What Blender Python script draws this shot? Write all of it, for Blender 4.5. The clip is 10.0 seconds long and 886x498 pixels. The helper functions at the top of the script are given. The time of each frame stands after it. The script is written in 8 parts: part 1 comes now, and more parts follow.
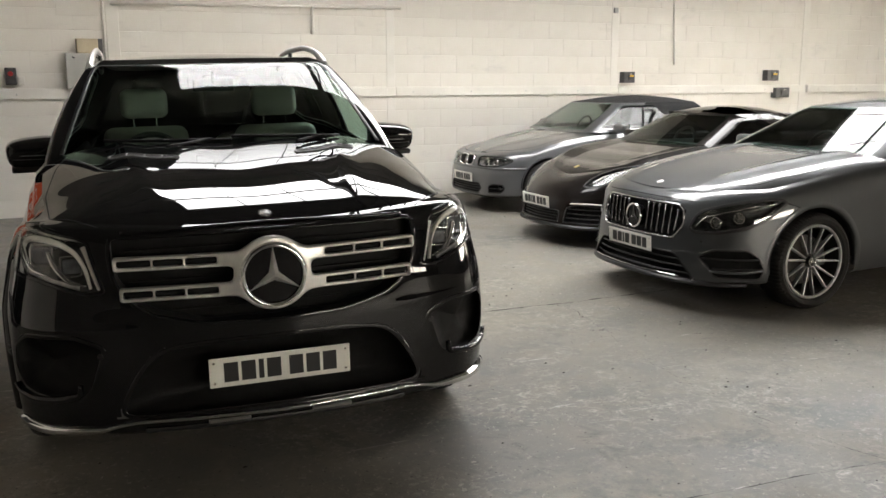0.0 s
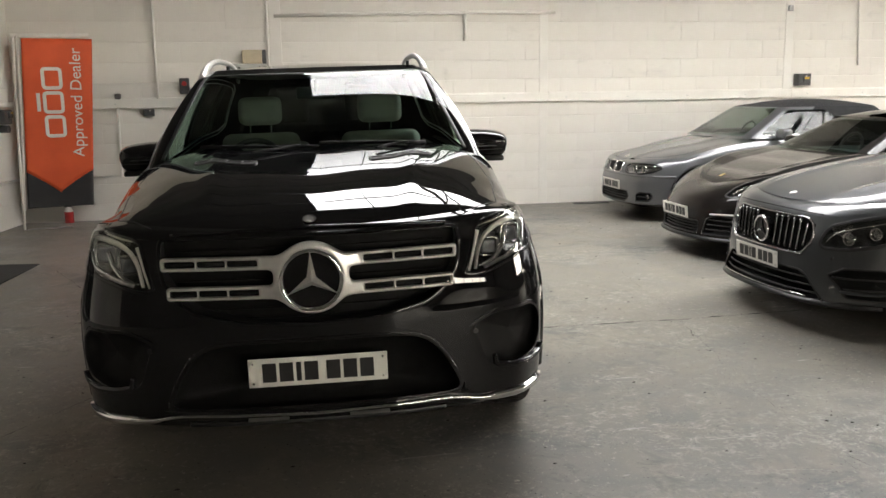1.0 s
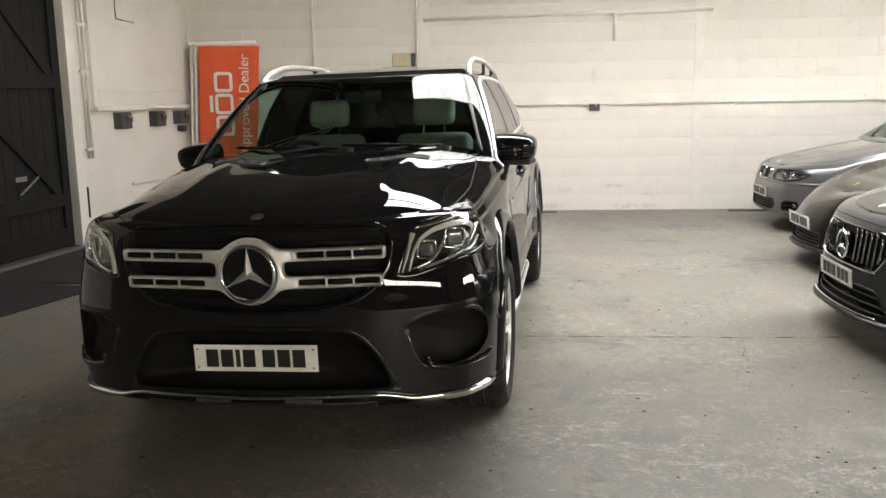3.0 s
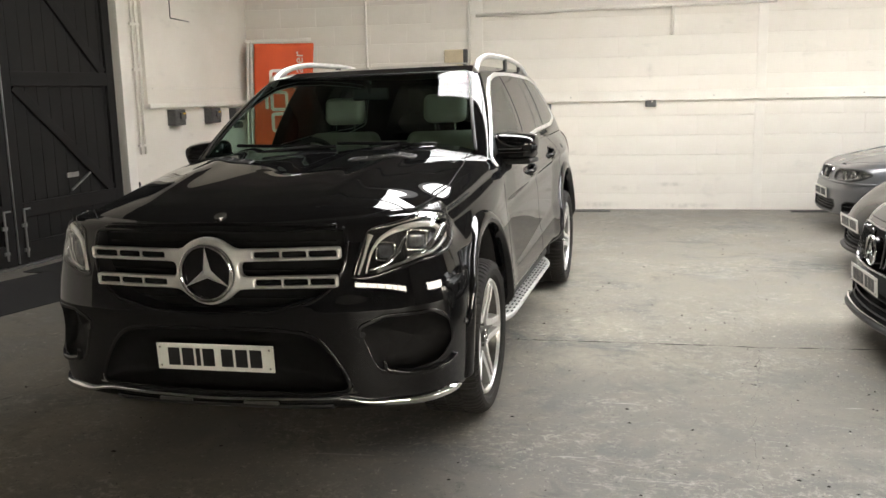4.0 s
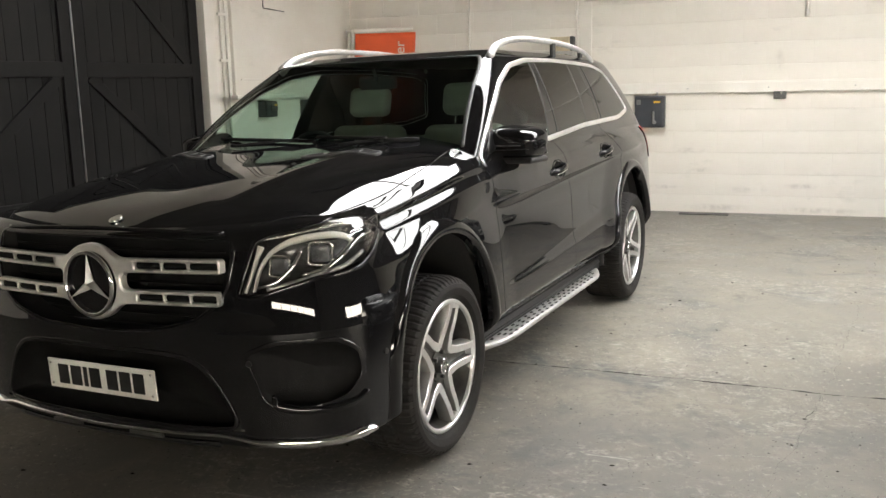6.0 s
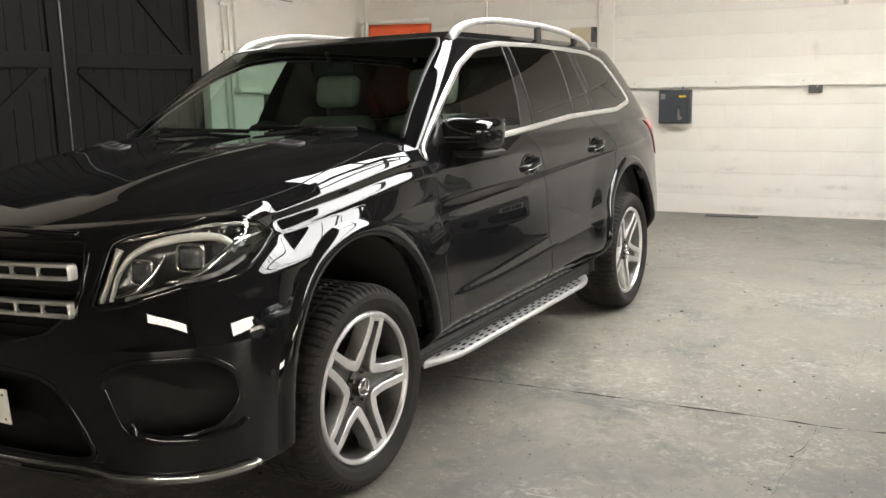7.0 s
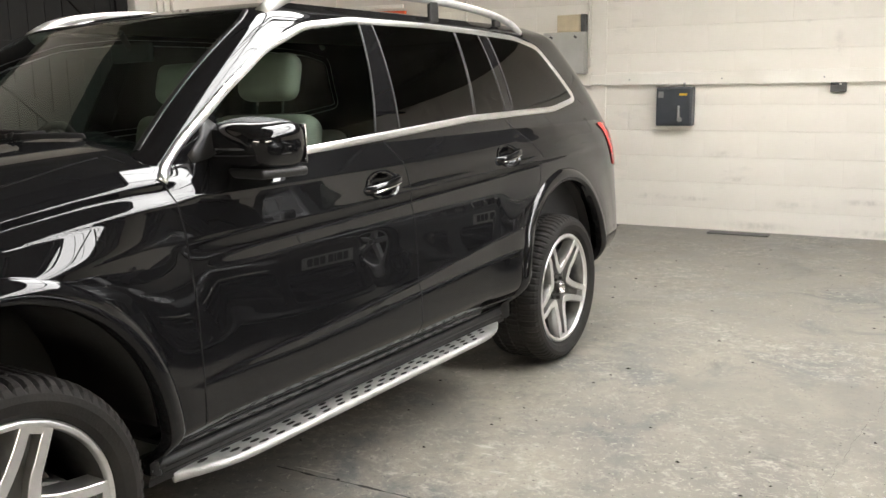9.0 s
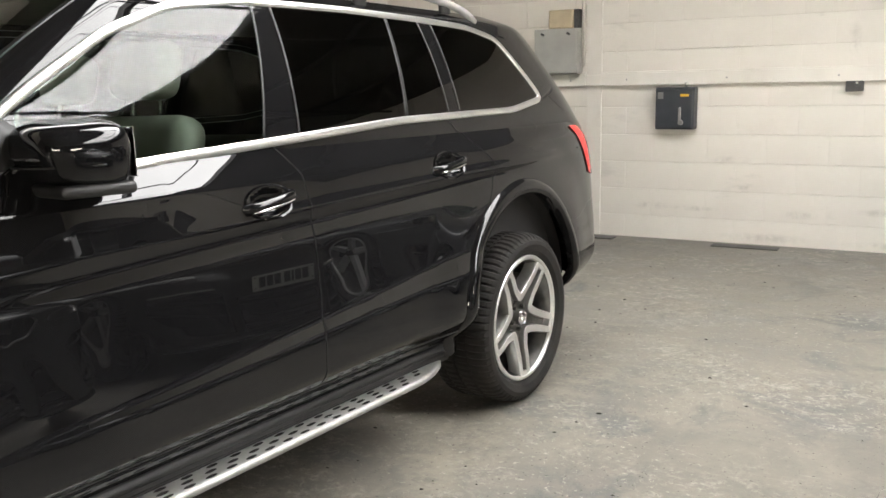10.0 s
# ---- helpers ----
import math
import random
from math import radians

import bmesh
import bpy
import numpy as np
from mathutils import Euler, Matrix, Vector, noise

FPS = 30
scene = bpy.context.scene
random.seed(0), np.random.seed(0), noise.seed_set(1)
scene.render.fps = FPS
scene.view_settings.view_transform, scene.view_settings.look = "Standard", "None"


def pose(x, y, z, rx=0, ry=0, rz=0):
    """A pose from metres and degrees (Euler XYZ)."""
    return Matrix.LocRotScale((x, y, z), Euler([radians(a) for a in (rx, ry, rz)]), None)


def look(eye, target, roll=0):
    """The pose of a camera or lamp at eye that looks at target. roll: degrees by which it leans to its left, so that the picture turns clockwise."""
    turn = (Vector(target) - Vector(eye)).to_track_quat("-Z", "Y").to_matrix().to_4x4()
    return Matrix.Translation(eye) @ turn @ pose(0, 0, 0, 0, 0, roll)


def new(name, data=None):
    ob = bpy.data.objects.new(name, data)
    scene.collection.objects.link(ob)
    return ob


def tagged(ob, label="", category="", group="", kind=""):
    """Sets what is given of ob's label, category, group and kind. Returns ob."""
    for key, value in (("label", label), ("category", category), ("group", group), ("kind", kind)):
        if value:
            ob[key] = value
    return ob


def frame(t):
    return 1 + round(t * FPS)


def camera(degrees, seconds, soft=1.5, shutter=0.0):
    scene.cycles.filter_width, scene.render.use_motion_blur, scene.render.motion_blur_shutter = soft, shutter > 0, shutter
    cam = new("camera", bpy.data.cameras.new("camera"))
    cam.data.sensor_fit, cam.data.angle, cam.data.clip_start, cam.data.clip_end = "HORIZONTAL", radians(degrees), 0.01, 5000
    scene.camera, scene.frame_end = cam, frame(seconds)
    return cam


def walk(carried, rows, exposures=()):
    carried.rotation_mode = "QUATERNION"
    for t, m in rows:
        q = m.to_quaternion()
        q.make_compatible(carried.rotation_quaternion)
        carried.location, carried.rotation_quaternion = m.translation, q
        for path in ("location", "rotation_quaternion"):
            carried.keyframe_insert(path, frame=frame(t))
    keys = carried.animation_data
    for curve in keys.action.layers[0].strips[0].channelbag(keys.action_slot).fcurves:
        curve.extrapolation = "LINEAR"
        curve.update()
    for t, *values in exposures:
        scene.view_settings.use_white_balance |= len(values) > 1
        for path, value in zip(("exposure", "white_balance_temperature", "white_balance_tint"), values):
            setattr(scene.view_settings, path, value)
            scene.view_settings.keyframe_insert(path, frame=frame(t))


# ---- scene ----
cam = camera(53.5, 10.0)
PATH = [
    (0, (0.475, -0.033, 1.579), (1.256, 1.77, 1.21), -0.2),
    (0.5, (0.737, -0.033, 1.579), (1.339, 1.84, 1.216), -0.5),
    (1, (1.061, -0.136, 1.579), (1.432, 1.797, 1.225), -0.8),
    (1.5, (1.353, -0.17, 1.559), (1.549, 1.789, 1.207), -1.0),
    (2, (1.648, -0.205, 1.574), (1.663, 1.764, 1.226), -1.3),
    (2.5, (1.967, -0.306, 1.585), (1.897, 1.663, 1.239), -1.1),
    (4, (2.793, -0.112, 1.588), (2.442, 1.825, 1.235), -1.2),
    (4.5, (3.035, 0.009, 1.576), (2.577, 1.924, 1.224), -1.2),
    (5, (3.226, 0.245, 1.571), (2.679, 2.135, 1.212), -1.4),
    (6.5, (3.706, 1.077, 1.507), (2.915, 2.879, 1.148), -1.2),
    (7, (3.834, 1.41, 1.468), (2.998, 3.191, 1.108), -1.2),
    (7.5, (3.941, 1.742, 1.46), (3.045, 3.494, 1.101), -1.2),
    (8, (3.996, 2.137, 1.437), (3.073, 3.874, 1.075), -1.2),
    (8.5, (4.057, 2.521, 1.426), (3.128, 4.255, 1.063), -0.9),
    (9, (4.089, 2.874, 1.436), (3.155, 4.605, 1.071), -0.8),
    (9.5, (4.093, 3.244, 1.43), (3.148, 4.969, 1.066), -0.8),
    (10, (4.096, 3.617, 1.397), (3.121, 5.327, 1.043), -1.0),
]
EXPOSURES = [(0.0, -0.25), (1.2, -0.23), (2.5, -0.06), (4.2, 0.05), (6.5, 0.02), (8.0, 0.05), (9.4, 0.0), (10.0, -0.09)]
walk(cam, [(t, look(eye, target, roll)) for t, eye, target, roll in PATH], EXPOSURES)

# ---- sky, and the daylight that comes through the rooflights ----
world = bpy.data.worlds.new("sky")
scene.world = world
world.use_nodes = True
wn = world.node_tree.nodes
sky = wn.new("ShaderNodeTexSky")
sky.sky_type, sky.sun_disc, sky.sun_elevation, sky.sun_rotation = "NISHITA", False, radians(40), radians(150)
world.node_tree.links.new(sky.outputs[0], wn["Background"].inputs[0])
wn["Background"].inputs[1].default_value = 0.1
ROOFLIGHT, DOORLIGHT = 19.0, 37.0
# ---- materials ----
def mat(name, col, rough=0.5, metal=0.0, col2=None, scale=3.0, grain=0.0, gscale=90.0, rvar=0.1, coat=0.0, spec=0.5, detail=6.0, contrast=(0.35, 0.65), glow=0.0):
    """A surface whose colour drifts from col to col2 in blotches, with uneven gloss and a fine grain."""
    m = bpy.data.materials.new(name)
    m.use_nodes = True
    n, l = m.node_tree.nodes, m.node_tree.links
    b = n["Principled BSDF"]
    tc = n.new("ShaderNodeTexCoord")
    no = n.new("ShaderNodeTexNoise")
    no.inputs["Scale"].default_value, no.inputs["Detail"].default_value = scale, detail
    l.new(tc.outputs["Object"], no.inputs["Vector"])
    ramp = n.new("ShaderNodeMapRange")
    ramp.inputs[1].default_value, ramp.inputs[2].default_value = contrast
    l.new(no.outputs[0], ramp.inputs[0])
    mix = n.new("ShaderNodeMix")
    mix.data_type = "RGBA"
    mix.inputs[6].default_value = (*col, 1)
    mix.inputs[7].default_value = (*(col2 or [c * 0.85 for c in col]), 1)
    l.new(ramp.outputs[0], mix.inputs[0])
    l.new(mix.outputs[2], b.inputs["Base Color"])
    rr = n.new("ShaderNodeMapRange")
    rr.inputs[3].default_value, rr.inputs[4].default_value = max(0.0, rough - rvar / 2), min(1.0, rough + rvar / 2)
    l.new(no.outputs[0], rr.inputs[0])
    l.new(rr.outputs[0], b.inputs["Roughness"])
    b.inputs["Metallic"].default_value = metal
    b.inputs["Specular IOR Level"].default_value = spec
    b.inputs["Coat Weight"].default_value = coat
    b.inputs["Coat Roughness"].default_value = 0.012
    if grain:
        g = n.new("ShaderNodeTexNoise")
        g.inputs["Scale"].default_value, g.inputs["Detail"].default_value = gscale, 4.0
        l.new(tc.outputs["Object"], g.inputs["Vector"])
        bu = n.new("ShaderNodeBump")
        bu.inputs["Strength"].default_value, bu.inputs["Distance"].default_value = grain, 0.004
        l.new(g.outputs[0], bu.inputs["Height"])
        l.new(bu.outputs[0], b.inputs["Normal"])
    if glow:
        b.inputs["Emission Color"].default_value = (*col, 1)
        b.inputs["Emission Strength"].default_value = glow
    return m


def smudged(m, marks):
    """Adds faint smudges to a painted surface, in place coordinates so that they run over from piece to piece."""
    n, l = m.node_tree.nodes, m.node_tree.links
    b = n["Principled BSDF"]
    last = b.inputs["Base Color"].links[0].from_socket
    geo = n.new("ShaderNodeNewGeometry")
    for scale, stretch, lo, hi, col, most in marks:
        mp, no, ra, mx = n.new("ShaderNodeMapping"), n.new("ShaderNodeTexNoise"), n.new("ShaderNodeMapRange"), n.new("ShaderNodeMix")
        mp.inputs["Scale"].default_value = stretch
        no.inputs["Scale"].default_value, no.inputs["Detail"].default_value, no.inputs["Roughness"].default_value = scale, 7.0, 0.68
        for i, q in enumerate((lo, hi, 0.0, most)):
            ra.inputs[i + 1].default_value = q
        mx.data_type = "RGBA"
        mx.inputs[7].default_value = (*col, 1)
        l.new(geo.outputs["Position"], mp.inputs[0])
        l.new(mp.outputs[0], no.inputs["Vector"])
        l.new(no.outputs[0], ra.inputs[0])
        l.new(ra.outputs[0], mx.inputs[0])
        l.new(last, mx.inputs[6])
        last = mx.outputs[2]
    l.new(last, b.inputs["Base Color"])
    return m


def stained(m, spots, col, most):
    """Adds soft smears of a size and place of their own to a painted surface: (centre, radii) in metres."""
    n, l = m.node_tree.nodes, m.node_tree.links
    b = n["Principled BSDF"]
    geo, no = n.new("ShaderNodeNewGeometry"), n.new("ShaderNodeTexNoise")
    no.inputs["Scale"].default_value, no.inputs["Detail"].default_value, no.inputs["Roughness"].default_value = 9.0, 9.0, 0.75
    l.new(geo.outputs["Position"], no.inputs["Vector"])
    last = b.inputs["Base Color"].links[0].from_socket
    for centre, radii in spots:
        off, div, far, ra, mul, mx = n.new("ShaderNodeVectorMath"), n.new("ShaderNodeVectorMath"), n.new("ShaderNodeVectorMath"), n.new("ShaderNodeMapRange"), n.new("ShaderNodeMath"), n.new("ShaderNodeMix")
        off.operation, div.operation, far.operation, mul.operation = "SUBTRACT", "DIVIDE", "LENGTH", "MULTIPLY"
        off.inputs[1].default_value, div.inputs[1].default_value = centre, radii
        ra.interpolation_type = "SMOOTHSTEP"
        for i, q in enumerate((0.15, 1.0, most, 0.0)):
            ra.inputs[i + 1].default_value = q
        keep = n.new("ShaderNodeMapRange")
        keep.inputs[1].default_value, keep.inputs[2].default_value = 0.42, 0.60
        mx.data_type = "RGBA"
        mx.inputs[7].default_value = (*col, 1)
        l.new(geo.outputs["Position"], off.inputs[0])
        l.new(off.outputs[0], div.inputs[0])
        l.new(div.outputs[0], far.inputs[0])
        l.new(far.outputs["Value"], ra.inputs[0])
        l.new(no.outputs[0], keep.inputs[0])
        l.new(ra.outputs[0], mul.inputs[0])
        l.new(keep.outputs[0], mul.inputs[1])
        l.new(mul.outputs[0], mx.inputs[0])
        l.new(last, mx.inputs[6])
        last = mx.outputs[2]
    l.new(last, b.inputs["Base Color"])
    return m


def glass(name, tint, rough=0.0, ior=1.5, film=0.0):
    """Thin glass: what passes is tinted, and the surface mirrors by Fresnel."""
    m = bpy.data.materials.new(name)
    m.use_nodes = True
    n, l = m.node_tree.nodes, m.node_tree.links
    n.remove(n["Principled BSDF"])
    tr, gl, mx, lw = n.new("ShaderNodeBsdfTransparent"), n.new("ShaderNodeBsdfGlossy"), n.new("ShaderNodeMixShader"), n.new("ShaderNodeLayerWeight")
    lw.inputs[0].default_value = 0.5
    steep, fr = n.new("ShaderNodeMath"), n.new("ShaderNodeMapRange")
    steep.operation = "POWER"
    steep.inputs[1].default_value = 5.0
    l.new(lw.outputs["Facing"], steep.inputs[0])
    l.new(steep.outputs[0], fr.inputs[0])
    fr.inputs[3].default_value = ((ior - 1) / (ior + 1)) ** 2
    tr.inputs[0].default_value = (*tint, 1)
    gl.inputs["Roughness"].default_value = rough
    l.new(fr.outputs[0], mx.inputs[0])
    l.new(tr.outputs[0], mx.inputs[1])
    l.new(gl.outputs[0], mx.inputs[2])
    l.new(mx.outputs[0], n["Material Output"].inputs[0])
    return m


def metallic_paint(name, col, rough=0.28):
    """Car paint with metal flakes under a clear coat, and a thin film of dust."""
    m = mat(name, col, rough, 0.72, [c * 0.9 for c in col], 900.0, 0.02, 1500.0, 0.05, 1.0)
    return m


PAINT_BLACK = mat("black_gloss_paint", (0.0072, 0.0072, 0.0078), 0.4, 0.0, (0.009, 0.009, 0.0096), 1.5, 0.0, 60, 0.08, 1.0, 0.0)
PAINT_BLACK.node_tree.nodes["Principled BSDF"].inputs["Coat IOR"].default_value = 1.44
PAINT_GREY = metallic_paint("grey_metallic_paint", (0.066, 0.069, 0.071), 0.40)
PAINT_SILVER = metallic_paint("silver_metallic_paint", (0.155, 0.158, 0.162), 0.40)
PAINT_BROWN = mat("dark_brown_paint", (0.0062, 0.0050, 0.0044), 0.35, 0.0, (0.0085, 0.0068, 0.006), 700.0, 0.0, 60, 0.06, 1.0, 0.05)
PAINT_BROWN.node_tree.nodes["Principled BSDF"].inputs["Coat IOR"].default_value = 1.34
VENT_GREY = mat("matt_vent_plastic", (0.045, 0.045, 0.044), 0.5, 0.0, (0.06, 0.06, 0.058), 20.0)
TRIM = mat("black_plastic", (0.011, 0.011, 0.011), 0.5, 0.0, (0.018, 0.018, 0.018), 8.0, 0.15, 300)
SATIN_TRIM = mat("satin_black_trim", (0.008, 0.008, 0.008), 0.42, 0.0, (0.012, 0.012, 0.012), 8.0)
MESH = mat("grille_mesh_black", (0.006, 0.006, 0.006), 0.6, 0.0, (0.009, 0.009, 0.009), 20.0, 0.3, 160, spec=0.12)
BRIGHT_TRIM = mat("polished_window_trim", (0.90, 0.895, 0.88), 0.30, 1.0, (0.82, 0.815, 0.80), 12.0, 0.0, 60, 0.08)
CHROME = mat("chrome", (0.82, 0.82, 0.82), 0.08, 1.0, (0.74, 0.74, 0.74), 12.0, 0.0, 60, 0.06)
ALU = mat("satin_aluminium", (0.54, 0.535, 0.52), 0.6, 1.0, (0.46, 0.455, 0.44), 20.0, 0.05, 200, 0.12)
SATIN_SILVER = mat("satin_silver_trim", (0.74, 0.725, 0.69), 0.34, 0.62, (0.58, 0.565, 0.54), 9.0, 0.0, 60, 0.1)
RIM_FACE = mat("machined_rim_face", (0.80, 0.80, 0.79), 0.42, 1.0, (0.74, 0.74, 0.73), 25.0, 0.05, 250, 0.14)
RIM_DARK = mat("grey_rim_paint", (0.17, 0.168, 0.16), 0.38, 0.85, (0.10, 0.098, 0.092), 14.0, 0.1, 120)
RIM_FLANK = mat("silver_grey_rim_paint", (0.42, 0.415, 0.40), 0.36, 0.9, (0.34, 0.335, 0.32), 14.0, 0.1, 120)
RUBBER = mat("tyre_rubber", (0.011, 0.0105, 0.010), 0.78, 0.0, (0.020, 0.018, 0.016), 9.0, 0.3, 140, spec=0.3)
BRAKE = mat("brake_disc", (0.10, 0.095, 0.09), 0.45, 0.8, (0.06, 0.05, 0.04), 18.0)
WELL = mat("wheel_well_liner", (0.007, 0.007, 0.007), 0.9, 0.0, (0.011, 0.010, 0.009), 7.0, 0.3, 60)
GLASS_CLEAR = glass("windscreen_glass", (0.60, 0.755, 0.69), ior=1.5)
GLASS_DOOR = glass("door_glass", (0.72, 0.84, 0.775), ior=1.5)
GLASS_DARK = glass("privacy_glass", (0.026, 0.024, 0.023), ior=1.75)
GLASS_SMOKED = glass("lightly_smoked_glass", (0.34, 0.37, 0.355), ior=1.5)
GLASS_LAMP = glass("lamp_cover", (0.94, 0.945, 0.94), ior=1.8)
GLASS_RED = mat("red_lamp_lens", (0.55, 0.02, 0.015), 0.12, 0.0, (0.42, 0.01, 0.01), 40.0, 0.0, 60, 0.05, 0.0, 0.25)
LAMP_SILVER = mat("lamp_reflector", (0.72, 0.71, 0.68), 0.2, 1.0, (0.55, 0.54, 0.52), 30.0)
LAMP_DARK = mat("lamp_housing", (0.52, 0.51, 0.49), 0.2, 0.45, (0.16, 0.16, 0.16), 18.0, 0.0, 60, 0.1)
LAMP_BOWL = mat("dark_lamp_bowl", (0.075, 0.075, 0.074), 0.22, 0.5, (0.035, 0.035, 0.035), 18.0, 0.0, 60, 0.1)
STAINED_CHROME = mat("dull_chrome", (0.48, 0.48, 0.475), 0.22, 1.0, (0.40, 0.40, 0.395), 12.0, 0.0, 60, 0.06)
DARK_RIM_FACE = mat("dark_machined_rim_face", (0.56, 0.56, 0.55), 0.35, 1.0, (0.46, 0.46, 0.45), 25.0, 0.05, 250, 0.14)
RIM_BLACK = mat("black_rim_paint", (0.012, 0.012, 0.012), 0.4, 0.0, (0.02, 0.02, 0.02), 14.0)
LENS = mat("projector_lens", (0.11, 0.115, 0.12), 0.08, 0.0, (0.06, 0.06, 0.065), 30.0, 0.0, 60, 0.05, 1.0)
LAMP_WHITE = mat("lamp_light_guide", (0.70, 0.68, 0.62), 0.2, 0.0, (0.62, 0.6, 0.55), 10.0, 0.0, 60, 0.1, 0.6)
LEATHER = mat("grey_beige_leather", (0.235, 0.22, 0.19), 0.55, 0.0, (0.195, 0.182, 0.158), 9.0, 0.25, 220)
CABIN = mat("cabin_dark", (0.016, 0.016, 0.017), 0.7, 0.0, (0.024, 0.023, 0.022), 10.0, 0.2, 200)
CLOTH_TOP = mat("black_soft_top", (0.006, 0.006, 0.0066), 0.95, 0.0, (0.010, 0.010, 0.011), 12.0, 0.4, 600)
PLATE_WHITE = mat("number_plate_white", (0.72, 0.71, 0.66), 0.35, 0.0, (0.66, 0.65, 0.6), 7.0)
PLATE_INK = mat("number_plate_black", (0.012, 0.012, 0.012), 0.4)
# ---- mesh helpers ----
def mesh_of(name, verts, faces, smooth=True, normals=None):
    me = bpy.data.meshes.new(name)
    me.from_pydata([tuple(map(float, v)) for v in verts], [], [tuple(map(int, f)) for f in faces])
    if smooth:
        me.polygons.foreach_set("use_smooth", [True] * len(me.polygons))
    if normals is not None:
        me.normals_split_custom_set_from_vertices([tuple(map(float, n)) for n in normals])
    me.update()
    return me


def put(name, me, material, parent=None, label="", m=None):
    ob = new(name, me)
    if material is not None:
        me.materials.clear()
        me.materials.append(material)
    if parent is not None:
        ob.parent = parent
    if m is not None:
        ob.matrix_basis = m
    if label:
        tagged(ob, label)
    return ob


def part(name, bm, material, parent, label="", smooth=False, m=None):
    """Links a bmesh as one mesh object under a thing or a part."""
    me = bpy.data.meshes.new(name)
    bm.normal_update()
    bm.to_mesh(me)
    bm.free()
    if smooth:
        me.polygons.foreach_set("use_smooth", [True] * len(me.polygons))
    return put(name, me, material, parent, label, m)


def thing(name, label, category, m=None, group="", kind=""):
    ob = new(name)
    ob.empty_display_size = 0.1
    if m is not None:
        ob.matrix_basis = m
    return tagged(ob, label, category, group, kind)


def box_bm(size, at=(0, 0, 0), bevel=0.0, seg=2, bm=None, rot=None):
    out = bm or bmesh.new()
    mt = Matrix.Translation(at) @ (rot.to_4x4() if rot else Matrix()) @ Matrix.Diagonal((*size, 1))
    made = bmesh.ops.create_cube(out, size=1.0, matrix=mt)["verts"]
    if bevel:
        edges = list({e for v in made for e in v.link_edges})
        bmesh.ops.bevel(out, geom=edges, offset=bevel, segments=seg, affect="EDGES", profile=0.5)
    return out


def cyl_bm(r, a, b, n=16, bm=None, r2=None):
    """A capped cylinder from a to b."""
    out = bm or bmesh.new()
    a, b = Vector(a), Vector(b)
    q = (b - a).to_track_quat("Z", "Y").to_matrix().to_4x4()
    bmesh.ops.create_cone(out, cap_ends=True, segments=n, radius1=r, radius2=r if r2 is None else r2, depth=(b - a).length, matrix=Matrix.Translation((a + b) / 2) @ q)
    return out


def lathe(profile, n=64, axis="x"):
    """Turns (radius, height) pairs about the x axis: height goes along x."""
    ang = np.linspace(0, 2 * np.pi, n, endpoint=False)
    verts, faces = [], []
    for r, h in profile:
        for a in ang:
            verts.append((h, r * np.cos(a), r * np.sin(a)))
    for i in range(len(profile) - 1):
        for j in range(n):
            k = (j + 1) % n
            faces.append((i * n + j, i * n + k, (i + 1) * n + k, (i + 1) * n + j))
    return np.array(verts), faces


def tube_mesh(name, pts, r, n=10, closed=False, flat=1.0, up=(0, 0, 1)):
    """A round (or flattened) bar along a line of points."""
    pts = [Vector(p) for p in pts]
    rings, count = [], len(pts)
    for i, p in enumerate(pts):
        a = pts[(i - 1) % count] if closed or i else pts[0]
        b = pts[(i + 1) % count] if closed or i < count - 1 else pts[-1]
        d = (b - a).normalized()
        side = d.cross(Vector(up))
        side = side.normalized() if side.length > 1e-4 else Vector((1, 0, 0))
        top = side.cross(d).normalized()
        rr = r[i] if isinstance(r, (list, tuple)) else r
        rings.append([p + side * rr * math.cos(t) + top * rr * flat * math.sin(t) for t in (2 * math.pi * k / n for k in range(n))])
    verts = [v for ring in rings for v in ring]
    faces = []
    for i in range(count if closed else count - 1):
        for k in range(n):
            a, b = i * n, ((i + 1) % count) * n
            faces.append((a + k, a + (k + 1) % n, b + (k + 1) % n, b + k))
    if not closed:
        faces += [tuple(range(n))[::-1], tuple((count - 1) * n + k for k in range(n))]
    return mesh_of(name, verts, faces)


def pchip(xk, yk, x):
    """A smooth curve through keys that never overshoots them."""
    xk, yk, x = np.asarray(xk, float), np.asarray(yk, float), np.asarray(x, float)
    flat = yk.ndim == 1
    if flat:
        yk = yk[:, None]
    h = np.diff(xk)[:, None]
    d = np.diff(yk, axis=0) / h
    m = np.zeros_like(yk)
    m[0], m[-1] = d[0], d[-1]
    if len(xk) > 2:
        a, b, ha, hb = d[:-1], d[1:], h[:-1], h[1:]
        w1, w2 = 2 * hb + ha, hb + 2 * ha
        ok = a * b > 0
        safe = lambda v: np.where(ok, v, 1.0)
        m[1:-1] = np.where(ok, (w1 + w2) / (w1 / safe(a) + w2 / safe(b)), 0.0)
    i = np.clip(np.searchsorted(xk, x, side="right") - 1, 0, len(xk) - 2)
    t = ((x - xk[i]) / (xk[i + 1] - xk[i]))[:, None]
    hh = h[i]
    out = (2 * t**3 - 3 * t**2 + 1) * yk[i] + (t**3 - 2 * t**2 + t) * hh * m[i] + (3 * t**2 - 2 * t**3) * yk[i + 1] + (t**3 - t**2) * hh * m[i + 1]
    return out[:, 0] if flat else out


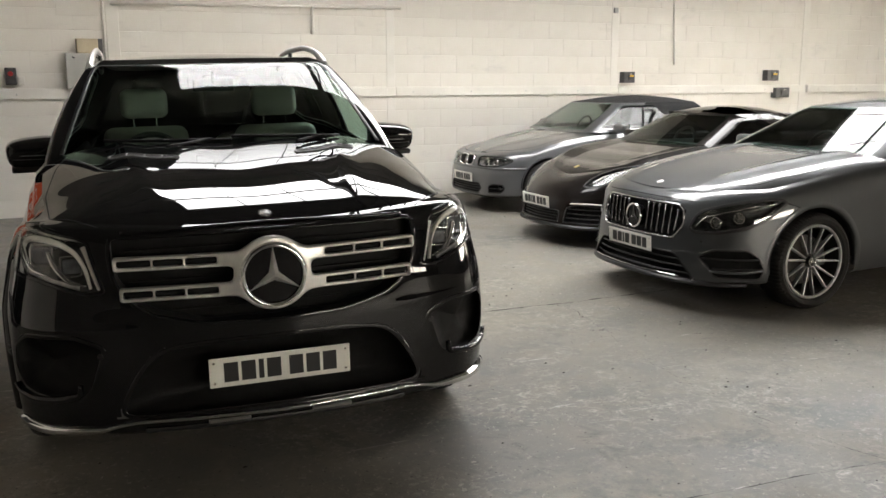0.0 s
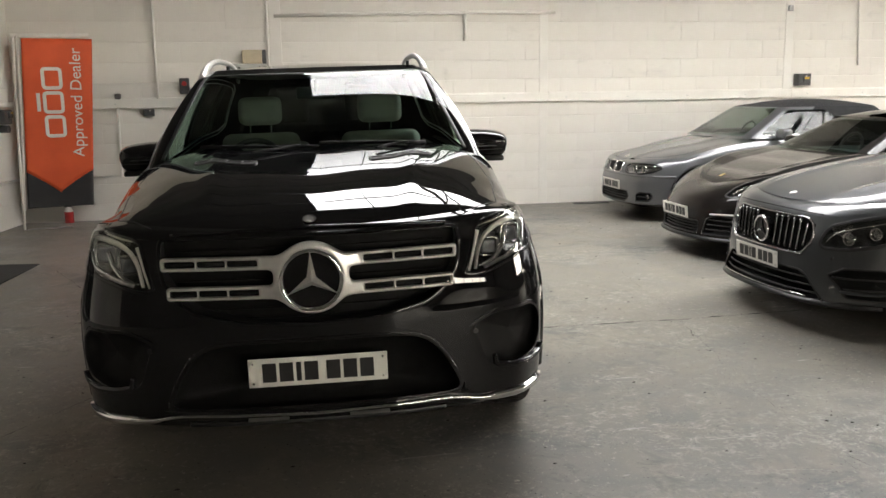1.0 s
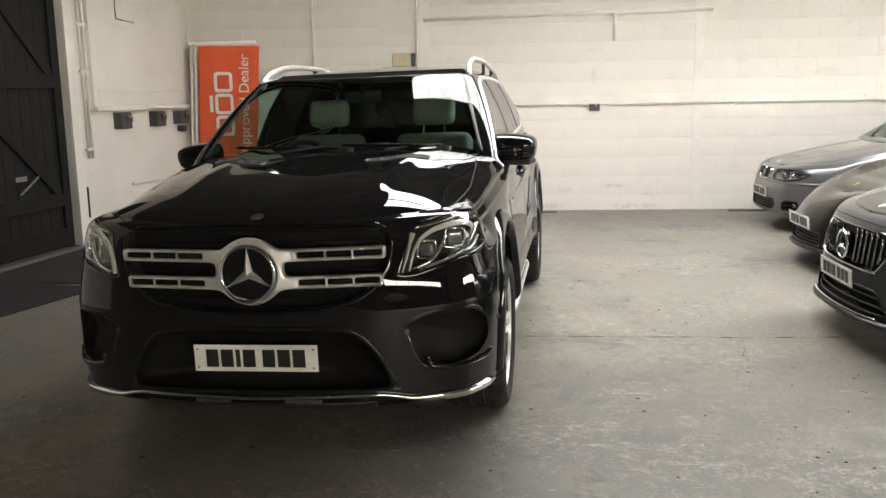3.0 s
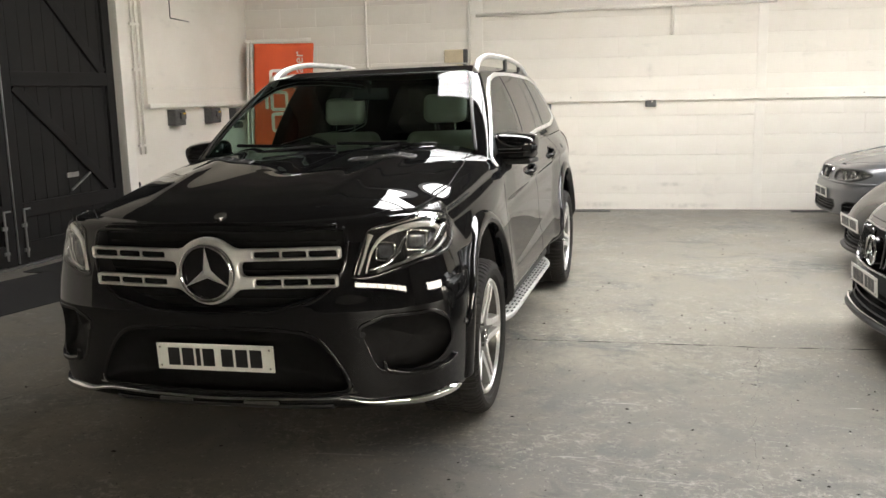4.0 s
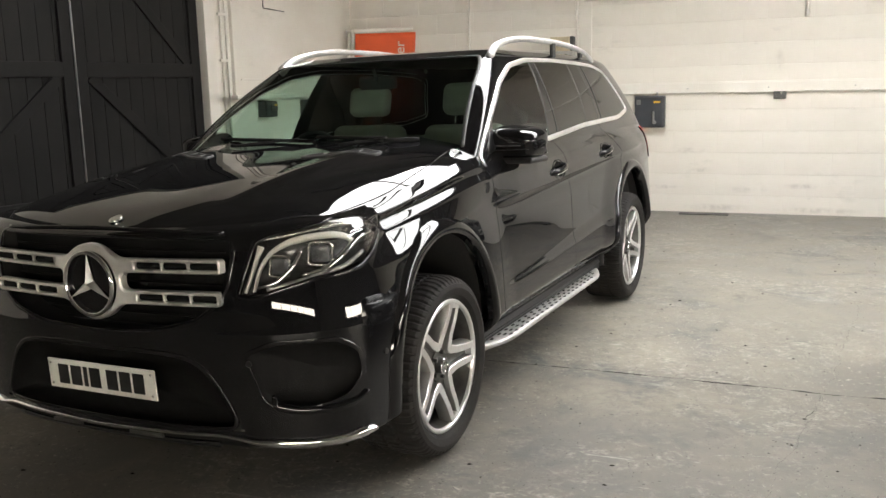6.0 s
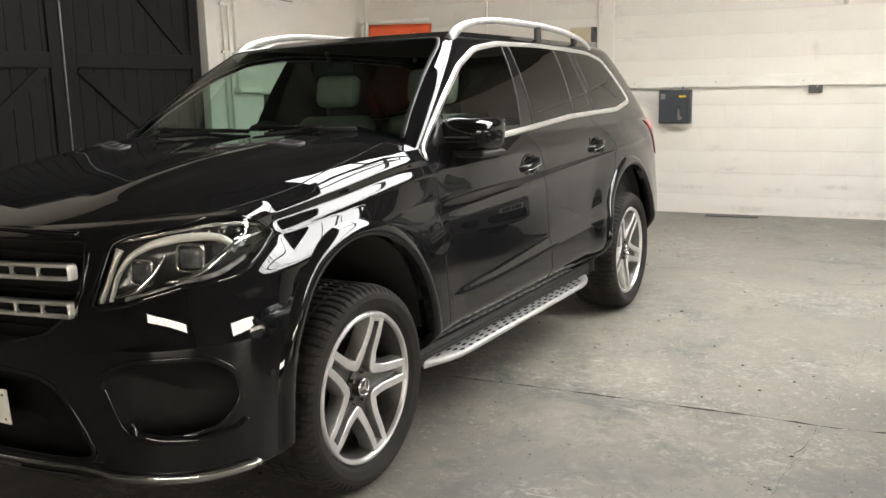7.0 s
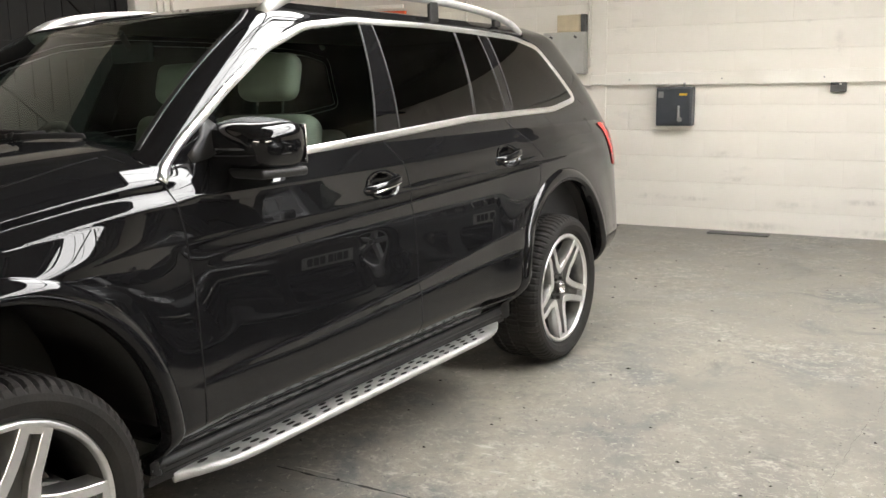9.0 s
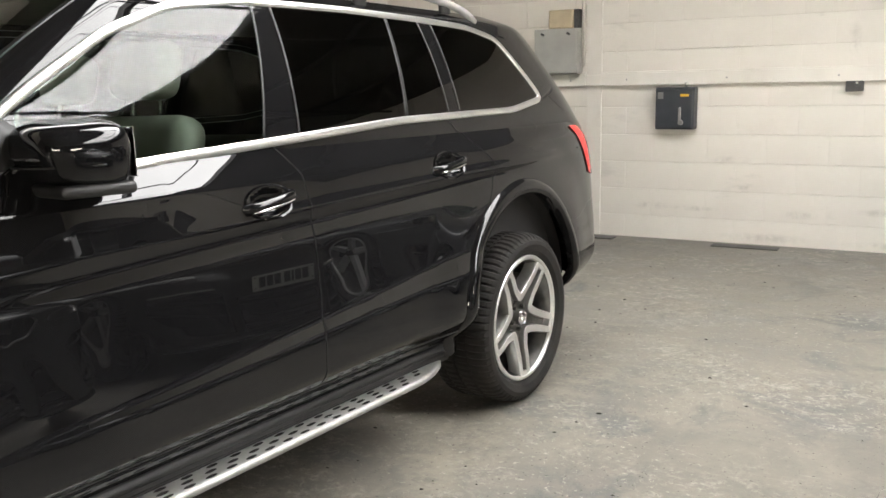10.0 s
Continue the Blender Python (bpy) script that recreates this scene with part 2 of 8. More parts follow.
def inside(y, z, poly):
    """Which points lie in a polygon (arrays)."""
    res = np.zeros(np.shape(y), bool)
    for (y1, z1), (y2, z2) in zip(poly, poly[1:] + poly[:1]):
        if z1 == z2:
            continue
        cross = ((z1 > z) != (z2 > z)) & (y < (y2 - y1) * (z - z1) / (z2 - z1) + y1)
        res ^= cross
    return res


def resample(path, n, closed=False):
    p = np.array(path, float)
    if closed:
        p = np.vstack([p, p[:1]])
    s = np.r_[0, np.cumsum(np.linalg.norm(np.diff(p, axis=0), axis=1))]
    t = np.linspace(0, s[-1], n + 1 if closed else n)
    if closed:
        t = t[:-1]
    return np.stack([np.interp(t, s, p[:, k]) for k in range(p.shape[1])], 1)


def rounded(path, n=120, closed=True, soft=3):
    """A closed or open line, resampled and smoothed at its corners."""
    p = resample(path, n, closed)
    for _ in range(soft):
        if closed:
            p = (np.roll(p, 1, 0) + 2 * p + np.roll(p, -1, 0)) / 4
        else:
            q = p.copy()
            q[1:-1] = (p[:-2] + 2 * p[1:-1] + p[2:]) / 4
            p = q
    return p


class Skin:
    """A smooth sheet on a grid of points: rows are levels, columns run round the car."""

    def __init__(self, grid, s):
        self.p, self.s = grid, s
        du, dv = np.gradient(grid, axis=1), np.gradient(grid, axis=0)
        n = np.cross(du, dv)
        self.n = n / np.maximum(np.linalg.norm(n, axis=2, keepdims=True), 1e-9)
        c = grid
        self.mid = (c[:-1, :-1] + c[1:, :-1] + c[:-1, 1:] + c[1:, 1:]) / 4
        self.free = np.ones(self.mid.shape[:2], bool)

    def flip_out(self):
        """Turns the normals outward."""
        mid = self.p.reshape(-1, 3).mean(0)
        if np.mean(np.sum((self.p - mid) * self.n, axis=2)) < 0:
            self.n = -self.n
            self.back = True
        else:
            self.back = False
        return self

    def at(self, s, z, off=0.0):
        """The point at arc length s and height z, off metres proud, and the normal there."""
        f = np.interp(s, self.s, np.arange(len(self.s)))
        j = min(int(f), len(self.s) - 2)
        t = f - j
        col, nor = self.p[:, j] * (1 - t) + self.p[:, j + 1] * t, self.n[:, j] * (1 - t) + self.n[:, j + 1] * t
        i = np.interp(z, col[:, 2], np.arange(len(col)))
        k = min(int(i), len(col) - 2)
        u = i - k
        n = nor[k] * (1 - u) + nor[k + 1] * u
        n = n / np.linalg.norm(n)
        return col[k] * (1 - u) + col[k + 1] * u + n * off, n

    def faces_mesh(self, name, mask, off=0.0):
        ids = np.argwhere(mask)
        nu = self.p.shape[1]
        a = ids[:, 0] * nu + ids[:, 1]
        quads = np.stack([a, a + 1, a + nu + 1, a + nu], 1)
        if self.back:
            quads = quads[:, ::-1]
        used, inv = np.unique(quads, return_inverse=True)
        n = self.n.reshape(-1, 3)[used]
        v = self.p.reshape(-1, 3)[used] + n * off
        return mesh_of(name, v, inv.reshape(quads.shape), True, n)

    def take(self, name, mask, material, parent, label="", off=0.0):
        mask = mask & self.free
        self.free &= ~mask
        if mask.any():
            return put(name, self.faces_mesh(name, mask, off), material, parent, label)

    def tree(self):
        nu, nv = self.p.shape[1], self.p.shape[0]
        i, j = np.meshgrid(np.arange(nv - 1), np.arange(nu - 1), indexing="ij")
        a = (i * nu + j).ravel()
        return self.p.reshape(-1, 3), np.stack([a, a + 1, a + nu + 1, a + nu], 1), self.n


def grow(mask, k=1):
    for _ in range(k):
        m = mask.copy()
        m[1:] |= mask[:-1]; m[:-1] |= mask[1:]; m[:, 1:] |= mask[:, :-1]; m[:, :-1] |= mask[:, 1:]
        mask = m
    return mask


def ribbon(name, pts, nors, width, height, closed=False, ends=True):
    """A low rounded bar that lies along a line on a skin: width across, height proud."""
    pts, nors = np.array(pts), np.array(nors)
    n = len(pts)
    if closed:
        d = np.roll(pts, -1, 0) - np.roll(pts, 1, 0)
    else:
        d = np.gradient(pts, axis=0)
    d /= np.maximum(np.linalg.norm(d, axis=1, keepdims=True), 1e-9)
    side = np.cross(nors, d)
    side /= np.maximum(np.linalg.norm(side, axis=1, keepdims=True), 1e-9)
    w = np.broadcast_to(np.asarray(width, float), (n,))[:, None]
    prof = [(-0.5, -0.6), (-0.46, 0.55), (-0.3, 0.95), (0.0, 1.0), (0.3, 0.95), (0.46, 0.55), (0.5, -0.6)]
    verts = np.concatenate([pts + side * w * a + nors * height * b for a, b in prof])
    k, faces = len(prof), []
    for i in range(n if closed else n - 1):
        j = (i + 1) % n
        for q in range(k - 1):
            faces.append((q * n + i, q * n + j, (q + 1) * n + j, (q + 1) * n + i))
    if not closed and ends:
        faces.append(tuple(q * n for q in range(k)))
        faces.append(tuple(q * n + n - 1 for q in range(k))[::-1])
    return mesh_of(name, verts, faces)


def cut_plate(name, x0, x1, z0, z1, step, field, face, deep=0.02):
    """A plate wherever field(x, z) > 0, its front at y = face(x, z, field), with walls going back along its edges."""
    nx, nz = int((x1 - x0) / step) + 1, int((z1 - z0) / step) + 1
    xs, zs = np.linspace(x0, x1, nx), np.linspace(z0, z1, nz)
    X, Z = np.meshgrid(xs, zs)
    F = field(X, Z)
    key, pts, faces, rim = {}, [], [], []

    def vert(x, z):
        k = (round(x * 1e5), round(z * 1e5))
        if k not in key:
            key[k] = len(pts)
            pts.append((x, z))
        return key[k]

    for i in range(nz - 1):
        for j in range(nx - 1):
            c = [(xs[j], zs[i], F[i, j]), (xs[j + 1], zs[i], F[i, j + 1]), (xs[j + 1], zs[i + 1], F[i + 1, j + 1]), (xs[j], zs[i + 1], F[i + 1, j])]
            if max(q[2] for q in c) <= 0:
                continue
            loop, cuts = [], []
            for a, b in zip(c, c[1:] + c[:1]):
                if a[2] > 0:
                    loop.append(vert(a[0], a[1]))
                if (a[2] > 0) != (b[2] > 0):
                    t = a[2] / (a[2] - b[2])
                    v = vert(a[0] + (b[0] - a[0]) * t, a[1] + (b[1] - a[1]) * t)
                    loop.append(v)
                    cuts.append(v)
            loop = [v for q, v in enumerate(loop) if v != loop[q - 1]]
            if len(loop) > 2:
                faces.append(loop)
                if len(cuts) == 2 and cuts[0] != cuts[1]:
                    rim.append(tuple(cuts))
    p = np.array(pts)
    y = face(p[:, 0], p[:, 1], field(p[:, 0], p[:, 1]))
    verts = np.stack([p[:, 0], y, p[:, 1]], 1)
    n, back = len(verts), {}
    verts = verts.tolist()
    for a, b in rim:
        for v in (a, b):
            if v not in back:
                back[v] = (len(verts), len(verts) + 1)
                verts.append(verts[v])
                verts.append([verts[v][0], verts[v][1] + deep, verts[v][2]])
        faces.append((back[a][0], back[b][0], back[b][1], back[a][1]))
    return mesh_of(name, verts, faces)


def sheet(name, grid, thick=0.0):
    """A mesh over a grid of points (rows, columns, 3), with thickness along its normals where given."""
    g = np.asarray(grid)
    nv, nu = g.shape[:2]
    quad = lambda o: [(o + i * nu + j, o + i * nu + j + 1, o + (i + 1) * nu + j + 1, o + (i + 1) * nu + j) for i in range(nv - 1) for j in range(nu - 1)]
    verts, faces = g.reshape(-1, 3), quad(0)
    if thick:
        n = np.cross(np.gradient(g, axis=1), np.gradient(g, axis=0))
        n /= np.maximum(np.linalg.norm(n, axis=2, keepdims=True), 1e-9)
        verts = np.vstack([verts, (g - n * thick).reshape(-1, 3)])
        o = nv * nu
        faces += [f[::-1] for f in quad(o)]
        rim = [j for j in range(nu)] + [i * nu + nu - 1 for i in range(1, nv)] + [(nv - 1) * nu + j for j in range(nu - 2, -1, -1)] + [i * nu for i in range(nv - 2, 0, -1)]
        for a, b in zip(rim, rim[1:] + rim[:1]):
            faces.append((b, a, a + o, b + o))
    return mesh_of(name, verts, faces)


# ---- the shell of a car: x to its left side, y to its rear, z up, the nose at y = 0 ----
def body_skin(plan, levels, nu, nv, length, crease=None, cow=1.5):
    """Level lines stacked from sill to belt. A level: heights at the nose, the corner, the cowl and the tail, then how far it lies
    behind the nose, inside the wings, inside the doors and ahead of the tail."""
    half = np.array(plan, float)
    full = np.vstack([half[:0:-1] * (-1, 1), half])
    ctr = []
    for zf, zc, za, zr, fs, sw, sd, rs in levels:
        x, y = full[:, 0], full[:, 1]
        wf = 1 - np.clip(y / 0.9, 0, 1) ** 1.5
        wr = np.clip((y - (length - 0.9)) / 0.9, 0, 1) ** 1.5
        inset = np.interp(y, [0.6, 1.5, 2.0, length], [sw, sd, sd, sd])
        xx = np.sign(x) * np.maximum(np.abs(x) - inset * np.abs(x) / half[:, 0].max(), 0)
        yy = y + fs * wf - rs * wr
        zz = np.interp(y, [0, 0.45, cow, length], [zf, zc, za, zr])
        zz = np.where(y < 0.45, zf + (zc - zf) * np.clip(np.abs(x) / 0.85, 0, 1) ** 1.5, zz)
        ctr.append(np.stack([xx, yy, zz], 1))
    ctr = np.array(ctr)
    mean = ctr.mean(0)
    s = np.r_[0, np.cumsum(np.linalg.norm(np.diff(mean, axis=0), axis=1))]
    s -= s[len(half) - 1]
    us = np.linspace(s[0], s[-1], nu)
    lv = np.r_[0, np.cumsum(np.linalg.norm(np.diff(ctr.mean(1), axis=0), axis=1) + 0.03)]
    vs = np.linspace(0, lv[-1], nv)
    rows = np.stack([pchip(s, c, us) for c in ctr])
    grid = pchip(lv, rows.reshape(len(levels), -1), vs).reshape(nv, nu, 3)
    if crease is not None:
        grid = crease(grid)
    return Skin(grid, us).flip_out()


def hood_skin(body, y_end, centre, nu=90, nv=90, bulge=None, power=2.6):
    """The bonnet inside the body's top level, crowned to the given heights along its middle."""
    top = body.p[-1]
    right = top[top.shape[0] // 2:]
    keep = np.r_[True, np.diff(right[:, 1]) > 1e-5]
    right = right[keep]
    cut = right[:, 1] < y_end + 0.3
    right = right[cut]
    y0 = right[0, 1]
    t = np.linspace(0, 1, nv) ** 1.7
    ys = y0 + (y_end - y0) * t
    xw, ze = np.interp(ys, right[:, 1], right[:, 0]), np.interp(ys, right[:, 1], right[:, 2])
    hc = pchip([k[0] for k in centre], [k[1] for k in centre], np.clip(ys, centre[0][0], centre[-1][0]))
    hc = np.maximum(hc, ze)
    q = np.sin(np.linspace(-np.pi / 2, np.pi / 2, nu))
    g = np.zeros((nv, nu, 3))
    g[:, :, 0] = xw[:, None] * q
    g[:, :, 1] = ys[:, None]
    g[:, :, 2] = ze[:, None] + (hc - ze)[:, None] * (1 - np.abs(q) ** power)
    if bulge is not None:
        g[:, :, 2] += bulge(g[:, :, 0], g[:, :, 1], xw[:, None])
    sk = Skin(g, np.arange(nu, dtype=float))
    sk.n = np.where(sk.n[:, :, 2:3] < 0, -sk.n, sk.n)
    sk.n[0] = sk.n[1]
    sk.back = False
    return sk


def cabin_skin(zs, front, width, rear, nu, nv, nose=0.16, rear_w=(0.985, 0.93, 0.8, 0.5), corner=(0.83, 0.965), low_w=None, turn=0.2, bow=0.0):
    """Pillars and panes from belt to roof; front, width and rear give the plan at each height."""
    ctr = []
    for z in zs:
        f, w, r = front(z), width(z), rear(z)
        a, b = corner
        blend = (z - zs[0]) / (zs[-1] - zs[0])
        rw = [p * blend + q * (1 - blend) for p, q in zip(rear_w, low_w or rear_w)]
        half = np.array([(0, f), (0.45 * w, f + 0.012), (a * w, f + 0.06 + bow), (b * w, f + nose), (w, f + nose + turn), (w, (f + r) / 2), (rw[0] * w, r - 0.85), (rw[1] * w, r - 0.32), (rw[2] * w, r - 0.1), (rw[3] * w, r - 0.015), (0, r)])
        full = np.vstack([half[:0:-1] * (-1, 1), half])
        ctr.append(np.column_stack([full, np.full(len(full), z)]))
    ctr = np.array(ctr)
    mean = ctr.mean(0)
    s = np.r_[0, np.cumsum(np.linalg.norm(np.diff(mean, axis=0), axis=1))]
    s -= s[len(s) // 2]
    us = np.linspace(s[0], s[-1], nu)
    rows = np.stack([pchip(s, c, us) for c in ctr])
    vs = np.linspace(zs[0], zs[-1], nv)
    grid = pchip(zs, rows.reshape(len(zs), -1), vs).reshape(nv, nu, 3)
    return Skin(grid, us).flip_out()


def roof_skin(cabin, crown, nv=40, power=2.0):
    """The roof: closes the cabin's top level, crowned over its middle."""
    top = cabin.p[-1]
    n = len(top)
    m = n // 2
    left, right = top[:m + 1][::-1], top[m:][: m + 1]
    k = min(len(left), len(right))
    left, right = left[:k], right[:k]
    q = np.sin(np.linspace(-np.pi / 2, np.pi / 2, nv))
    y = (left[:, 1] + right[:, 1]) / 2
    t = (y - y.min()) / (y.max() - y.min())
    prof = crown * (1 - np.abs(2 * t - 1) ** power)
    g = left[None] + (right - left)[None] * ((q + 1) / 2)[:, None, None]
    g[:, :, 2] += prof[None] * (1 - np.abs(q) ** 2.5)[:, None]
    sk = Skin(g, np.arange(k, dtype=float))
    sk.n = np.where(sk.n[:, :, 2:3] < 0, -sk.n, sk.n)
    sk.back = np.cross(g[1, 1] - g[0, 1], g[0, 2] - g[0, 1])[2] > 0
    return sk


from mathutils.bvhtree import BVHTree


class Caster:
    """Finds points on several skins by straight rays."""

    def __init__(self, *skins):
        self.trees = []
        for sk in skins:
            v, f, n = sk.tree()
            self.trees.append((BVHTree.FromPolygons(v.tolist(), f.tolist()), sk))

    def hit(self, origin, way):
        best = None
        for tree, _ in self.trees:
            p, n, _, d = tree.ray_cast(Vector(origin), Vector(way))
            if p is not None and (best is None or d < best[2]):
                best = (p, n if n.dot(Vector(way)) < 0 else -n, d)
        return best

    def line(self, pts, view, side=1):
        """Points and normals on the skin for a line given in side view (y, z), front view (x, z) or top view (x, y)."""
        ps, ns = [], []
        for a, b in pts:
            if view == "side":
                h = self.hit((3.0 * side, a, b), (-side, 0, 0))
            elif view == "front":
                h = self.hit((a, -3.0, b), (0, 1, 0))
            else:
                h = self.hit((a, b, 4.0), (0, 0, -1))
            if h is not None:
                ps.append(h[0][:]), ns.append(h[1][:])
        ns = np.array(ns)
        if len(ns) > 4:
            for _ in range(2):
                ns[1:-1] = (ns[:-2] + ns[1:-1] * 2 + ns[2:]) / 4
        return np.array(ps), ns / np.linalg.norm(ns, axis=1, keepdims=True)


def strip(name, caster, path, view, width, height, material, parent, side=1, closed=False, n=80, soft=2, label="", lift=0.0):
    p = rounded(path, n, closed, soft)
    pts, nors = caster.line(p, view, side)
    return put(name, ribbon(name, pts + nors * lift, nors, width, height, closed), material, parent, label)


def patch(skin, low, high, n=24, m=10, off=0.0):
    """Points between a lower and an upper line, both in (arc length, height) on a skin."""
    lo, hi = resample(low, n), resample(high, n)
    g = np.zeros((m, n, 3))
    for i in range(m):
        t = i / (m - 1)
        for j in range(n):
            s, z = lo[j] * (1 - t) + hi[j] * t
            g[i, j] = skin.at(s, z, off)[0]
    return g


def flip_x(pts):
    return [(-a, b) for a, b in pts]


# ---- wheels ----
def tyre_mesh(r, rim, w, name="tyre", lugs=72):
    """A tyre with shoulder lugs cut between circumferential grooves; its outer face is at x = 0."""
    prof = [(rim, -0.012), (rim + 0.01, 0.0), (rim + (r - rim) * 0.22, 0.013), (rim + (r - rim) * 0.5, 0.022), (r - 0.034, 0.018), (r - 0.016, 0.006), (r - 0.006, -0.012), (r, -0.04)]
    for c in (0.27, 0.5, 0.73):
        prof += [(r, -(c - 0.03) * w), (r - 0.008, -(c - 0.025) * w), (r - 0.008, -(c + 0.025) * w), (r, -(c + 0.03) * w)]
    prof += [(r, -w + 0.05), (r - 0.004, -w + 0.028), (r - 0.03, -w + 0.004), (rim, -w)]
    n = lugs * 4
    v, f = lathe(prof, n)
    v = v.reshape(len(prof), n, 3)
    for i, (rr, h) in enumerate(prof):
        if rr > r - 0.02 and i >= 5:
            dip = np.where(np.arange(n) % 4 == 0, 0.008, 0.0)
            v[i, :, 1:] *= (1 - dip / rr)[:, None]
    return mesh_of(name, v.reshape(-1, 3), f, False)


def bar_bm(bm, a, b, wa, wb, d, bevel=0.003):
    """A spoke bar between two points in the wheel's plane, d deep behind its face (x is out)."""
    a, b = Vector(a), Vector(b)
    t = (b - a).normalized()
    s = Vector((1, 0, 0)).cross(t).normalized()
    vs = []
    for p, w in ((a, wa), (b, wb)):
        for x, k in ((0, 0.5), (0, -0.5), (-d, -0.75), (-d, 0.75)):
            vs.append(bm.verts.new(p + s * w * k + Vector((x, 0, 0))))
    q = [bm.faces.new([vs[i] for i in f]) for f in ((0, 1, 5, 4), (1, 2, 6, 5), (2, 3, 7, 6), (3, 0, 4, 7), (3, 2, 1, 0), (4, 5, 6, 7))]
    bmesh.ops.recalc_face_normals(bm, faces=q)
    if bevel:
        es = [e for e in q[0].edges]
        bmesh.ops.bevel(bm, geom=es, offset=bevel, segments=2, affect="EDGES", profile=0.5)


def twin_spokes(rim, which):
    """Five V-shaped bridges, each from one arm down to the hub and up the next arm: flat faces, or the flanks behind them."""
    bm = bmesh.new()
    for i in range(5):
        a = 2 * math.pi * i / 5
        arm = lambda q, side, r, x: Matrix.Rotation(q, 3, "X") @ Vector((x, side, r))
        step = 2 * math.pi / 5
        # rotation about x takes +z towards -y, so the next arm lies on the -y side
        path = [arm(a, -0.0305, rim - 0.008, -0.002), arm(a, -0.0325, 0.20, -0.008), arm(a, -0.0365, 0.135, -0.020),
                arm(a + step / 2, 0.0, 0.088, -0.027),
                arm(a + step, 0.0365, 0.135, -0.020), arm(a + step, 0.0325, 0.20, -0.008), arm(a + step, 0.0305, rim - 0.008, -0.002)]
        p = rounded([v[:] for v in path], 41, False, 2)
        d = np.gradient(p, axis=0)
        d /= np.linalg.norm(d, axis=1, keepdims=True)
        side = np.cross(d, (1, 0, 0))
        side /= np.linalg.norm(side, axis=1, keepdims=True)
        mid = np.array((p[20, 0], *(p[20, 1:] * 3)))
        if np.dot(side[20], mid - p[20]) < 0:
            side = -side
        half = np.interp(np.abs(np.arange(41) - 20), [0, 6, 20], [0.0195, 0.0165, 0.0142])[:, None]
        out = np.array((1.0, 0, 0))
        if which == "face":
            prof = [(-1.0, -0.002), (-0.86, 0.0), (0.86, 0.0), (1.0, -0.002)]
            rows = [p + side * half * k + out * x for k, x in prof]
            strips = [rows]
        else:
            strips = [[p + side * half * 1.0 - out * 0.002, p + side * (half + 0.006) - out * 0.022, p + side * (half + 0.010) - out * 0.055],
                      [p - side * half * 1.0 - out * 0.002, p - side * (half + 0.002) - out * 0.040]]
        for rows in strips:
            vs = [[bm.verts.new(q) for q in row] for row in rows]
            for u, v in zip(vs, vs[1:]):
                for j in range(40):
                    bm.faces.new((u[j], u[j + 1], v[j + 1], v[j]))
    bmesh.ops.recalc_face_normals(bm, faces=bm.faces)
    return bm


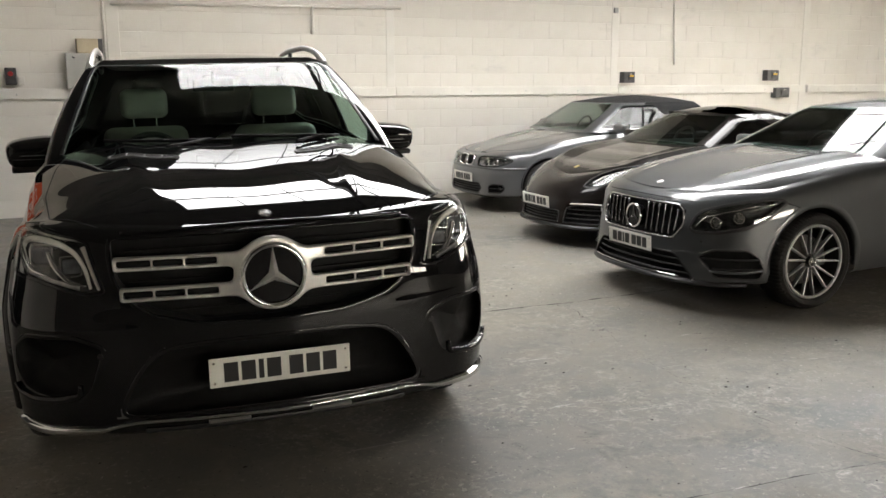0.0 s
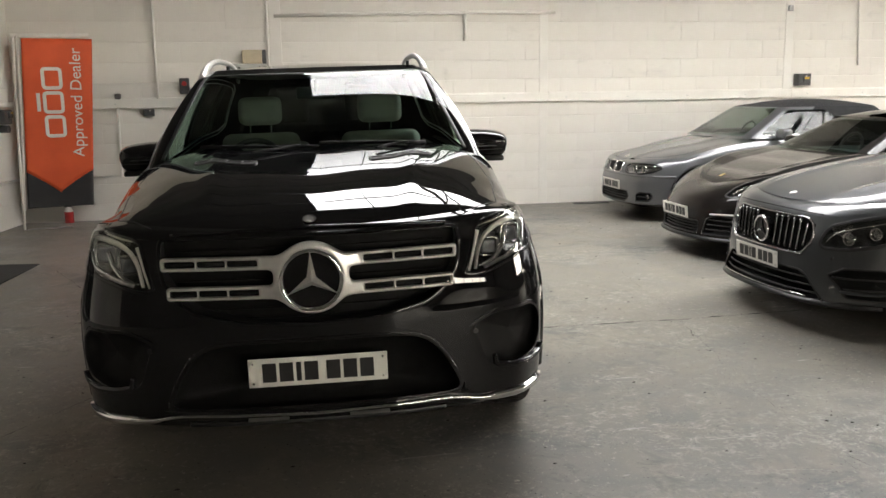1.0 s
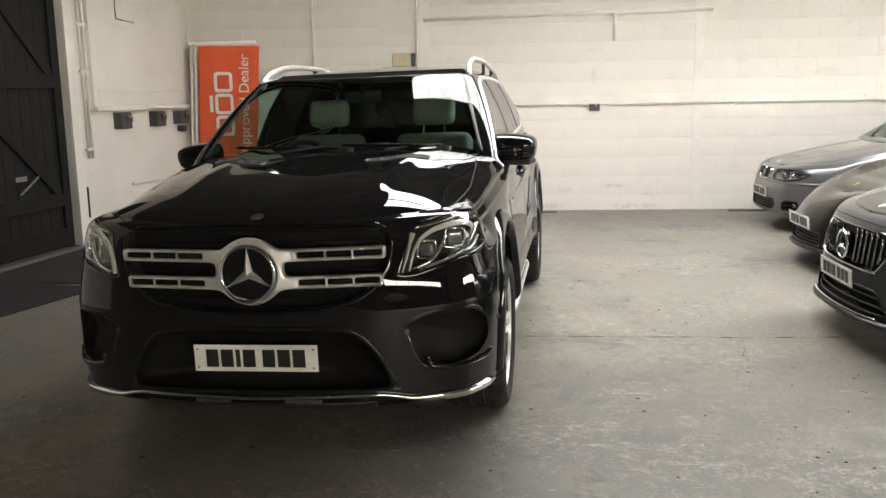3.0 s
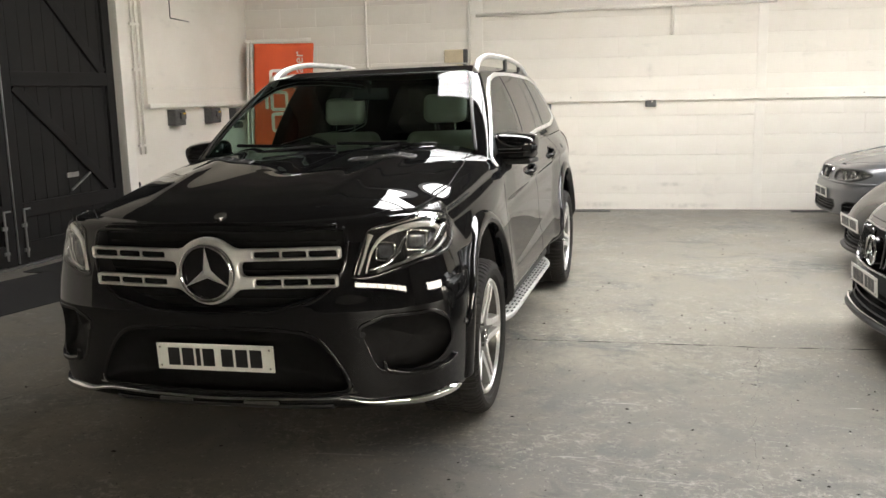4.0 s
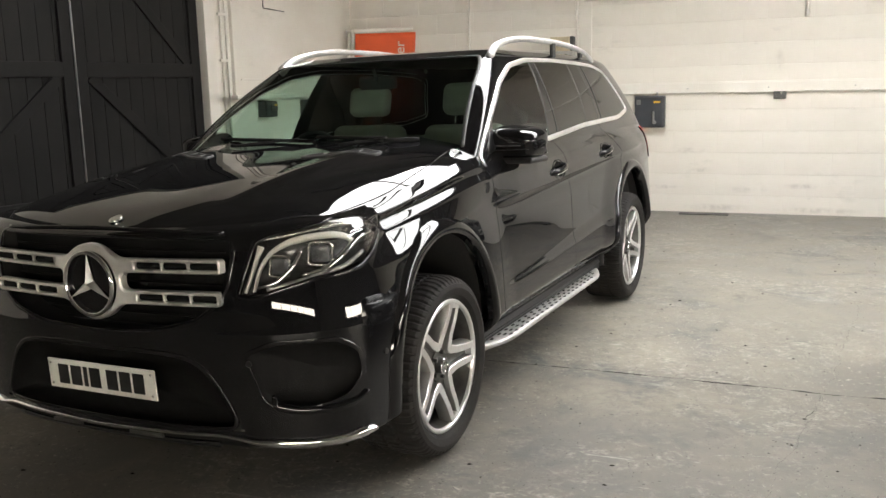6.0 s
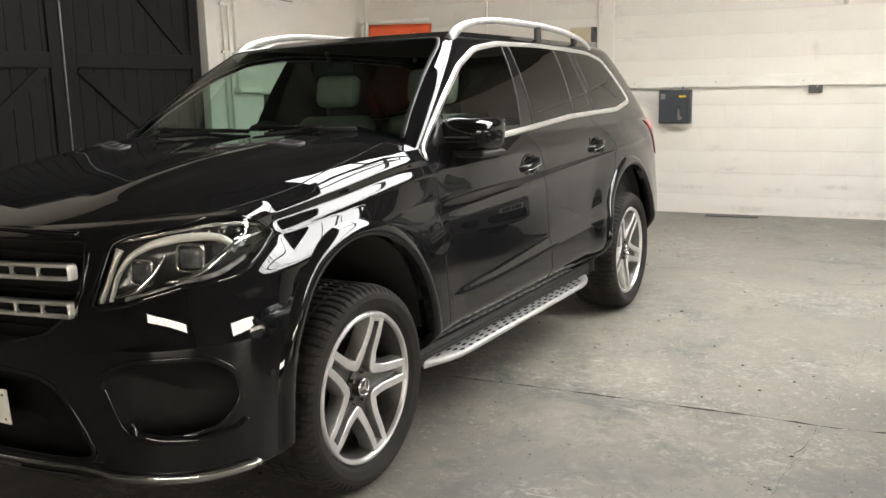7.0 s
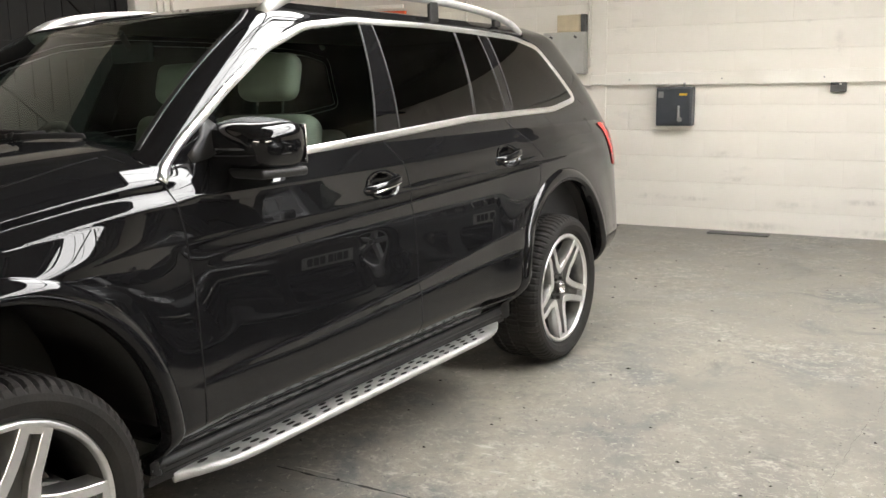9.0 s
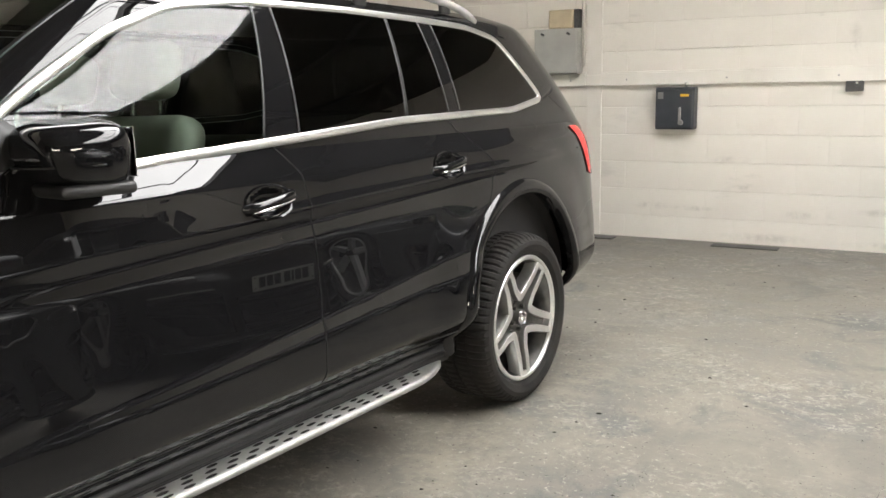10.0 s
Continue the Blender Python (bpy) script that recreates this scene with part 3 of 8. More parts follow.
def wheel(parent, at, side, r=0.385, rim=0.282, w=0.275, style="twin", turn=0.0, faces=RIM_FACE, barrel=RIM_DARK):
    """A wheel under a car; at: the middle of its outer face."""
    hub = put("wheel", tyre_rim_mesh(rim, w), barrel, parent)
    hub.matrix_basis = Matrix.Translation(at) @ (Matrix() if side > 0 else Matrix.Rotation(math.pi, 4, "Z")) @ Matrix.Rotation(radians(turn), 4, "X")
    put("tyre", tyre_mesh(r, rim, w), RUBBER, hub, "black road tyre")
    v, f = lathe([(rim + 0.004, -0.006), (rim - 0.001, 0.002), (rim - 0.003, 0.003), (rim - 0.013, 0.003), (rim - 0.015, 0.001), (rim - 0.018, -0.012), (rim - 0.019, -0.03)], 96)
    put("rim_lip", mesh_of("rim_lip", v, f), faces, hub, "bright machined rim lip")
    bm, floor_bm = bmesh.new(), bmesh.new()
    if style == "twin":
        spoke = part("spokes", twin_spokes(rim, "face"), faces, hub, "five bright machined twin spokes")
        part("spoke_flank", twin_spokes(rim, "flank"), RIM_FLANK, spoke, "grey painted flanks of the spokes", True)
        for i in range(5):
            rot = Matrix.Rotation(2 * math.pi * i / 5, 3, "X")
            bar_bm(floor_bm, rot @ Vector((-0.055, 0, 0.02)), rot @ Vector((-0.036, 0, rim - 0.016)), 0.062, 0.05, 0.02, 0)
            bridge = bmesh.new()
            bar_bm(bridge, rot @ Vector((-0.0055, 0, rim - 0.034)), rot @ Vector((-0.001, 0, rim - 0.010)), 0.060, 0.078, 0.03, 0)
            part("spoke_bridge", bridge, faces, hub)
        cyl_bm(0.066, (-0.075, 0, 0), (-0.046, 0, 0), 40, floor_bm)
    elif style == "fine":
        for i in range(14):
            rot = Matrix.Rotation(2 * math.pi * (i + 0.06 * (-1) ** i) / 14, 3, "X")
            bar_bm(bm, rot @ Vector((-0.03, 0, 0.05)), rot @ Vector((-0.006, 0, rim - 0.012)), 0.012, 0.008, 0.026, 0.0015)
    else:
        for i in range(5):
            rot = Matrix.Rotation(2 * math.pi * i / 5, 3, "X")
            bar_bm(bm, rot @ Vector((-0.03, 0, 0.04)), rot @ Vector((-0.01, 0, rim - 0.01)), 0.06, 0.045, 0.035)
    if style == "twin":
        bm.free()
    else:
        part("spokes", bm, faces, hub, "bright spokes")
    if style == "twin":
        part("spoke_recess", floor_bm, RIM_DARK, hub, "dark grey recess between the spokes")
    else:
        floor_bm.free()
    bm = cyl_bm(0.037, (-0.05, 0, 0), (-0.018, 0, 0), 40, None, 0.034)
    cap = part("centre_cap", bm, RIM_DARK, hub, "hub cap with a three-armed emblem")
    v, f = lathe([(0.034, -0.019), (0.0335, -0.0145), (0.0315, -0.0135), (0.0285, -0.0145), (0.028, -0.018)], 40)
    put("cap_ring", mesh_of("cap_ring", v, f), CHROME, cap)
    bm = bmesh.new()
    for i in range(3):
        rot = Matrix.Rotation(2 * math.pi * i / 3, 3, "X")
        bar_bm(bm, (-0.0145, 0, 0), rot @ Vector((-0.0145, 0, 0.027)), 0.012, 0.003, 0.006, 0)
    part("cap_emblem", bm, CHROME, hub)
    for i in range(5):
        c = Matrix.Rotation(2 * math.pi * (i + (0 if style == "twin" else 0.5)) / 5, 3, "X") @ Vector((0, 0, 0.056))
        part("wheel_bolt", cyl_bm(0.009, c + Vector((-0.05, 0, 0)), c + Vector((-0.028, 0, 0)), 10), RIM_DARK, hub)
    bm = cyl_bm(0.175, (-0.13, 0, 0), (-0.10, 0, 0), 48)
    part("brake_disc", bm, BRAKE, hub, "grey steel brake disc")
    bm = box_bm((0.09, 0.09, 0.19), (-0.115, 0.13, 0.02), 0.015)
    part("brake_caliper", bm, RIM_DARK, hub)
    return hub


def tyre_rim_mesh(rim, w):
    v, f = lathe([(rim - 0.019, -0.012), (rim - 0.03, -0.05), (rim - 0.036, -w + 0.06), (rim - 0.01, -w + 0.02), (rim, -w), (0.0, -w + 0.001)], 64)
    return mesh_of("wheel", v, f)


def number_plate(parent, at, width, height, bars, tilt=0.0, turn=0.0):
    """A white number plate with its characters as plain bars; it faces -y."""
    m = Matrix.Translation(at) @ Matrix.Rotation(radians(turn), 4, "Z") @ Matrix.Rotation(radians(tilt), 4, "X")
    p = part("number_plate", box_bm((width, 0.006, height), (0, 0, 0), 0.0025), PLATE_WHITE, parent, "white number plate with black character bars", m=m)
    x, total = 0.0, sum(b[0] + b[1] for b in bars) - bars[-1][1]
    k = width * 0.8 / total
    for w, gap in bars:
        part("character_bar", box_bm((w * k, 0.002, height * 0.66), (-width * 0.4 + (x + w / 2) * k, -0.0038, 0)), PLATE_INK, p)
        x += w + gap
    for sx in (-1, 1):
        for sz in (-1, 1):
            part("plate_screw", cyl_bm(0.005, (sx * (width / 2 - 0.018), -0.003, sz * (height / 2 - 0.018)), (sx * (width / 2 - 0.018), -0.0055, sz * (height / 2 - 0.018)), 10), CHROME, p)
    return p


BARS = [(50, 11), (50, 11), (18, 11), (50, 30), (50, 11), (50, 11), (50, 11)]
# ---- the black SUV ----
def seat(parent, x, y, z=0.62, w=0.52, back=0.62, material=LEATHER, head=True):
    """A car seat that faces the nose, with a headrest on two posts."""
    s = part("seat", box_bm((w, 0.54, 0.17), (x, y, z), 0.06, 4), material, parent, "pale grey leather car seat", True)
    rot = Matrix.Rotation(radians(-14), 3, "X")
    part("backrest", box_bm((w, 0.15, back), (x, y + 0.33, z + 0.06 + back / 2), 0.065, 4, rot=rot), material, s, smooth=True)
    if head:
        hy, hz = y + 0.42, z + 0.06 + back + 0.14
        part("headrest", box_bm((0.29, 0.11, 0.19), (x, hy, hz), 0.05, 4, rot=rot), material, s, smooth=True)
        for k in (-1, 1):
            part("headrest_post", cyl_bm(0.006, (x + k * 0.07, hy - 0.02, hz - 0.2), (x + k * 0.07, hy, hz - 0.06), 8), CHROME, s)
    return s


def star_bm(r, d, arm=0.17):
    """A three-armed star with raised ridges, in the x-z plane, its face towards -y."""
    bm = bmesh.new()
    tip = bm.verts.new((0, -d, 0))
    outer = []
    for i in range(3):
        a = 2 * math.pi * i / 3
        outer.append(bm.verts.new((math.sin(a) * r, -d * 0.25, math.cos(a) * r)))
        b = a + math.pi / 3
        outer.append(bm.verts.new((math.sin(b) * r * arm, 0, math.cos(b) * r * arm)))
    for i in range(6):
        bm.faces.new((tip, outer[i], outer[(i + 1) % 6]))
    back = bm.verts.new((0, 0.004, 0))
    for i in range(6):
        bm.faces.new((back, outer[(i + 1) % 6], outer[i]))
    bmesh.ops.recalc_face_normals(bm, faces=bm.faces)
    return bm


def ring_mesh(name, r, tube, n=72, k=14, flat=1.0):
    v, f = [], []
    for i in range(n):
        a = 2 * math.pi * i / n
        for j in range(k):
            b = 2 * math.pi * j / k
            rr = r + tube * math.cos(b)
            v.append((rr * math.sin(a), tube * flat * math.sin(b), rr * math.cos(a)))
    for i in range(n):
        for j in range(k):
            f.append((i * k + j, i * k + (j + 1) % k, ((i + 1) % n) * k + (j + 1) % k, ((i + 1) % n) * k + j))
    return mesh_of(name, v, f)


def suv(m):
    car = thing("car", "glossy black SUV with chrome trim and silver twin-spoke wheels", "car", m)
    L, HF, HR, HZ = 5.13, 0.957, 4.005, 0.385
    plan = [(0, 0.0), (0.3, 0.012), (0.55, 0.05), (0.74, 0.105), (0.885, 0.198), (0.962, 0.345), (0.990, 0.56), (1.0, 0.9), (0.998, 1.5), (1.0, 2.6), (1.006, 3.5), (1.012, 4.0), (1.0, 4.5), (0.945, 4.88), (0.76, 5.07), (0.4, 5.12), (0, 5.13)]
    levels = [  # nose, corner, cowl, tail; behind the nose, inside wings, inside doors, ahead of the tail
        (0.275, 0.262, 0.37, 0.40, 0.06, 0.10, 0.115, 0.14),
        (0.31, 0.298, 0.405, 0.44, 0.015, 0.02, 0.056, 0.03),
        (0.42, 0.42, 0.475, 0.55, 0.012, 0.006, 0.0, 0.0),
        (0.55, 0.58, 0.60, 0.66, 0.010, 0.0, 0.003, 0.0),
        (0.65, 0.69, 0.74, 0.80, 0.012, 0.0, 0.010, 0.01),
        (0.80, 0.83, 0.88, 0.94, 0.024, 0.020, 0.015, 0.02),
        (0.93, 0.95, 1.00, 1.05, 0.042, 0.040, 0.023, 0.04),
        (1.015, 1.040, 1.10, 1.15, 0.066, 0.062, 0.047, 0.07),
        (1.045, 1.070, 1.155, 1.185, 0.095, 0.098, 0.073, 0.085),
        (1.055, 1.082, 1.203, 1.215, 0.125, 0.165, 0.098, 0.10),
    ]

    def crease(g):
        """Sculpts the doors: a rising lower swage, a hollow above the sill and a shoulder line."""
        x, y, z = g[..., 0], g[..., 1], g[..., 2]
        on = np.clip((y - 1.45) / 0.3, 0, 1) * np.clip((3.75 - y) / 0.3, 0, 1)
        top = 0.585 + 0.06 * (y - 1.5) + 0.012 * (y - 1.5) ** 2
        foot = 0.562 + 0.043 * np.clip(y - 2.0, 0, 9) + 0.01 * np.clip(y - 2.0, 0, 9) ** 2
        u = np.clip((top - z) / (top - foot), 0, 1)
        d = 0.17 * (top - foot) * u * u * (3 - 2 * u)
        mid = 0.98 + 0.035 * (y - 1.5)
        on2 = np.clip((y - 1.5) / 0.35, 0, 1) * np.clip((4.7 - y) / 0.4, 0, 1)
        e = 0.008 * np.exp(-(((z - mid) / 0.018) ** 2)) - 0.006 * np.exp(-(((z - mid + 0.05) / 0.03) ** 2))
        # wings swell round the wheels
        swell = 0.0
        for cy in (HF, HR):
            u = np.clip((0.80 - np.hypot(y - cy, z - HZ - 0.075)) / 0.28, 0, 1)
            swell = swell + 0.018 * u * u * (3 - 2 * u)
        g = g.copy()
        # a ridge over the scoops
        ax = np.abs(x)
        ridge = np.exp(-(((z - 0.69 - 0.02 * (ax - 0.5)) / 0.018) ** 2)) * np.clip((ax - 0.42) / 0.12, 0, 1) * np.clip((0.6 - y) / 0.3, 0, 1)
        g[..., 1] -= 0.0012 * ridge
        # the bumper swells below the lamps
        roll = np.exp(-(((z - 0.80) / 0.05) ** 2)) * np.clip((ax - 0.45) / 0.15, 0, 1) * np.clip((0.62 - y) / 0.15, 0, 1)
        side = np.clip((ax - 0.70) / 0.25, 0, 1)
        g[..., 1] -= 0.0028 * roll * (1 - side)
        g[..., 0] += np.sign(x) * 0.0028 * roll * side
        g[..., 0] += np.sign(x) * (on * d + on2 * e + swell) * (np.abs(x) > 0.7)
        # the front wing from its top edge down: a rounded edge, an upright band, a shoulder ledge that runs to the door,
        # then a slope that spreads over the arch; the front door has a rounded waist instead
        depth = np.linspace(0, 0.21, 127)
        lean = np.tan(np.radians(pchip([0, 0.036, 0.044, 0.066, 0.072, 0.100, 0.105, 0.21], [50, 42, 6, 6, 40, 37, 3, 3], depth)))
        slope = pchip([0, 0.107, 0.113, 0.180, 0.21], [0, 0, 1, 0.95, 0.2], depth)
        upper = np.r_[0, np.cumsum((lean[1:] + lean[:-1]) / 2) * (depth[1] - depth[0])]
        upper = np.minimum(upper, np.interp(0.109, depth, upper))
        lower = np.r_[0, np.cumsum(slope[1:] + slope[:-1])]
        lower /= lower[-1]
        for c in range(g.shape[1]):
            y = g[-1, c, 1]
            w = np.clip((y - 0.50) / 0.15, 0, 1) * np.clip((1.62 - y) / 0.12, 0, 1)
            w2 = np.clip((y - 1.50) / 0.12, 0, 1) * np.clip((2.75 - y) / 0.6, 0, 1)
            if w + w2 <= 0 or abs(g[-1, c, 0]) < 0.6:
                continue
            drop, x = g[-1, c, 2] - g[:, c, 2], np.abs(g[:, c, 0])
            low = np.interp(0.21, drop[::-1], x[::-1]) - x[-1]
            out = np.where(depth < 0.109, upper, upper[-1] + (low - upper[-1]) * lower)
            waist = np.interp(depth, [0, 0.088, 0.21], [0, 0.88 * low, low]) + 0.012 * low * np.sin(np.clip(depth / 0.088, 0, 1) * math.pi)
            shift = w * np.interp(drop, depth, out) + w2 * np.interp(drop, depth, waist) - (w + w2) * (x - x[-1])
            g[:, c, 0] += np.sign(g[:, c, 0]) * np.where(drop < 0.21, shift, 0)
        return g

    body = body_skin(plan, levels, 760, 128, L, crease, 1.5)
    hy = np.linspace(0.12, 1.62, 61)
    fall = pchip([0.12, 0.19, 0.3, 0.475, 0.6, 0.9, 1.1, 1.3, 1.62], [0.50, 0.42, 0.31, 0.22, 0.165, 0.104, 0.092, 0.082, 0.062], hy)
    rise = 1.055 + np.r_[0, np.cumsum((fall[:-1] + fall[1:]) / 2) * (hy[1] - hy[0])]
    hood = hood_skin(body, 1.62, list(zip(hy, rise)), 110, 130,
                     lambda x, y, w: 0.012 * np.exp(-(((np.abs(x) - 0.40 - 0.08 * y) / 0.058) ** 2)) * np.clip((y - 0.25) / 0.5, 0, 1) - 0.008 * np.exp(-((x / 0.16) ** 2)) * np.clip((y - 0.3) / 0.5, 0, 1), 5.0)
    zs = list(np.linspace(1.13, 1.735, 15))
    front = lambda z: 1.48 + (z - 1.26) * 1.22 + 0.62 * (z - 1.26) * abs(z - 1.26) + 9 * max(0, z - 1.69) ** 1.5
    width = lambda z: 0.902 - 0.19 * (z - 1.2) - 0.43 * (z - 1.2) ** 2 - (0.03 if z < 1.16 else 0) - 3.5 * max(0, z - 1.68) ** 1.5
    rear = lambda z: 5.05 - (z - 1.2) * 0.42 - 12 * max(0, z - 1.68) ** 1.5
    cabin = cabin_skin(zs, front, width, rear, 1000, 70, 0.108, corner=(0.945, 0.992), low_w=(0.995, 0.985, 0.93, 0.62), turn=0.055, bow=0.014)
    roof = roof_skin(cabin, 0.056, 40)
    cast = Caster(body, hood, cabin, roof)
    bx, by, bz = (body.mid[..., k] for k in range(3))
    smid = np.broadcast_to(((body.s[:-1] + body.s[1:]) / 2)[None], bx.shape)

    # openings in the skin
    R, AZ = 0.478, HZ + 0.075
    for cy in (HF, HR):
        wide = 0.95 if cy == HF else 1.0
        body.free &= ~((((by - cy) / wide) ** 2 + (bz - AZ) ** 2 < R * R) & (np.abs(bx) > 0.6))
        body.free &= ~((np.abs(by - cy) < wide * R - 0.004) & (bz < AZ) & (np.abs(bx) > 0.6))
    half_grille = [(0.27, 0.70), (0.45, 0.742), (0.52, 0.79), (0.578, 0.87), (0.59, 0.97), (0.585, 1.035)]
    grille = flip_x(half_grille)[::-1] + [(0, 0.688)] + half_grille
    lamp_low = [(0.60, 0.838), (0.64, 0.832), (0.70, 0.841), (0.785, 0.866), (0.872, 0.889), (0.96, 0.892), (1.056, 0.905), (1.175, 0.965), (1.25, 1.002)]
    lamp_high = [(0.672, 1.022), (0.72, 1.041), (0.84, 1.062), (0.98, 1.077), (1.089, 1.07), (1.165, 1.052), (1.245, 1.012)]
    lamp = lamp_low + lamp_high[::-1]
    half_low = [(0.23, 0.63), (0.42, 0.618), (0.48, 0.58), (0.55, 0.47), (0.605, 0.352)]
    lower = flip_x(half_low)[::-1] + half_low
    scoop = [(0.60, 0.63), (0.655, 0.47), (0.69, 0.435), (0.82, 0.43), (0.95, 0.455), (1.013, 0.53), (1.0, 0.62), (0.92, 0.675), (0.71, 0.675)]
    near = by < 1.0
    body.free &= ~(inside(bx, bz, grille) & (by < 0.3))
    body.free &= ~(inside(bx, bz, lower) & (by < 0.3))
    for poly in (lamp, scoop):
        body.free &= ~((inside(smid, bz, poly) | inside(-smid, bz, poly)) & near)

    for hy in (2.50, 3.48):
        body.free &= ~((((by - hy - 0.002) / 0.082) ** 2 + ((bz - 1.058 - 0.035 * (hy - 2.5)) / 0.043) ** 2 < 1.0) & (np.abs(bx) > 0.7))

    # painted panels
    sidey = np.abs(bx) > 0.7
    paint = PAINT_BLACK
    body.take("front_bumper", (by < 0.52) & (bz < 0.90 + 0.05 * np.clip(np.abs(bx), 0, 1)), paint, car)
    for k in (-1, 1):
        here = (np.sign(bx) == k) & sidey
        body.take("front_wing", here & (by < 1.545), paint, car)
        d = body.take("front_door", here & (by >= 1.545) & (by < 2.675), paint, car)
        e = body.take("rear_door", here & (by >= 2.675) & (by < np.where(bz > 0.95, 3.78, 3.50)), paint, car)
        body.take("rear_wing", here & (by < 4.72), paint, car)
        for door, hy in ((d, 2.50), (e, 3.48)):
            door_handle(door, body, cast, hy, 1.06 + 0.035 * (hy - 2.5), k)
    body.take("rear_bumper", bz < 0.78, paint, car)
    body.take("front_panel", by < 1.5, paint, car)
    body.take("tailgate", np.ones(bx.shape, bool), paint, car)
    hm = np.ones(hood.mid.shape[:2], bool)
    hood.take("bonnet", hm, paint, car)
    # underside and wheel wells
    part("underbody", box_bm((1.2, 4.6, 0.12), (0, 2.55, 0.36), 0.03), WELL, car)
    part("sill_floor", box_bm((1.74, 1.9, 0.10), (0, 2.47, 0.40), 0.02), WELL, car)
    for cy in (HF, HR):
        wide = 0.95 if cy == HF else 1.0
        for k in (-1, 1):
            ang = np.linspace(radians(2), radians(178), 40)
            g = np.array([[(k * x, cy + wide * (R + 0.015) * np.cos(a), AZ + (R + 0.015) * np.sin(a)) for a in ang] for x in (0.5, 0.7, 0.945)])
            put("wheel_arch_liner", sheet("wheel_arch_liner", g, 0.004), WELL, car)
            part("arch_wall", box_bm((0.02, 0.94, 0.62), (k * 0.5, cy, 0.62)), WELL, car)
            # flared lip
            ang = np.linspace(radians(-16), radians(196), 100)
            rows = []
            for rr, out in ((R - 0.008, -0.03), (R - 0.008, 0.014), (R - 0.004, 0.019), (R + 0.016, 0.021), (R + 0.032, 0.019), (R + 0.044, 0.013), (R + 0.053, 0.004), (R + 0.058, -0.006)):
                row = []
                for a in ang:
                    y, z = cy + wide * rr * np.cos(min(max(a, 0), np.pi)), AZ + rr * (np.sin(a) if 0 <= a <= np.pi else -min(abs(a), abs(a - np.pi)))
                    s0 = np.interp(y, body.p[30, 380:, 1], body.s[380:]) * k
                    q, nn = body.at(s0, max(z, 0.33), 0)
                    row.append((q[0] + k * out, y, z))
                rows.append(row)
            put("wheel_arch_flare", sheet("wheel_arch_flare", np.array(rows) if k > 0 else np.array(rows)[:, ::-1]), paint, car)
            wheel(car, (k * (0.986 if cy == HF else 1.006), cy, HZ), k, HZ, 0.282, 0.295, "twin", -19 * k if cy == HF else 36)

    # cabin: panes, pillars, roof
    cx, cy_, cz = (cabin.mid[..., k] for k in range(3))
    wz, fz, rz = np.vectorize(width)(cz), np.vectorize(front)(cz), np.vectorize(rear)(cz)
    screen = (np.abs(cx) < 0.912 * wz) & (cy_ < fz + 0.15) & (cz > 1.24) & (cz < 1.70)
    backlight = (np.abs(cx) < 0.80 * wz) & (cy_ > rz - 0.15) & (cz > 1.30) & (cz < 1.62)
    panes = {
        "front_door_window": ([(1.80, 1.225), (1.80, 1.34), (1.93, 1.435), (2.13, 1.555), (2.35, 1.63), (2.55, 1.66), (2.64, 1.665), (2.50, 1.245), (2.1, 1.215)], GLASS_DOOR),
        "rear_door_window": ([(2.735, 1.668), (3.335, 1.66), (3.235, 1.287), (2.66, 1.252)], GLASS_DARK),
        "rear_vent_window": ([(3.355, 1.66), (3.55, 1.655), (3.53, 1.297), (3.257, 1.287)], GLASS_DARK),
        "rear_side_window": ([(3.65, 1.652), (3.93, 1.643), (4.13, 1.605), (4.35, 1.345), (4.03, 1.305), (3.62, 1.30)], GLASS_DARK),
    }
    # the side panes lie further back the further they are from the windscreen
    aft = lambda y: y + float(np.interp(y, [1.9, 2.6, 4.4], [0.0, 0.078, 0.105]))
    panes = {name: ([(aft(y), z) for y, z in poly], g) for name, (poly, g) in panes.items()}
    glassed = []
    glassed.append(("windscreen", screen, GLASS_CLEAR))
    glassed.append(("rear_window", backlight, GLASS_DARK))
    for name, (poly, g) in panes.items():
        for k in (-1, 1):
            glassed.append((name, inside(cy_, cz, poly) & (np.sign(cx) == k) & (np.abs(cx) > 0.5), g))
    for name, mask, g in glassed:
        ob = put(name, cabin.faces_mesh(name, grow(mask, 1), 0.002), g, car)
        cabin.free &= ~mask
    cabin.take("window_frame", np.ones(cx.shape, bool), paint, car, "gloss black window frame")
    roof.take("roof", np.ones(roof.mid.shape[:2], bool), paint, car)
    put("headliner", sheet("headliner", roof.p[::2, ::6] * (0.97, 1, 1) - (0, 0, 0.03)), LEATHER, car)
    strip("windscreen_seal", cast, [(-0.822, 1.25), (-0.672, 1.66), (-0.64, 1.697), (0.64, 1.697), (0.672, 1.66), (0.822, 1.25)], "front", 0.022, 0.004, SATIN_TRIM, car, n=160)
    for k in (-1, 1):
        strip("window_chrome", cast, [(aft(y), z) for y, z in [(1.52, 1.165), (1.63, 1.262), (1.86, 1.41), (2.10, 1.553), (2.33, 1.642), (2.6, 1.678), (3.1, 1.683), (3.6, 1.672), (3.93, 1.658), (4.15, 1.615), (4.37, 1.335), (4.05, 1.288), (3.2, 1.272), (2.61, 1.235), (2.1, 1.203), (1.90, 1.193)]], "side", 0.031, 0.009, BRIGHT_TRIM, car, k, False, 260, 4, "polished chrome window surround")
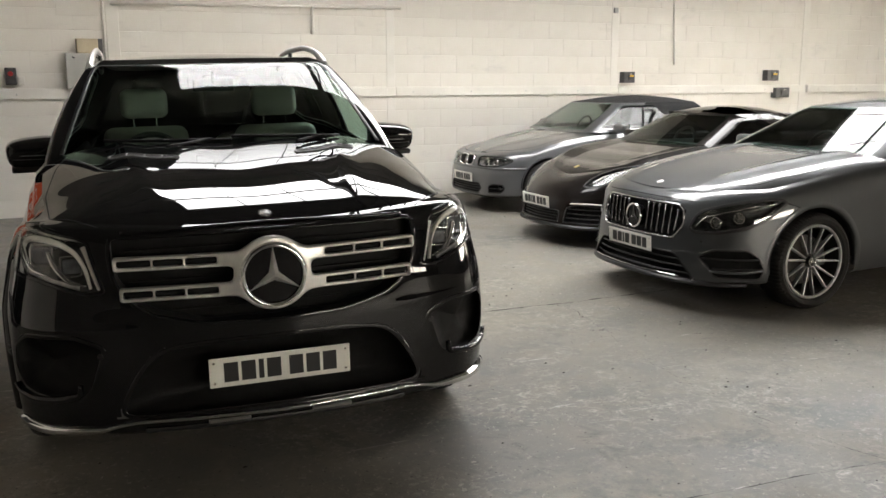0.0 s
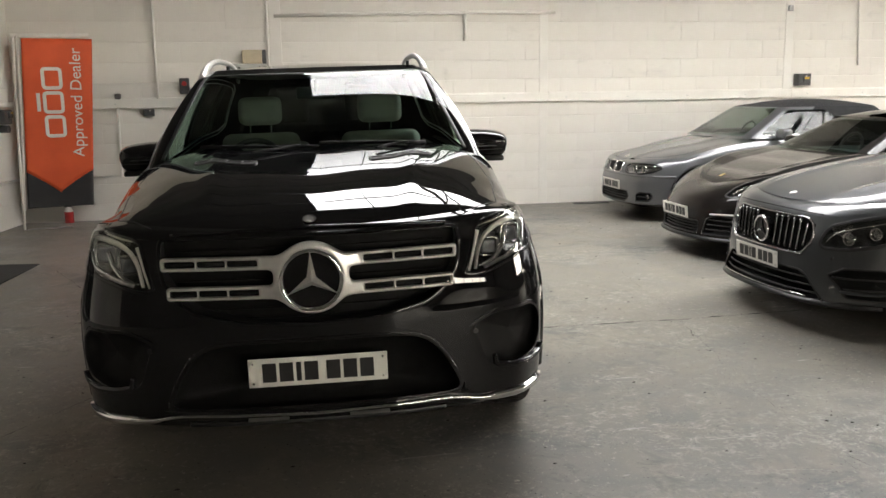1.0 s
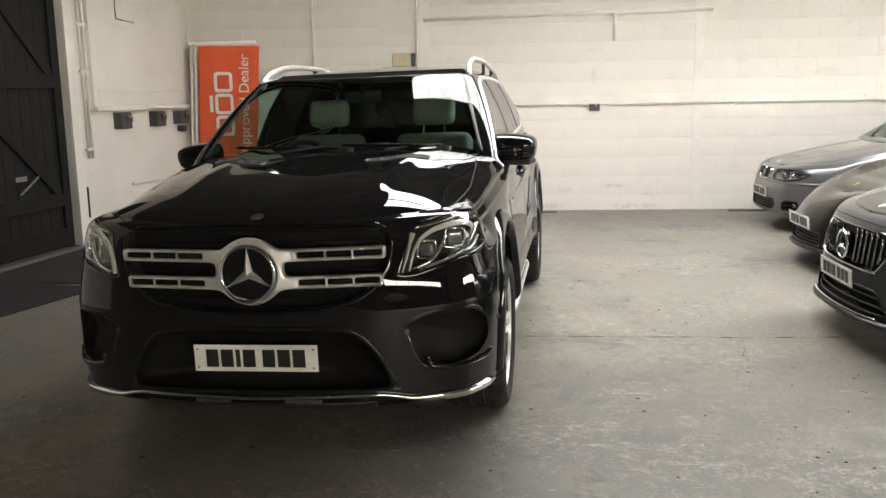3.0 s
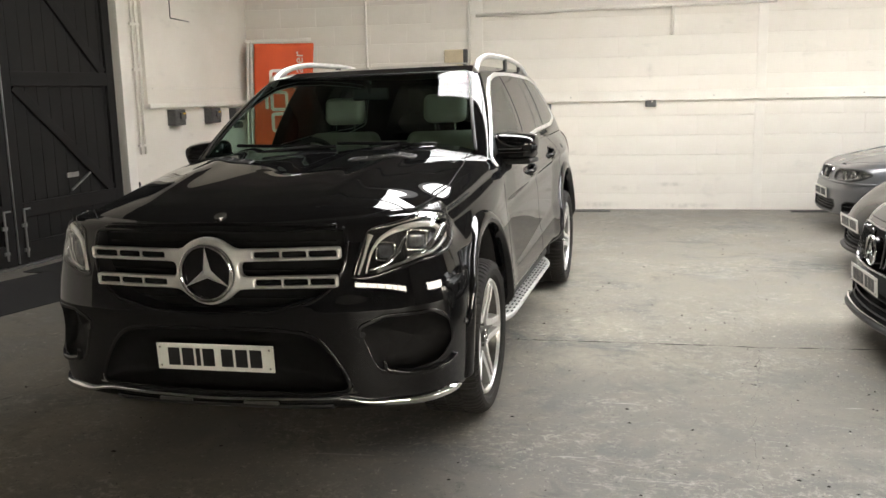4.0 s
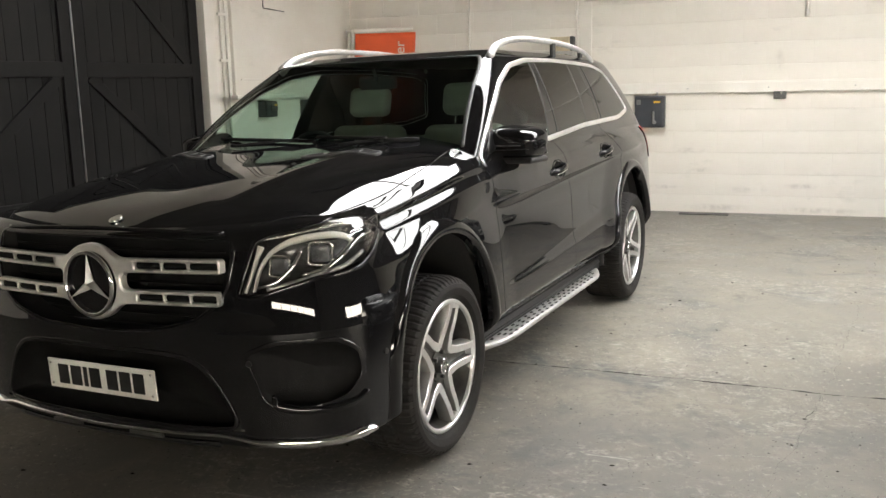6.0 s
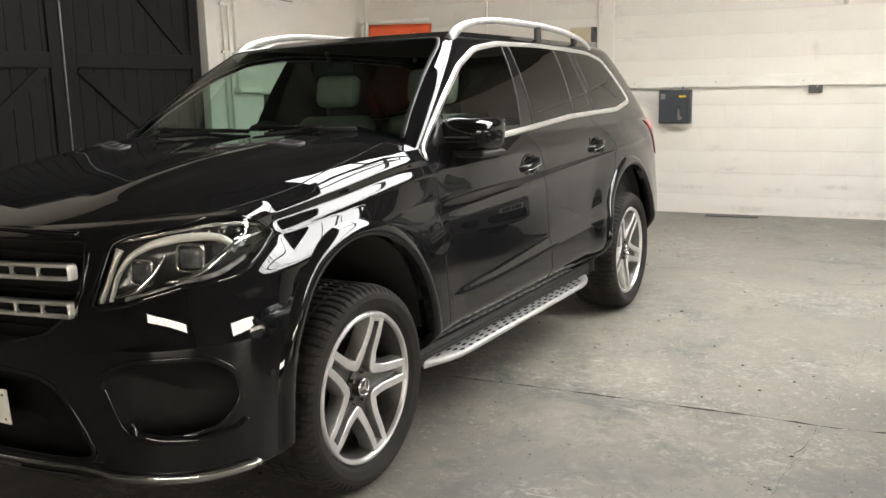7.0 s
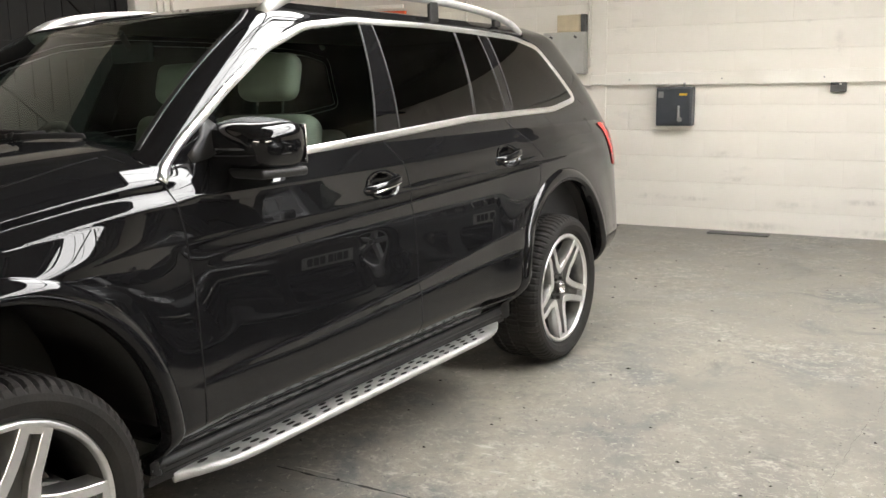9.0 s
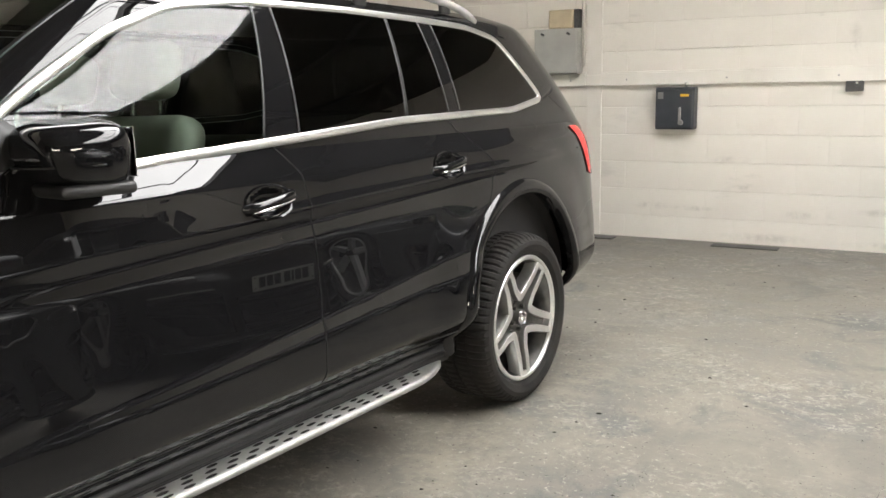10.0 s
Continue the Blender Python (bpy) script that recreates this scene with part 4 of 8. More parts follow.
        for line in ([(2.646, 1.666), (2.505, 1.24)], [(2.730, 1.668), (2.655, 1.245)], [(3.345, 1.662), (3.247, 1.287)], [(3.553, 1.657), (3.534, 1.297)], [(3.645, 1.655), (3.617, 1.298)]):
            strip("pillar_trim", cast, [(aft(y), z) for y, z in line], "side", 0.024 if line[0][0] == 3.345 else 0.011, 0.003, SATIN_TRIM, car, k, n=20, soft=0)
        # shut lines
        for line in ([(1.525, 1.16), (1.555, 1.02), (1.565, 0.8), (1.545, 0.46)], [(2.60, 1.225), (2.67, 1.13), (2.685, 0.75), (2.665, 0.44)], [(3.60, 1.265), (3.80, 1.08), (3.72, 0.93), (3.56, 0.76), (3.49, 0.52), (3.48, 0.44)]):
            strip("shut_line", cast, line, "side", 0.006, 0.0008, MESH, car, k, n=60)
        strip("sill_seam", cast, [(1.47, 0.425), (2.6, 0.437), (3.5, 0.428)], "side", 0.012, 0.002, TRIM, car, k, n=60)
        strip("bonnet_seam", cast, [(k * 0.62, 0.19), (k * 0.80, 0.40), (k * 0.845, 0.8), (k * 0.83, 1.2), (k * 0.80, 1.42)], "top", 0.006, 0.0008, MESH, car, n=70)
        strip("pillar_seam", cast, [(k * 0.795, 1.44), (k * 0.86, 1.46)], "top", 0.006, 0.001, MESH, car, n=8, soft=0)
        # roof rail
        y = np.linspace(2.22, 4.16, 70)
        t = (y - y[0]) / (y[-1] - y[0])
        lift = pchip([2.22, 2.32, 2.45, 2.62, 2.85, 3.25, 3.7, 3.98, 4.10, 4.16], [-0.022, 0.020, 0.054, 0.078, 0.092, 0.093, 0.078, 0.050, 0.022, -0.015], y)
        pts = []
        for yy, rr in zip(y, lift):
            h = cast.hit((k * 0.662, yy, 4), (0, 0, -1))
            pts.append((k * (0.678 - 0.25 * rr), yy, h[0].z + rr - 0.002))
        put("roof_rail", tube_mesh("roof_rail", pts, [0.0135 + 0.010 * max(0, 1 - v / 0.16) ** 1.5 for v in t], 14, False, 1.35), SATIN_SILVER if k < 0 else ALU, car, "satin silver roof rail")
        for yy in (3.36, 3.95):
            h = cast.hit((k * 0.662, yy, 4), (0, 0, -1))
            part("rail_foot", box_bm((0.022, 0.07, 0.10 if yy < 3.7 else 0.06), (k * 0.658, yy, h[0].z + 0.035), 0.008), SATIN_TRIM, car)
        # black sail panel that carries the mirror
        strip("mirror_sail", cast, [(1.66, 1.215), (1.74, 1.25), (1.79, 1.31)], "side", [0.03, 0.05, 0.07, 0.09, 0.11, 0.11], 0.004, SATIN_TRIM, car, k, n=6, soft=0)
        mirror(car, k)
        running_board(car, k)
    wipers(car, cast)
    suv_front(car, body, hood, cast, grille, lamp_low, lamp_high, lower, scoop)
    suv_rear(car, body, cast)
    # inside
    part("dashboard", box_bm((1.52, 0.55, 0.30), (0, 1.80, 1.02), 0.10, 4), CABIN, car, "dark dashboard", True)
    part("cabin_floor", box_bm((1.6, 3.1, 0.05), (0, 3.15, 0.50)), CABIN, car)
    for k in (-1, 1):
        part("door_lining", box_bm((0.06, 2.9, 0.62), (k * 0.86, 3.05, 0.84), 0.03), CABIN, car)
    for x in (-0.38, 0.38):
        seat(car, x * 1.05, 2.36 if x < 0 else 2.12, 0.65)
        seat(car, x, 3.22, 0.60, 0.56, 0.56, LEATHER, False)
        seat(car, x, 4.05, 0.62, 0.45, 0.48, LEATHER, False)
    part("centre_console", box_bm((0.24, 1.0, 0.30), (0, 2.2, 0.68), 0.05), CABIN, car)
    w = put("steering_wheel", ring_mesh("steering_wheel", 0.18, 0.017, 48, 10), CABIN, car, "black leather steering wheel", Matrix.Translation((-0.38, 2.03, 1.14)) @ Matrix.Rotation(radians(-22), 4, "X"))
    part("steering_boss", box_bm((0.17, 0.06, 0.12), (0, 0, -0.01), 0.025, 3), CABIN, w, smooth=True)
    part("steering_spoke", box_bm((0.34, 0.025, 0.035), (0, 0, -0.01), 0.008), CABIN, w)
    part("rear_view_mirror", box_bm((0.24, 0.03, 0.075), (0, 2.20, 1.58), 0.014, 3), CABIN, car, smooth=True)
    part("mirror_stem", cyl_bm(0.012, (0, 2.15, 1.66), (0, 2.2, 1.58), 8), CABIN, car)
    return car


def door_handle(door, body, cast, y, z, k):
    """A bowed grip over a dished recess in the door."""
    h = cast.hit((3 * k, y, z), (-k, 0, 0))
    x = abs(h[0].x)
    pts = [(k * (x - 0.012), y - 0.098, z - 0.016), (k * (x + 0.016), y - 0.084, z - 0.014), (k * (x + 0.028), y - 0.03, z - 0.006), (k * (x + 0.028), y + 0.04, z + 0.004), (k * (x + 0.018), y + 0.088, z + 0.011), (k * (x - 0.012), y + 0.102, z + 0.013)]
    p = rounded(pts, 24, False, 2)
    ob = put("door_handle", tube_mesh("door_handle", p, 0.0155, 14, False, 1.0), PAINT_BLACK, door, "gloss black handle with a bright strip as its highlight")
    # bright metal strip that stands in for the white reflection on the grip
    put("handle_glint", tube_mesh("handle_glint", [(a + k * 0.0075, b, c - 0.0115) for a, b, c in p[3:-3]], 0.0058, 8, False, 0.8), CHROME, ob)
    # the finger recess behind the handle
    turn = np.linspace(0, 2 * np.pi, 49)
    rows = []
    for q, deep in ((1.24, -0.0035), (1.16, -0.001), (1.06, 0.001), (0.96, 0.008), (0.84, 0.019), (0.6, 0.030), (0.3, 0.034), (0.0, 0.035)):
        row = []
        for a in turn:
            yy, zz = y + 0.002 + 0.082 * q * np.cos(a), z - 0.002 + 0.043 * q * np.sin(a)
            s0 = np.interp(yy, body.p[60, 380:, 1], body.s[380:]) * k
            c, nn = body.at(s0, zz)
            row.append(c - nn * deep)
        rows.append(row)
    g = np.array(rows)
    put("handle_recess", sheet("handle_recess", g if k < 0 else g[:, ::-1]), PAINT_BLACK, ob)


def mirror(car, k):
    """A door mirror: a rounded shell over a flat black foot, a slim slotted indicator, an arm and the glass."""
    bm = bmesh.new()
    bmesh.ops.create_uvsphere(bm, u_segments=48, v_segments=28, radius=1.0)
    for v in bm.verts:
        c = v.co
        for i, (size, e) in enumerate(((0.134, 0.42), (0.110, 0.62), (0.090, 0.5))):
            c[i] = math.copysign(size * min(1.0, abs(c[i])) ** e, c[i])
    for v in bm.verts:
        t = (v.co.y + 0.110) / 0.220
        out = (v.co.x * k + 0.134) / 0.268
        v.co.z = v.co.z * (0.78 + 0.22 * t)
        if v.co.z > 0:
            v.co.z *= 1.08 - 0.30 * out**2
        else:
            v.co.x -= k * 0.016 * out * (-v.co.z / 0.090)
        # the lower half steps back under the indicator line
        if v.co.z < -0.012:
            v.co.y += 0.010 * (1 - t) ** 2
    place = Matrix.Translation((k * 0.984, 1.855, 1.246)) @ Matrix.Rotation(radians(-7 * k), 4, "Z")
    shell = part("door_mirror", bm, PAINT_BLACK, car, "gloss black door mirror", True, place)
    part("mirror_base", box_bm((0.250, 0.185, 0.030), (-k * 0.012, 0.012, -0.083), 0.012, 3), TRIM, shell, "matt black mirror foot", True)
    part("mirror_glass", box_bm((0.20, 0.004, 0.12), (0, 0.110, 0.0), 0.002), CHROME, shell, "mirror glass")
    line = [(k * 0.130, 0.02, -0.004), (k * 0.124, -0.052, -0.005), (k * 0.098, -0.094, -0.006), (k * 0.035, -0.1095, -0.007), (-k * 0.07, -0.1095, -0.008)]
    put("indicator", tube_mesh("indicator", rounded(line, 24, False, 2), 0.0042, 8), LENS, shell, "smoked indicator strip")
    put("indicator_groove", tube_mesh("indicator_groove", [(a, b, c - 0.02) for a, b, c in rounded(line, 24, False, 2)], 0.0022, 6), TRIM, shell)
    arm = [(-k * 0.20, -0.045, -0.078), (-k * 0.12, -0.03, -0.082), (-k * 0.04, 0.0, -0.086)]
    put("mirror_arm", tube_mesh("mirror_arm", arm, [0.030, 0.027, 0.034], 14, False, 0.5), TRIM, shell)


def running_board(car, k):
    """Brushed step with rows of rubber studs along the sill."""
    y0, y1 = 1.50, 3.47
    prof = [(0.905, 0.304), (0.94, 0.2995), (0.966, 0.2955), (0.977, 0.291), (0.981, 0.284), (0.981, 0.275), (0.976, 0.269), (0.953, 0.265), (0.905, 0.276)]
    ys = np.r_[y0 + 0.3 * np.linspace(0, 1, 10), np.linspace(y0 + 0.4, y1 - 0.4, 6), y1 - 0.3 * np.linspace(1, 0, 10)]
    rows = []
    for y in ys:
        t = min(1, min(y - y0, y1 - y) / 0.30)
        pull = 0.135 * (1 - t) ** 2.2
        rows.append([(k * (x - pull * (x - 0.89) / 0.16), y, z) for x, z in prof + prof[:1]])
    g = np.array(rows)
    ob = put("running_board", sheet("running_board", g if k > 0 else g[:, ::-1]), ALU, car, "brushed aluminium running board with black rubber studs")
    part("board_bracket", box_bm((0.11, 1.40, 0.04), (k * 0.875, 2.50, 0.255), 0.014), TRIM, car)
    sill = [(0.86, 0.372), (0.908, 0.366), (0.916, 0.360), (0.921, 0.352), (0.923, 0.345), (0.923, 0.338), (0.921, 0.3365), (0.918, 0.331), (0.915, 0.319), (0.911, 0.316), (0.906, 0.309), (0.90, 0.285), (0.86, 0.275)]
    g = np.array([[(k * x, y, z) for x, z in sill] for y in np.linspace(1.41, 3.53, 12)])
    step = put("step_trim", sheet("step_trim", g if k > 0 else g[:, ::-1]), TRIM, car, "ribbed black step trim")
    rows, x, z = [], 0.937, 0.422
    for i in range(15):
        rows.append([(k * x, y, z) for y in np.linspace(1.44, 3.50, 24)])
        x, z = x - 0.004 * math.tan(radians(14 + 1.5 * i)), z - 0.004
    g = np.array([[(k * 0.87, y, 0.424) for y in np.linspace(1.44, 3.50, 24)]] + rows)
    put("sill_panel", sheet("sill_panel", g[:, ::-1] if k > 0 else g), PAINT_BLACK, car, "glossy black sill turned under the doors")
    for x, z in ((0.922, 0.3385), (0.913, 0.3185)):
        put("step_rib", tube_mesh("step_rib", [(k * x, 1.46, z), (k * x, 3.50, z)], 0.003, 8), TRIM, step)
    stud = bmesh.new()
    bmesh.ops.create_uvsphere(stud, u_segments=10, v_segments=6, radius=1.0, matrix=Matrix.Diagonal((0.0070, 0.022, 0.003, 1)))
    me = bpy.data.meshes.new("rubber_stud")
    stud.to_mesh(me)
    stud.free()
    for r, (x, z) in enumerate(((0.916, 0.3030), (0.9385, 0.3000), (0.961, 0.2965))):
        n = 19
        for i in range(n):
            y = y0 + 0.10 + 0.07 * r + (i + 0.5 * (r % 2)) * (y1 - y0 - 0.20 - 0.14 * r) / n
            put("rubber_stud", me, RUBBER, ob, m=Matrix.Translation((k * x, y, z)))


def wipers(car, cast):
    for x0, x1 in ((-0.62, 0.02), (0.02, 0.60)):
        pts, nn = cast.line(resample([(x0, 1.300), (x1, 1.282)], 24), "front")
        put("wiper", ribbon("wiper", pts + nn * 0.012, nn, 0.012, 0.010), MESH, car, "black wiper blade")
        pts, nn = cast.line(resample([(x0 + 0.3, 1.268), (x1 - 0.1, 1.285)], 12), "front")
        put("wiper_arm", ribbon("wiper_arm", pts + nn * 0.018, nn, 0.012, 0.008), MESH, car)


def lamp_unit(parent, body, low, high, k, deep=0.09, inner=LAMP_BOWL):
    """A headlamp behind a clear cover: dark bowl, light guides and two lenses."""
    sgn = lambda line: [(k * s, z) for s, z in line]
    lo, hi = sgn(low), sgn(high)
    g = patch(body, lo, hi, 40, 14, 0.0)
    turn = (lambda q: q) if k > 0 else (lambda q: q[:, ::-1])
    bowl = patch(body, lo, hi, 40, 14, -0.03)
    edge = np.linspace(-1, 1, 14)[:, None]
    ends = np.linspace(-1, 1, 40)[None]
    dip = (1 - edge**4) * (1 - ends**6)
    nor = np.zeros_like(bowl)
    for i in range(14):
        for j in range(40):
            s, z = (resample(lo, 40)[j] * (1 - i / 13) + resample(hi, 40)[j] * (i / 13))
            nor[i, j] = body.at(s, z)[1]
    unit = put("headlamp", sheet("headlamp", turn(bowl - nor * dip[..., None] * (deep - 0.03))), inner, parent, "clear headlamp with bright light guides")
    put("lamp_cover", sheet("lamp_cover", turn(g + nor * 0.001)), GLASS_LAMP, unit, "clear polycarbonate cover")
    return unit


def suv_front(car, body, hood, cast, grille, lamp_low, lamp_high, lower, scoop):
    # grille: dark mesh behind, painted lip round it
    xs, zs = np.linspace(-0.62, 0.62, 30), np.linspace(0.66, 1.05, 12)
    g = np.array([[(x, 0.14 + 0.12 * x * x, z) for x in xs] for z in zs])
    back = put("grille_mesh", sheet("grille_mesh", g), MESH, car, "black grille mesh")
    for j in range(9):
        z = 0.70 + 0.04 * j
        w = 0.38 if z < 0.76 else 0.53
        pts = [(x, 0.115 + 0.12 * x * x, z) for x in np.linspace(-w, w, 16)]
        put("grille_bar", tube_mesh("grille_bar", pts, 0.004, 6), MESH, back)
    lip = rounded(grille, 200, True, 3)
    pts, nn = cast.line(lip, "front")
    put("grille_surround", ribbon("grille_surround", pts, nn, 0.018, 0.003, True), PAINT_BLACK, car)
    # wall of the opening
    inner = pts * (0.97, 1, 1) + (0, 0.11, 0)
    put("grille_duct", sheet("grille_duct", np.array([np.vstack([pts, pts[:1]]), np.vstack([inner, inner[:1]])])), TRIM, car)
    yv = lambda x: 0.030 + 0.085 * x * x
    EZ = 0.865
    rbox = lambda x, z, cx, cz, hx, hz, r: np.minimum(np.maximum(np.abs(x - cx) - hx + r, np.abs(z - cz) - hz + r), 0) + np.hypot(np.maximum(np.abs(x - cx) - hx + r, 0), np.maximum(np.abs(z - cz) - hz + r, 0)) - r

    def wings(x, z):
        """How far inside the silver emblem surround with its four louvres a point lies."""
        u = np.abs(x)
        d = np.hypot(x * 0.97, z - EZ - 0.006) - 0.142
        for cz in (0.938, 0.822):
            bar = rbox(u, z - 0.018 * (u - 0.3), 0.32, cz, 0.255 if cz > 0.9 else 0.24, 0.0255, 0.012)
            k = np.clip(0.5 + 0.5 * (bar - d) / 0.03, 0, 1)
            d = bar * (1 - k) + d * k - 0.03 * k * (1 - k)
        for cz in (0.938, 0.822):
            end = 0.563 if cz > 0.9 else 0.548
            for a, c in ((0.205, 0.32), (0.328, 0.435), (0.443, end)):
                d = np.maximum(d, -rbox(u, z - 0.018 * (u - 0.3), (a + c) / 2, cz, (c - a) / 2, 0.0135, 0.006))
        return -np.maximum(d, 0.121 - np.hypot(x, z - EZ))

    def wing_face(x, z, d):
        edge = np.clip(1 - d / 0.007, 0, 1)
        r = np.hypot(x, z - EZ)
        return yv(x) + 0.006 * edge**2 - 0.014 * np.clip((0.20 - r) / 0.07, 0, 1)

    em = put("emblem_surround", cut_plate("emblem_surround", -0.59, 0.59, 0.70, 1.03, 0.0035, wings, wing_face, 0.025), SATIN_SILVER, car, "satin silver emblem surround with four slotted louvres")
    for cz, w in ((0.938, 0.555), (0.822, 0.54)):
        for k in (-1, 1):
            p = [(k * x, yv(x) + 0.032, cz + 0.018 * (x - 0.3)) for x in np.linspace(0.17, w, 20)]
            put("louvre_slot", tube_mesh("louvre_slot", p, 0.02, 8, False, 0.9), MESH, em)
    put("emblem_ring", ring_mesh("emblem_ring", 0.116, 0.008, 96, 14, 1.1), CHROME, em, "chrome ring", Matrix.Translation((0, 0.008, 0.865)))
    part("emblem_disc", cyl_bm(0.117, (0, 0.06, 0.865), (0, 0.018, 0.865), 64), PAINT_BLACK, em, "black emblem disc")
    part("emblem_star", star_bm(0.112, 0.026, 0.19), SATIN_SILVER, em, "chrome three-armed star", m=Matrix.Translation((0, 0.017, 0.865)))
    h = cast.hit((0, 0.17, 4), (0, 0, -1))
    bd = part("bonnet_badge", cyl_bm(0.027, (0, 0, 0), (0, 0, 0.006), 32), CHROME, car, "small round chrome bonnet badge", m=Matrix.Translation(h[0]) @ Matrix.Rotation(radians(24), 4, "X"))
    part("badge_centre", cyl_bm(0.021, (0, 0, 0.006), (0, 0, 0.0075), 24), LAMP_SILVER, bd)
    # gloss black tube added along the bonnet's front edge to catch the rooflight
    pts, nn = cast.line(rounded([(-0.54, 1.046), (-0.3, 1.052), (0, 1.054), (0.3, 1.052), (0.54, 1.046)], 60, False, 2), "front")
    put("bonnet_lip", tube_mesh("bonnet_lip", pts + nn * 0.002, 0.008, 12), PAINT_BLACK, car)
    # headlamps
    for k in (-1, 1):
        u = lamp_unit(car, body, lamp_low, lamp_high, k)
        ring = rounded([(k * s, z) for s, z in lamp_low + lamp_high[::-1]], 150, True, 2)
        q = [body.at(s, z) for s, z in ring]
        put("lamp_seal", ribbon("lamp_seal", [a for a, _ in q], [b for _, b in q], 0.016, 0.002, True), PAINT_BLACK, u)

        def guide(name, path, w, hgt, material, deep, n=30):
            p = rounded([(k * s, z) for s, z in path], n, False, 3)
            q = [body.at(s, z, deep) for s, z in p]
            put(name, ribbon(name, [a for a, _ in q], [b for _, b in q], w, hgt), material, u)
        guide("light_guide", [(0.624, 0.848), (0.648, 0.905), (0.668, 0.955), (0.690, 1.008)], np.interp(np.arange(30), [0, 22, 29], [0.010, 0.014, 0.024]), 0.008, LAMP_WHITE, -0.020)
        guide("light_guide", [(0.655, 0.852), (0.680, 0.930), (0.722, 0.985), (0.790, 1.022), (0.87, 1.038), (0.96, 1.036), (1.02, 1.020), (1.062, 0.990)], np.interp(np.arange(40), [0, 10, 20, 34, 39], [0.008, 0.014, 0.024, 0.022, 0.014]), 0.010, LAMP_WHITE, -0.022, 40)
        guide("light_guide", [(0.672, 0.862), (0.742, 0.882), (0.796, 0.932), (0.829, 0.985)], np.interp(np.arange(30), [0, 14, 29], [0.010, 0.020, 0.012]), 0.010, CHROME, -0.016)
        guide("light_guide", [(0.825, 0.902), (0.926, 0.918), (0.991, 0.958), (1.075, 1.006), (1.19, 1.012)], np.interp(np.arange(30), [0, 14, 29], [0.010, 0.022, 0.008]), 0.010, CHROME, -0.016)
        guide("lamp_filler", [(0.70, 0.856), (0.80, 0.880), (0.90, 0.902), (1.0, 0.915), (1.1, 0.955)], 0.016, 0.006, LAMP_DARK, -0.026)
        guide("lamp_bezel", [(0.70, 1.030), (0.84, 1.056), (0.98, 1.068), (1.1, 1.058), (1.19, 1.035)], 0.009, 0.006, LAMP_SILVER, -0.014)
        for i in range(6):
            c, nn = body.at(k * (0.86 + 0.055 * i), 1.052 + 0.004 * math.sin(i), -0.03)
            part("lamp_facet", box_bm((0.022, 0.012, 0.014), (0, 0, 0), 0.004, 2), LAMP_SILVER, u, m=Matrix.Translation(c))
        for s, z, r in ((0.75, 0.938, 0.042), (0.918, 0.972, 0.046)):
            c, nn = body.at(k * s, z, -0.05)
            mm = Matrix.Translation(c) @ Vector((0, -1, 0)).rotation_difference(Vector((0.25 * nn[0], nn[1], 0)).normalized()).to_matrix().to_4x4()
            box_lens = box_bm((r * 1.5, r * 0.7, r * 1.4), (0, 0, 0), r * 0.28, 4)
            p = part("projector_lens", box_lens, LENS, u, "squarish projector lens", True, mm)
            edge = rounded([(-r, -r * 0.85), (r * 0.85, -r * 0.95), (r, r * 0.85), (-r * 0.8, r * 0.95)], 48, True, 5)
            put("lens_frame", tube_mesh("lens_frame", [(q[0], -0.006, q[1]) for q in edge], 0.005, 8, True, 1.0, (0, 1, 0)), LAMP_SILVER, p)
    # lower intake and side scoops
    for name, poly, view, deep in (("lower_intake", lower, "front", 0.09), ("side_scoop", scoop, "s", 0.07), ("side_scoop", flip_x(scoop), "s", 0.07)):
        line = rounded(poly, 140, True, 12)
        if view == "front":
            pts, nn = cast.line(line, "front")
        else:
            q = [body.at(s, z) for s, z in line]
            pts, nn = np.array([a for a, _ in q]), np.array([b for _, b in q])
        rim = put(name, ribbon(name, pts, nn, 0.018, 0.0015, True), PAINT_BLACK, car, "dark air intake in the bumper")
        mid = pts.mean(0)
        inn = mid + (pts - mid) * 0.96 + (0, deep, 0) - nn * (0, 0, 0)
        ctr = mid + (0, deep, 0)
        rows = [np.vstack([pts, pts[:1]]), np.vstack([inn, inn[:1]]), np.vstack([ctr + (inn - ctr) * 0.5, ctr + (inn[:1] - ctr) * 0.5]), np.repeat(ctr[None], len(pts) + 1, 0)]
        put("intake_back", sheet("intake_back", np.array(rows)), MESH, rim)
    for k in (-1, 1):
        # gloss blade under each scoop
        q = [body.at(k * s, z, 0.004) for s, z in rounded([(0.70, 0.49), (0.708, 0.447), (0.78, 0.430), (0.90, 0.424), (0.985, 0.436), (1.02, 0.462)], 40, False, 2)]
        up = np.array([(b[0], b[1], 0.13) for _, b in q])
        put("scoop_blade", ribbon("scoop_blade", [a for a, _ in q], up / np.linalg.norm(up, axis=1)[:, None], np.interp(np.arange(40), [0, 8, 30, 39], [0.014, 0.030, 0.026, 0.010]), 0.012), PAINT_BLACK, car, "gloss black blade under the air scoop")
    # chrome skirt along the bumper's lower edge
    half_skirt = [(0.40, 0.336), (0.52, 0.336), (0.585, 0.326), (0.635, 0.312), (0.70, 0.308), (0.85, 0.303), (0.98, 0.304), (1.06, 0.310)]
    path = flip_x(half_skirt)[::-1] + [(0, 0.328)] + half_skirt
    q = [body.at(s, z, 0.006) for s, z in rounded(path, 200, False, 5)]
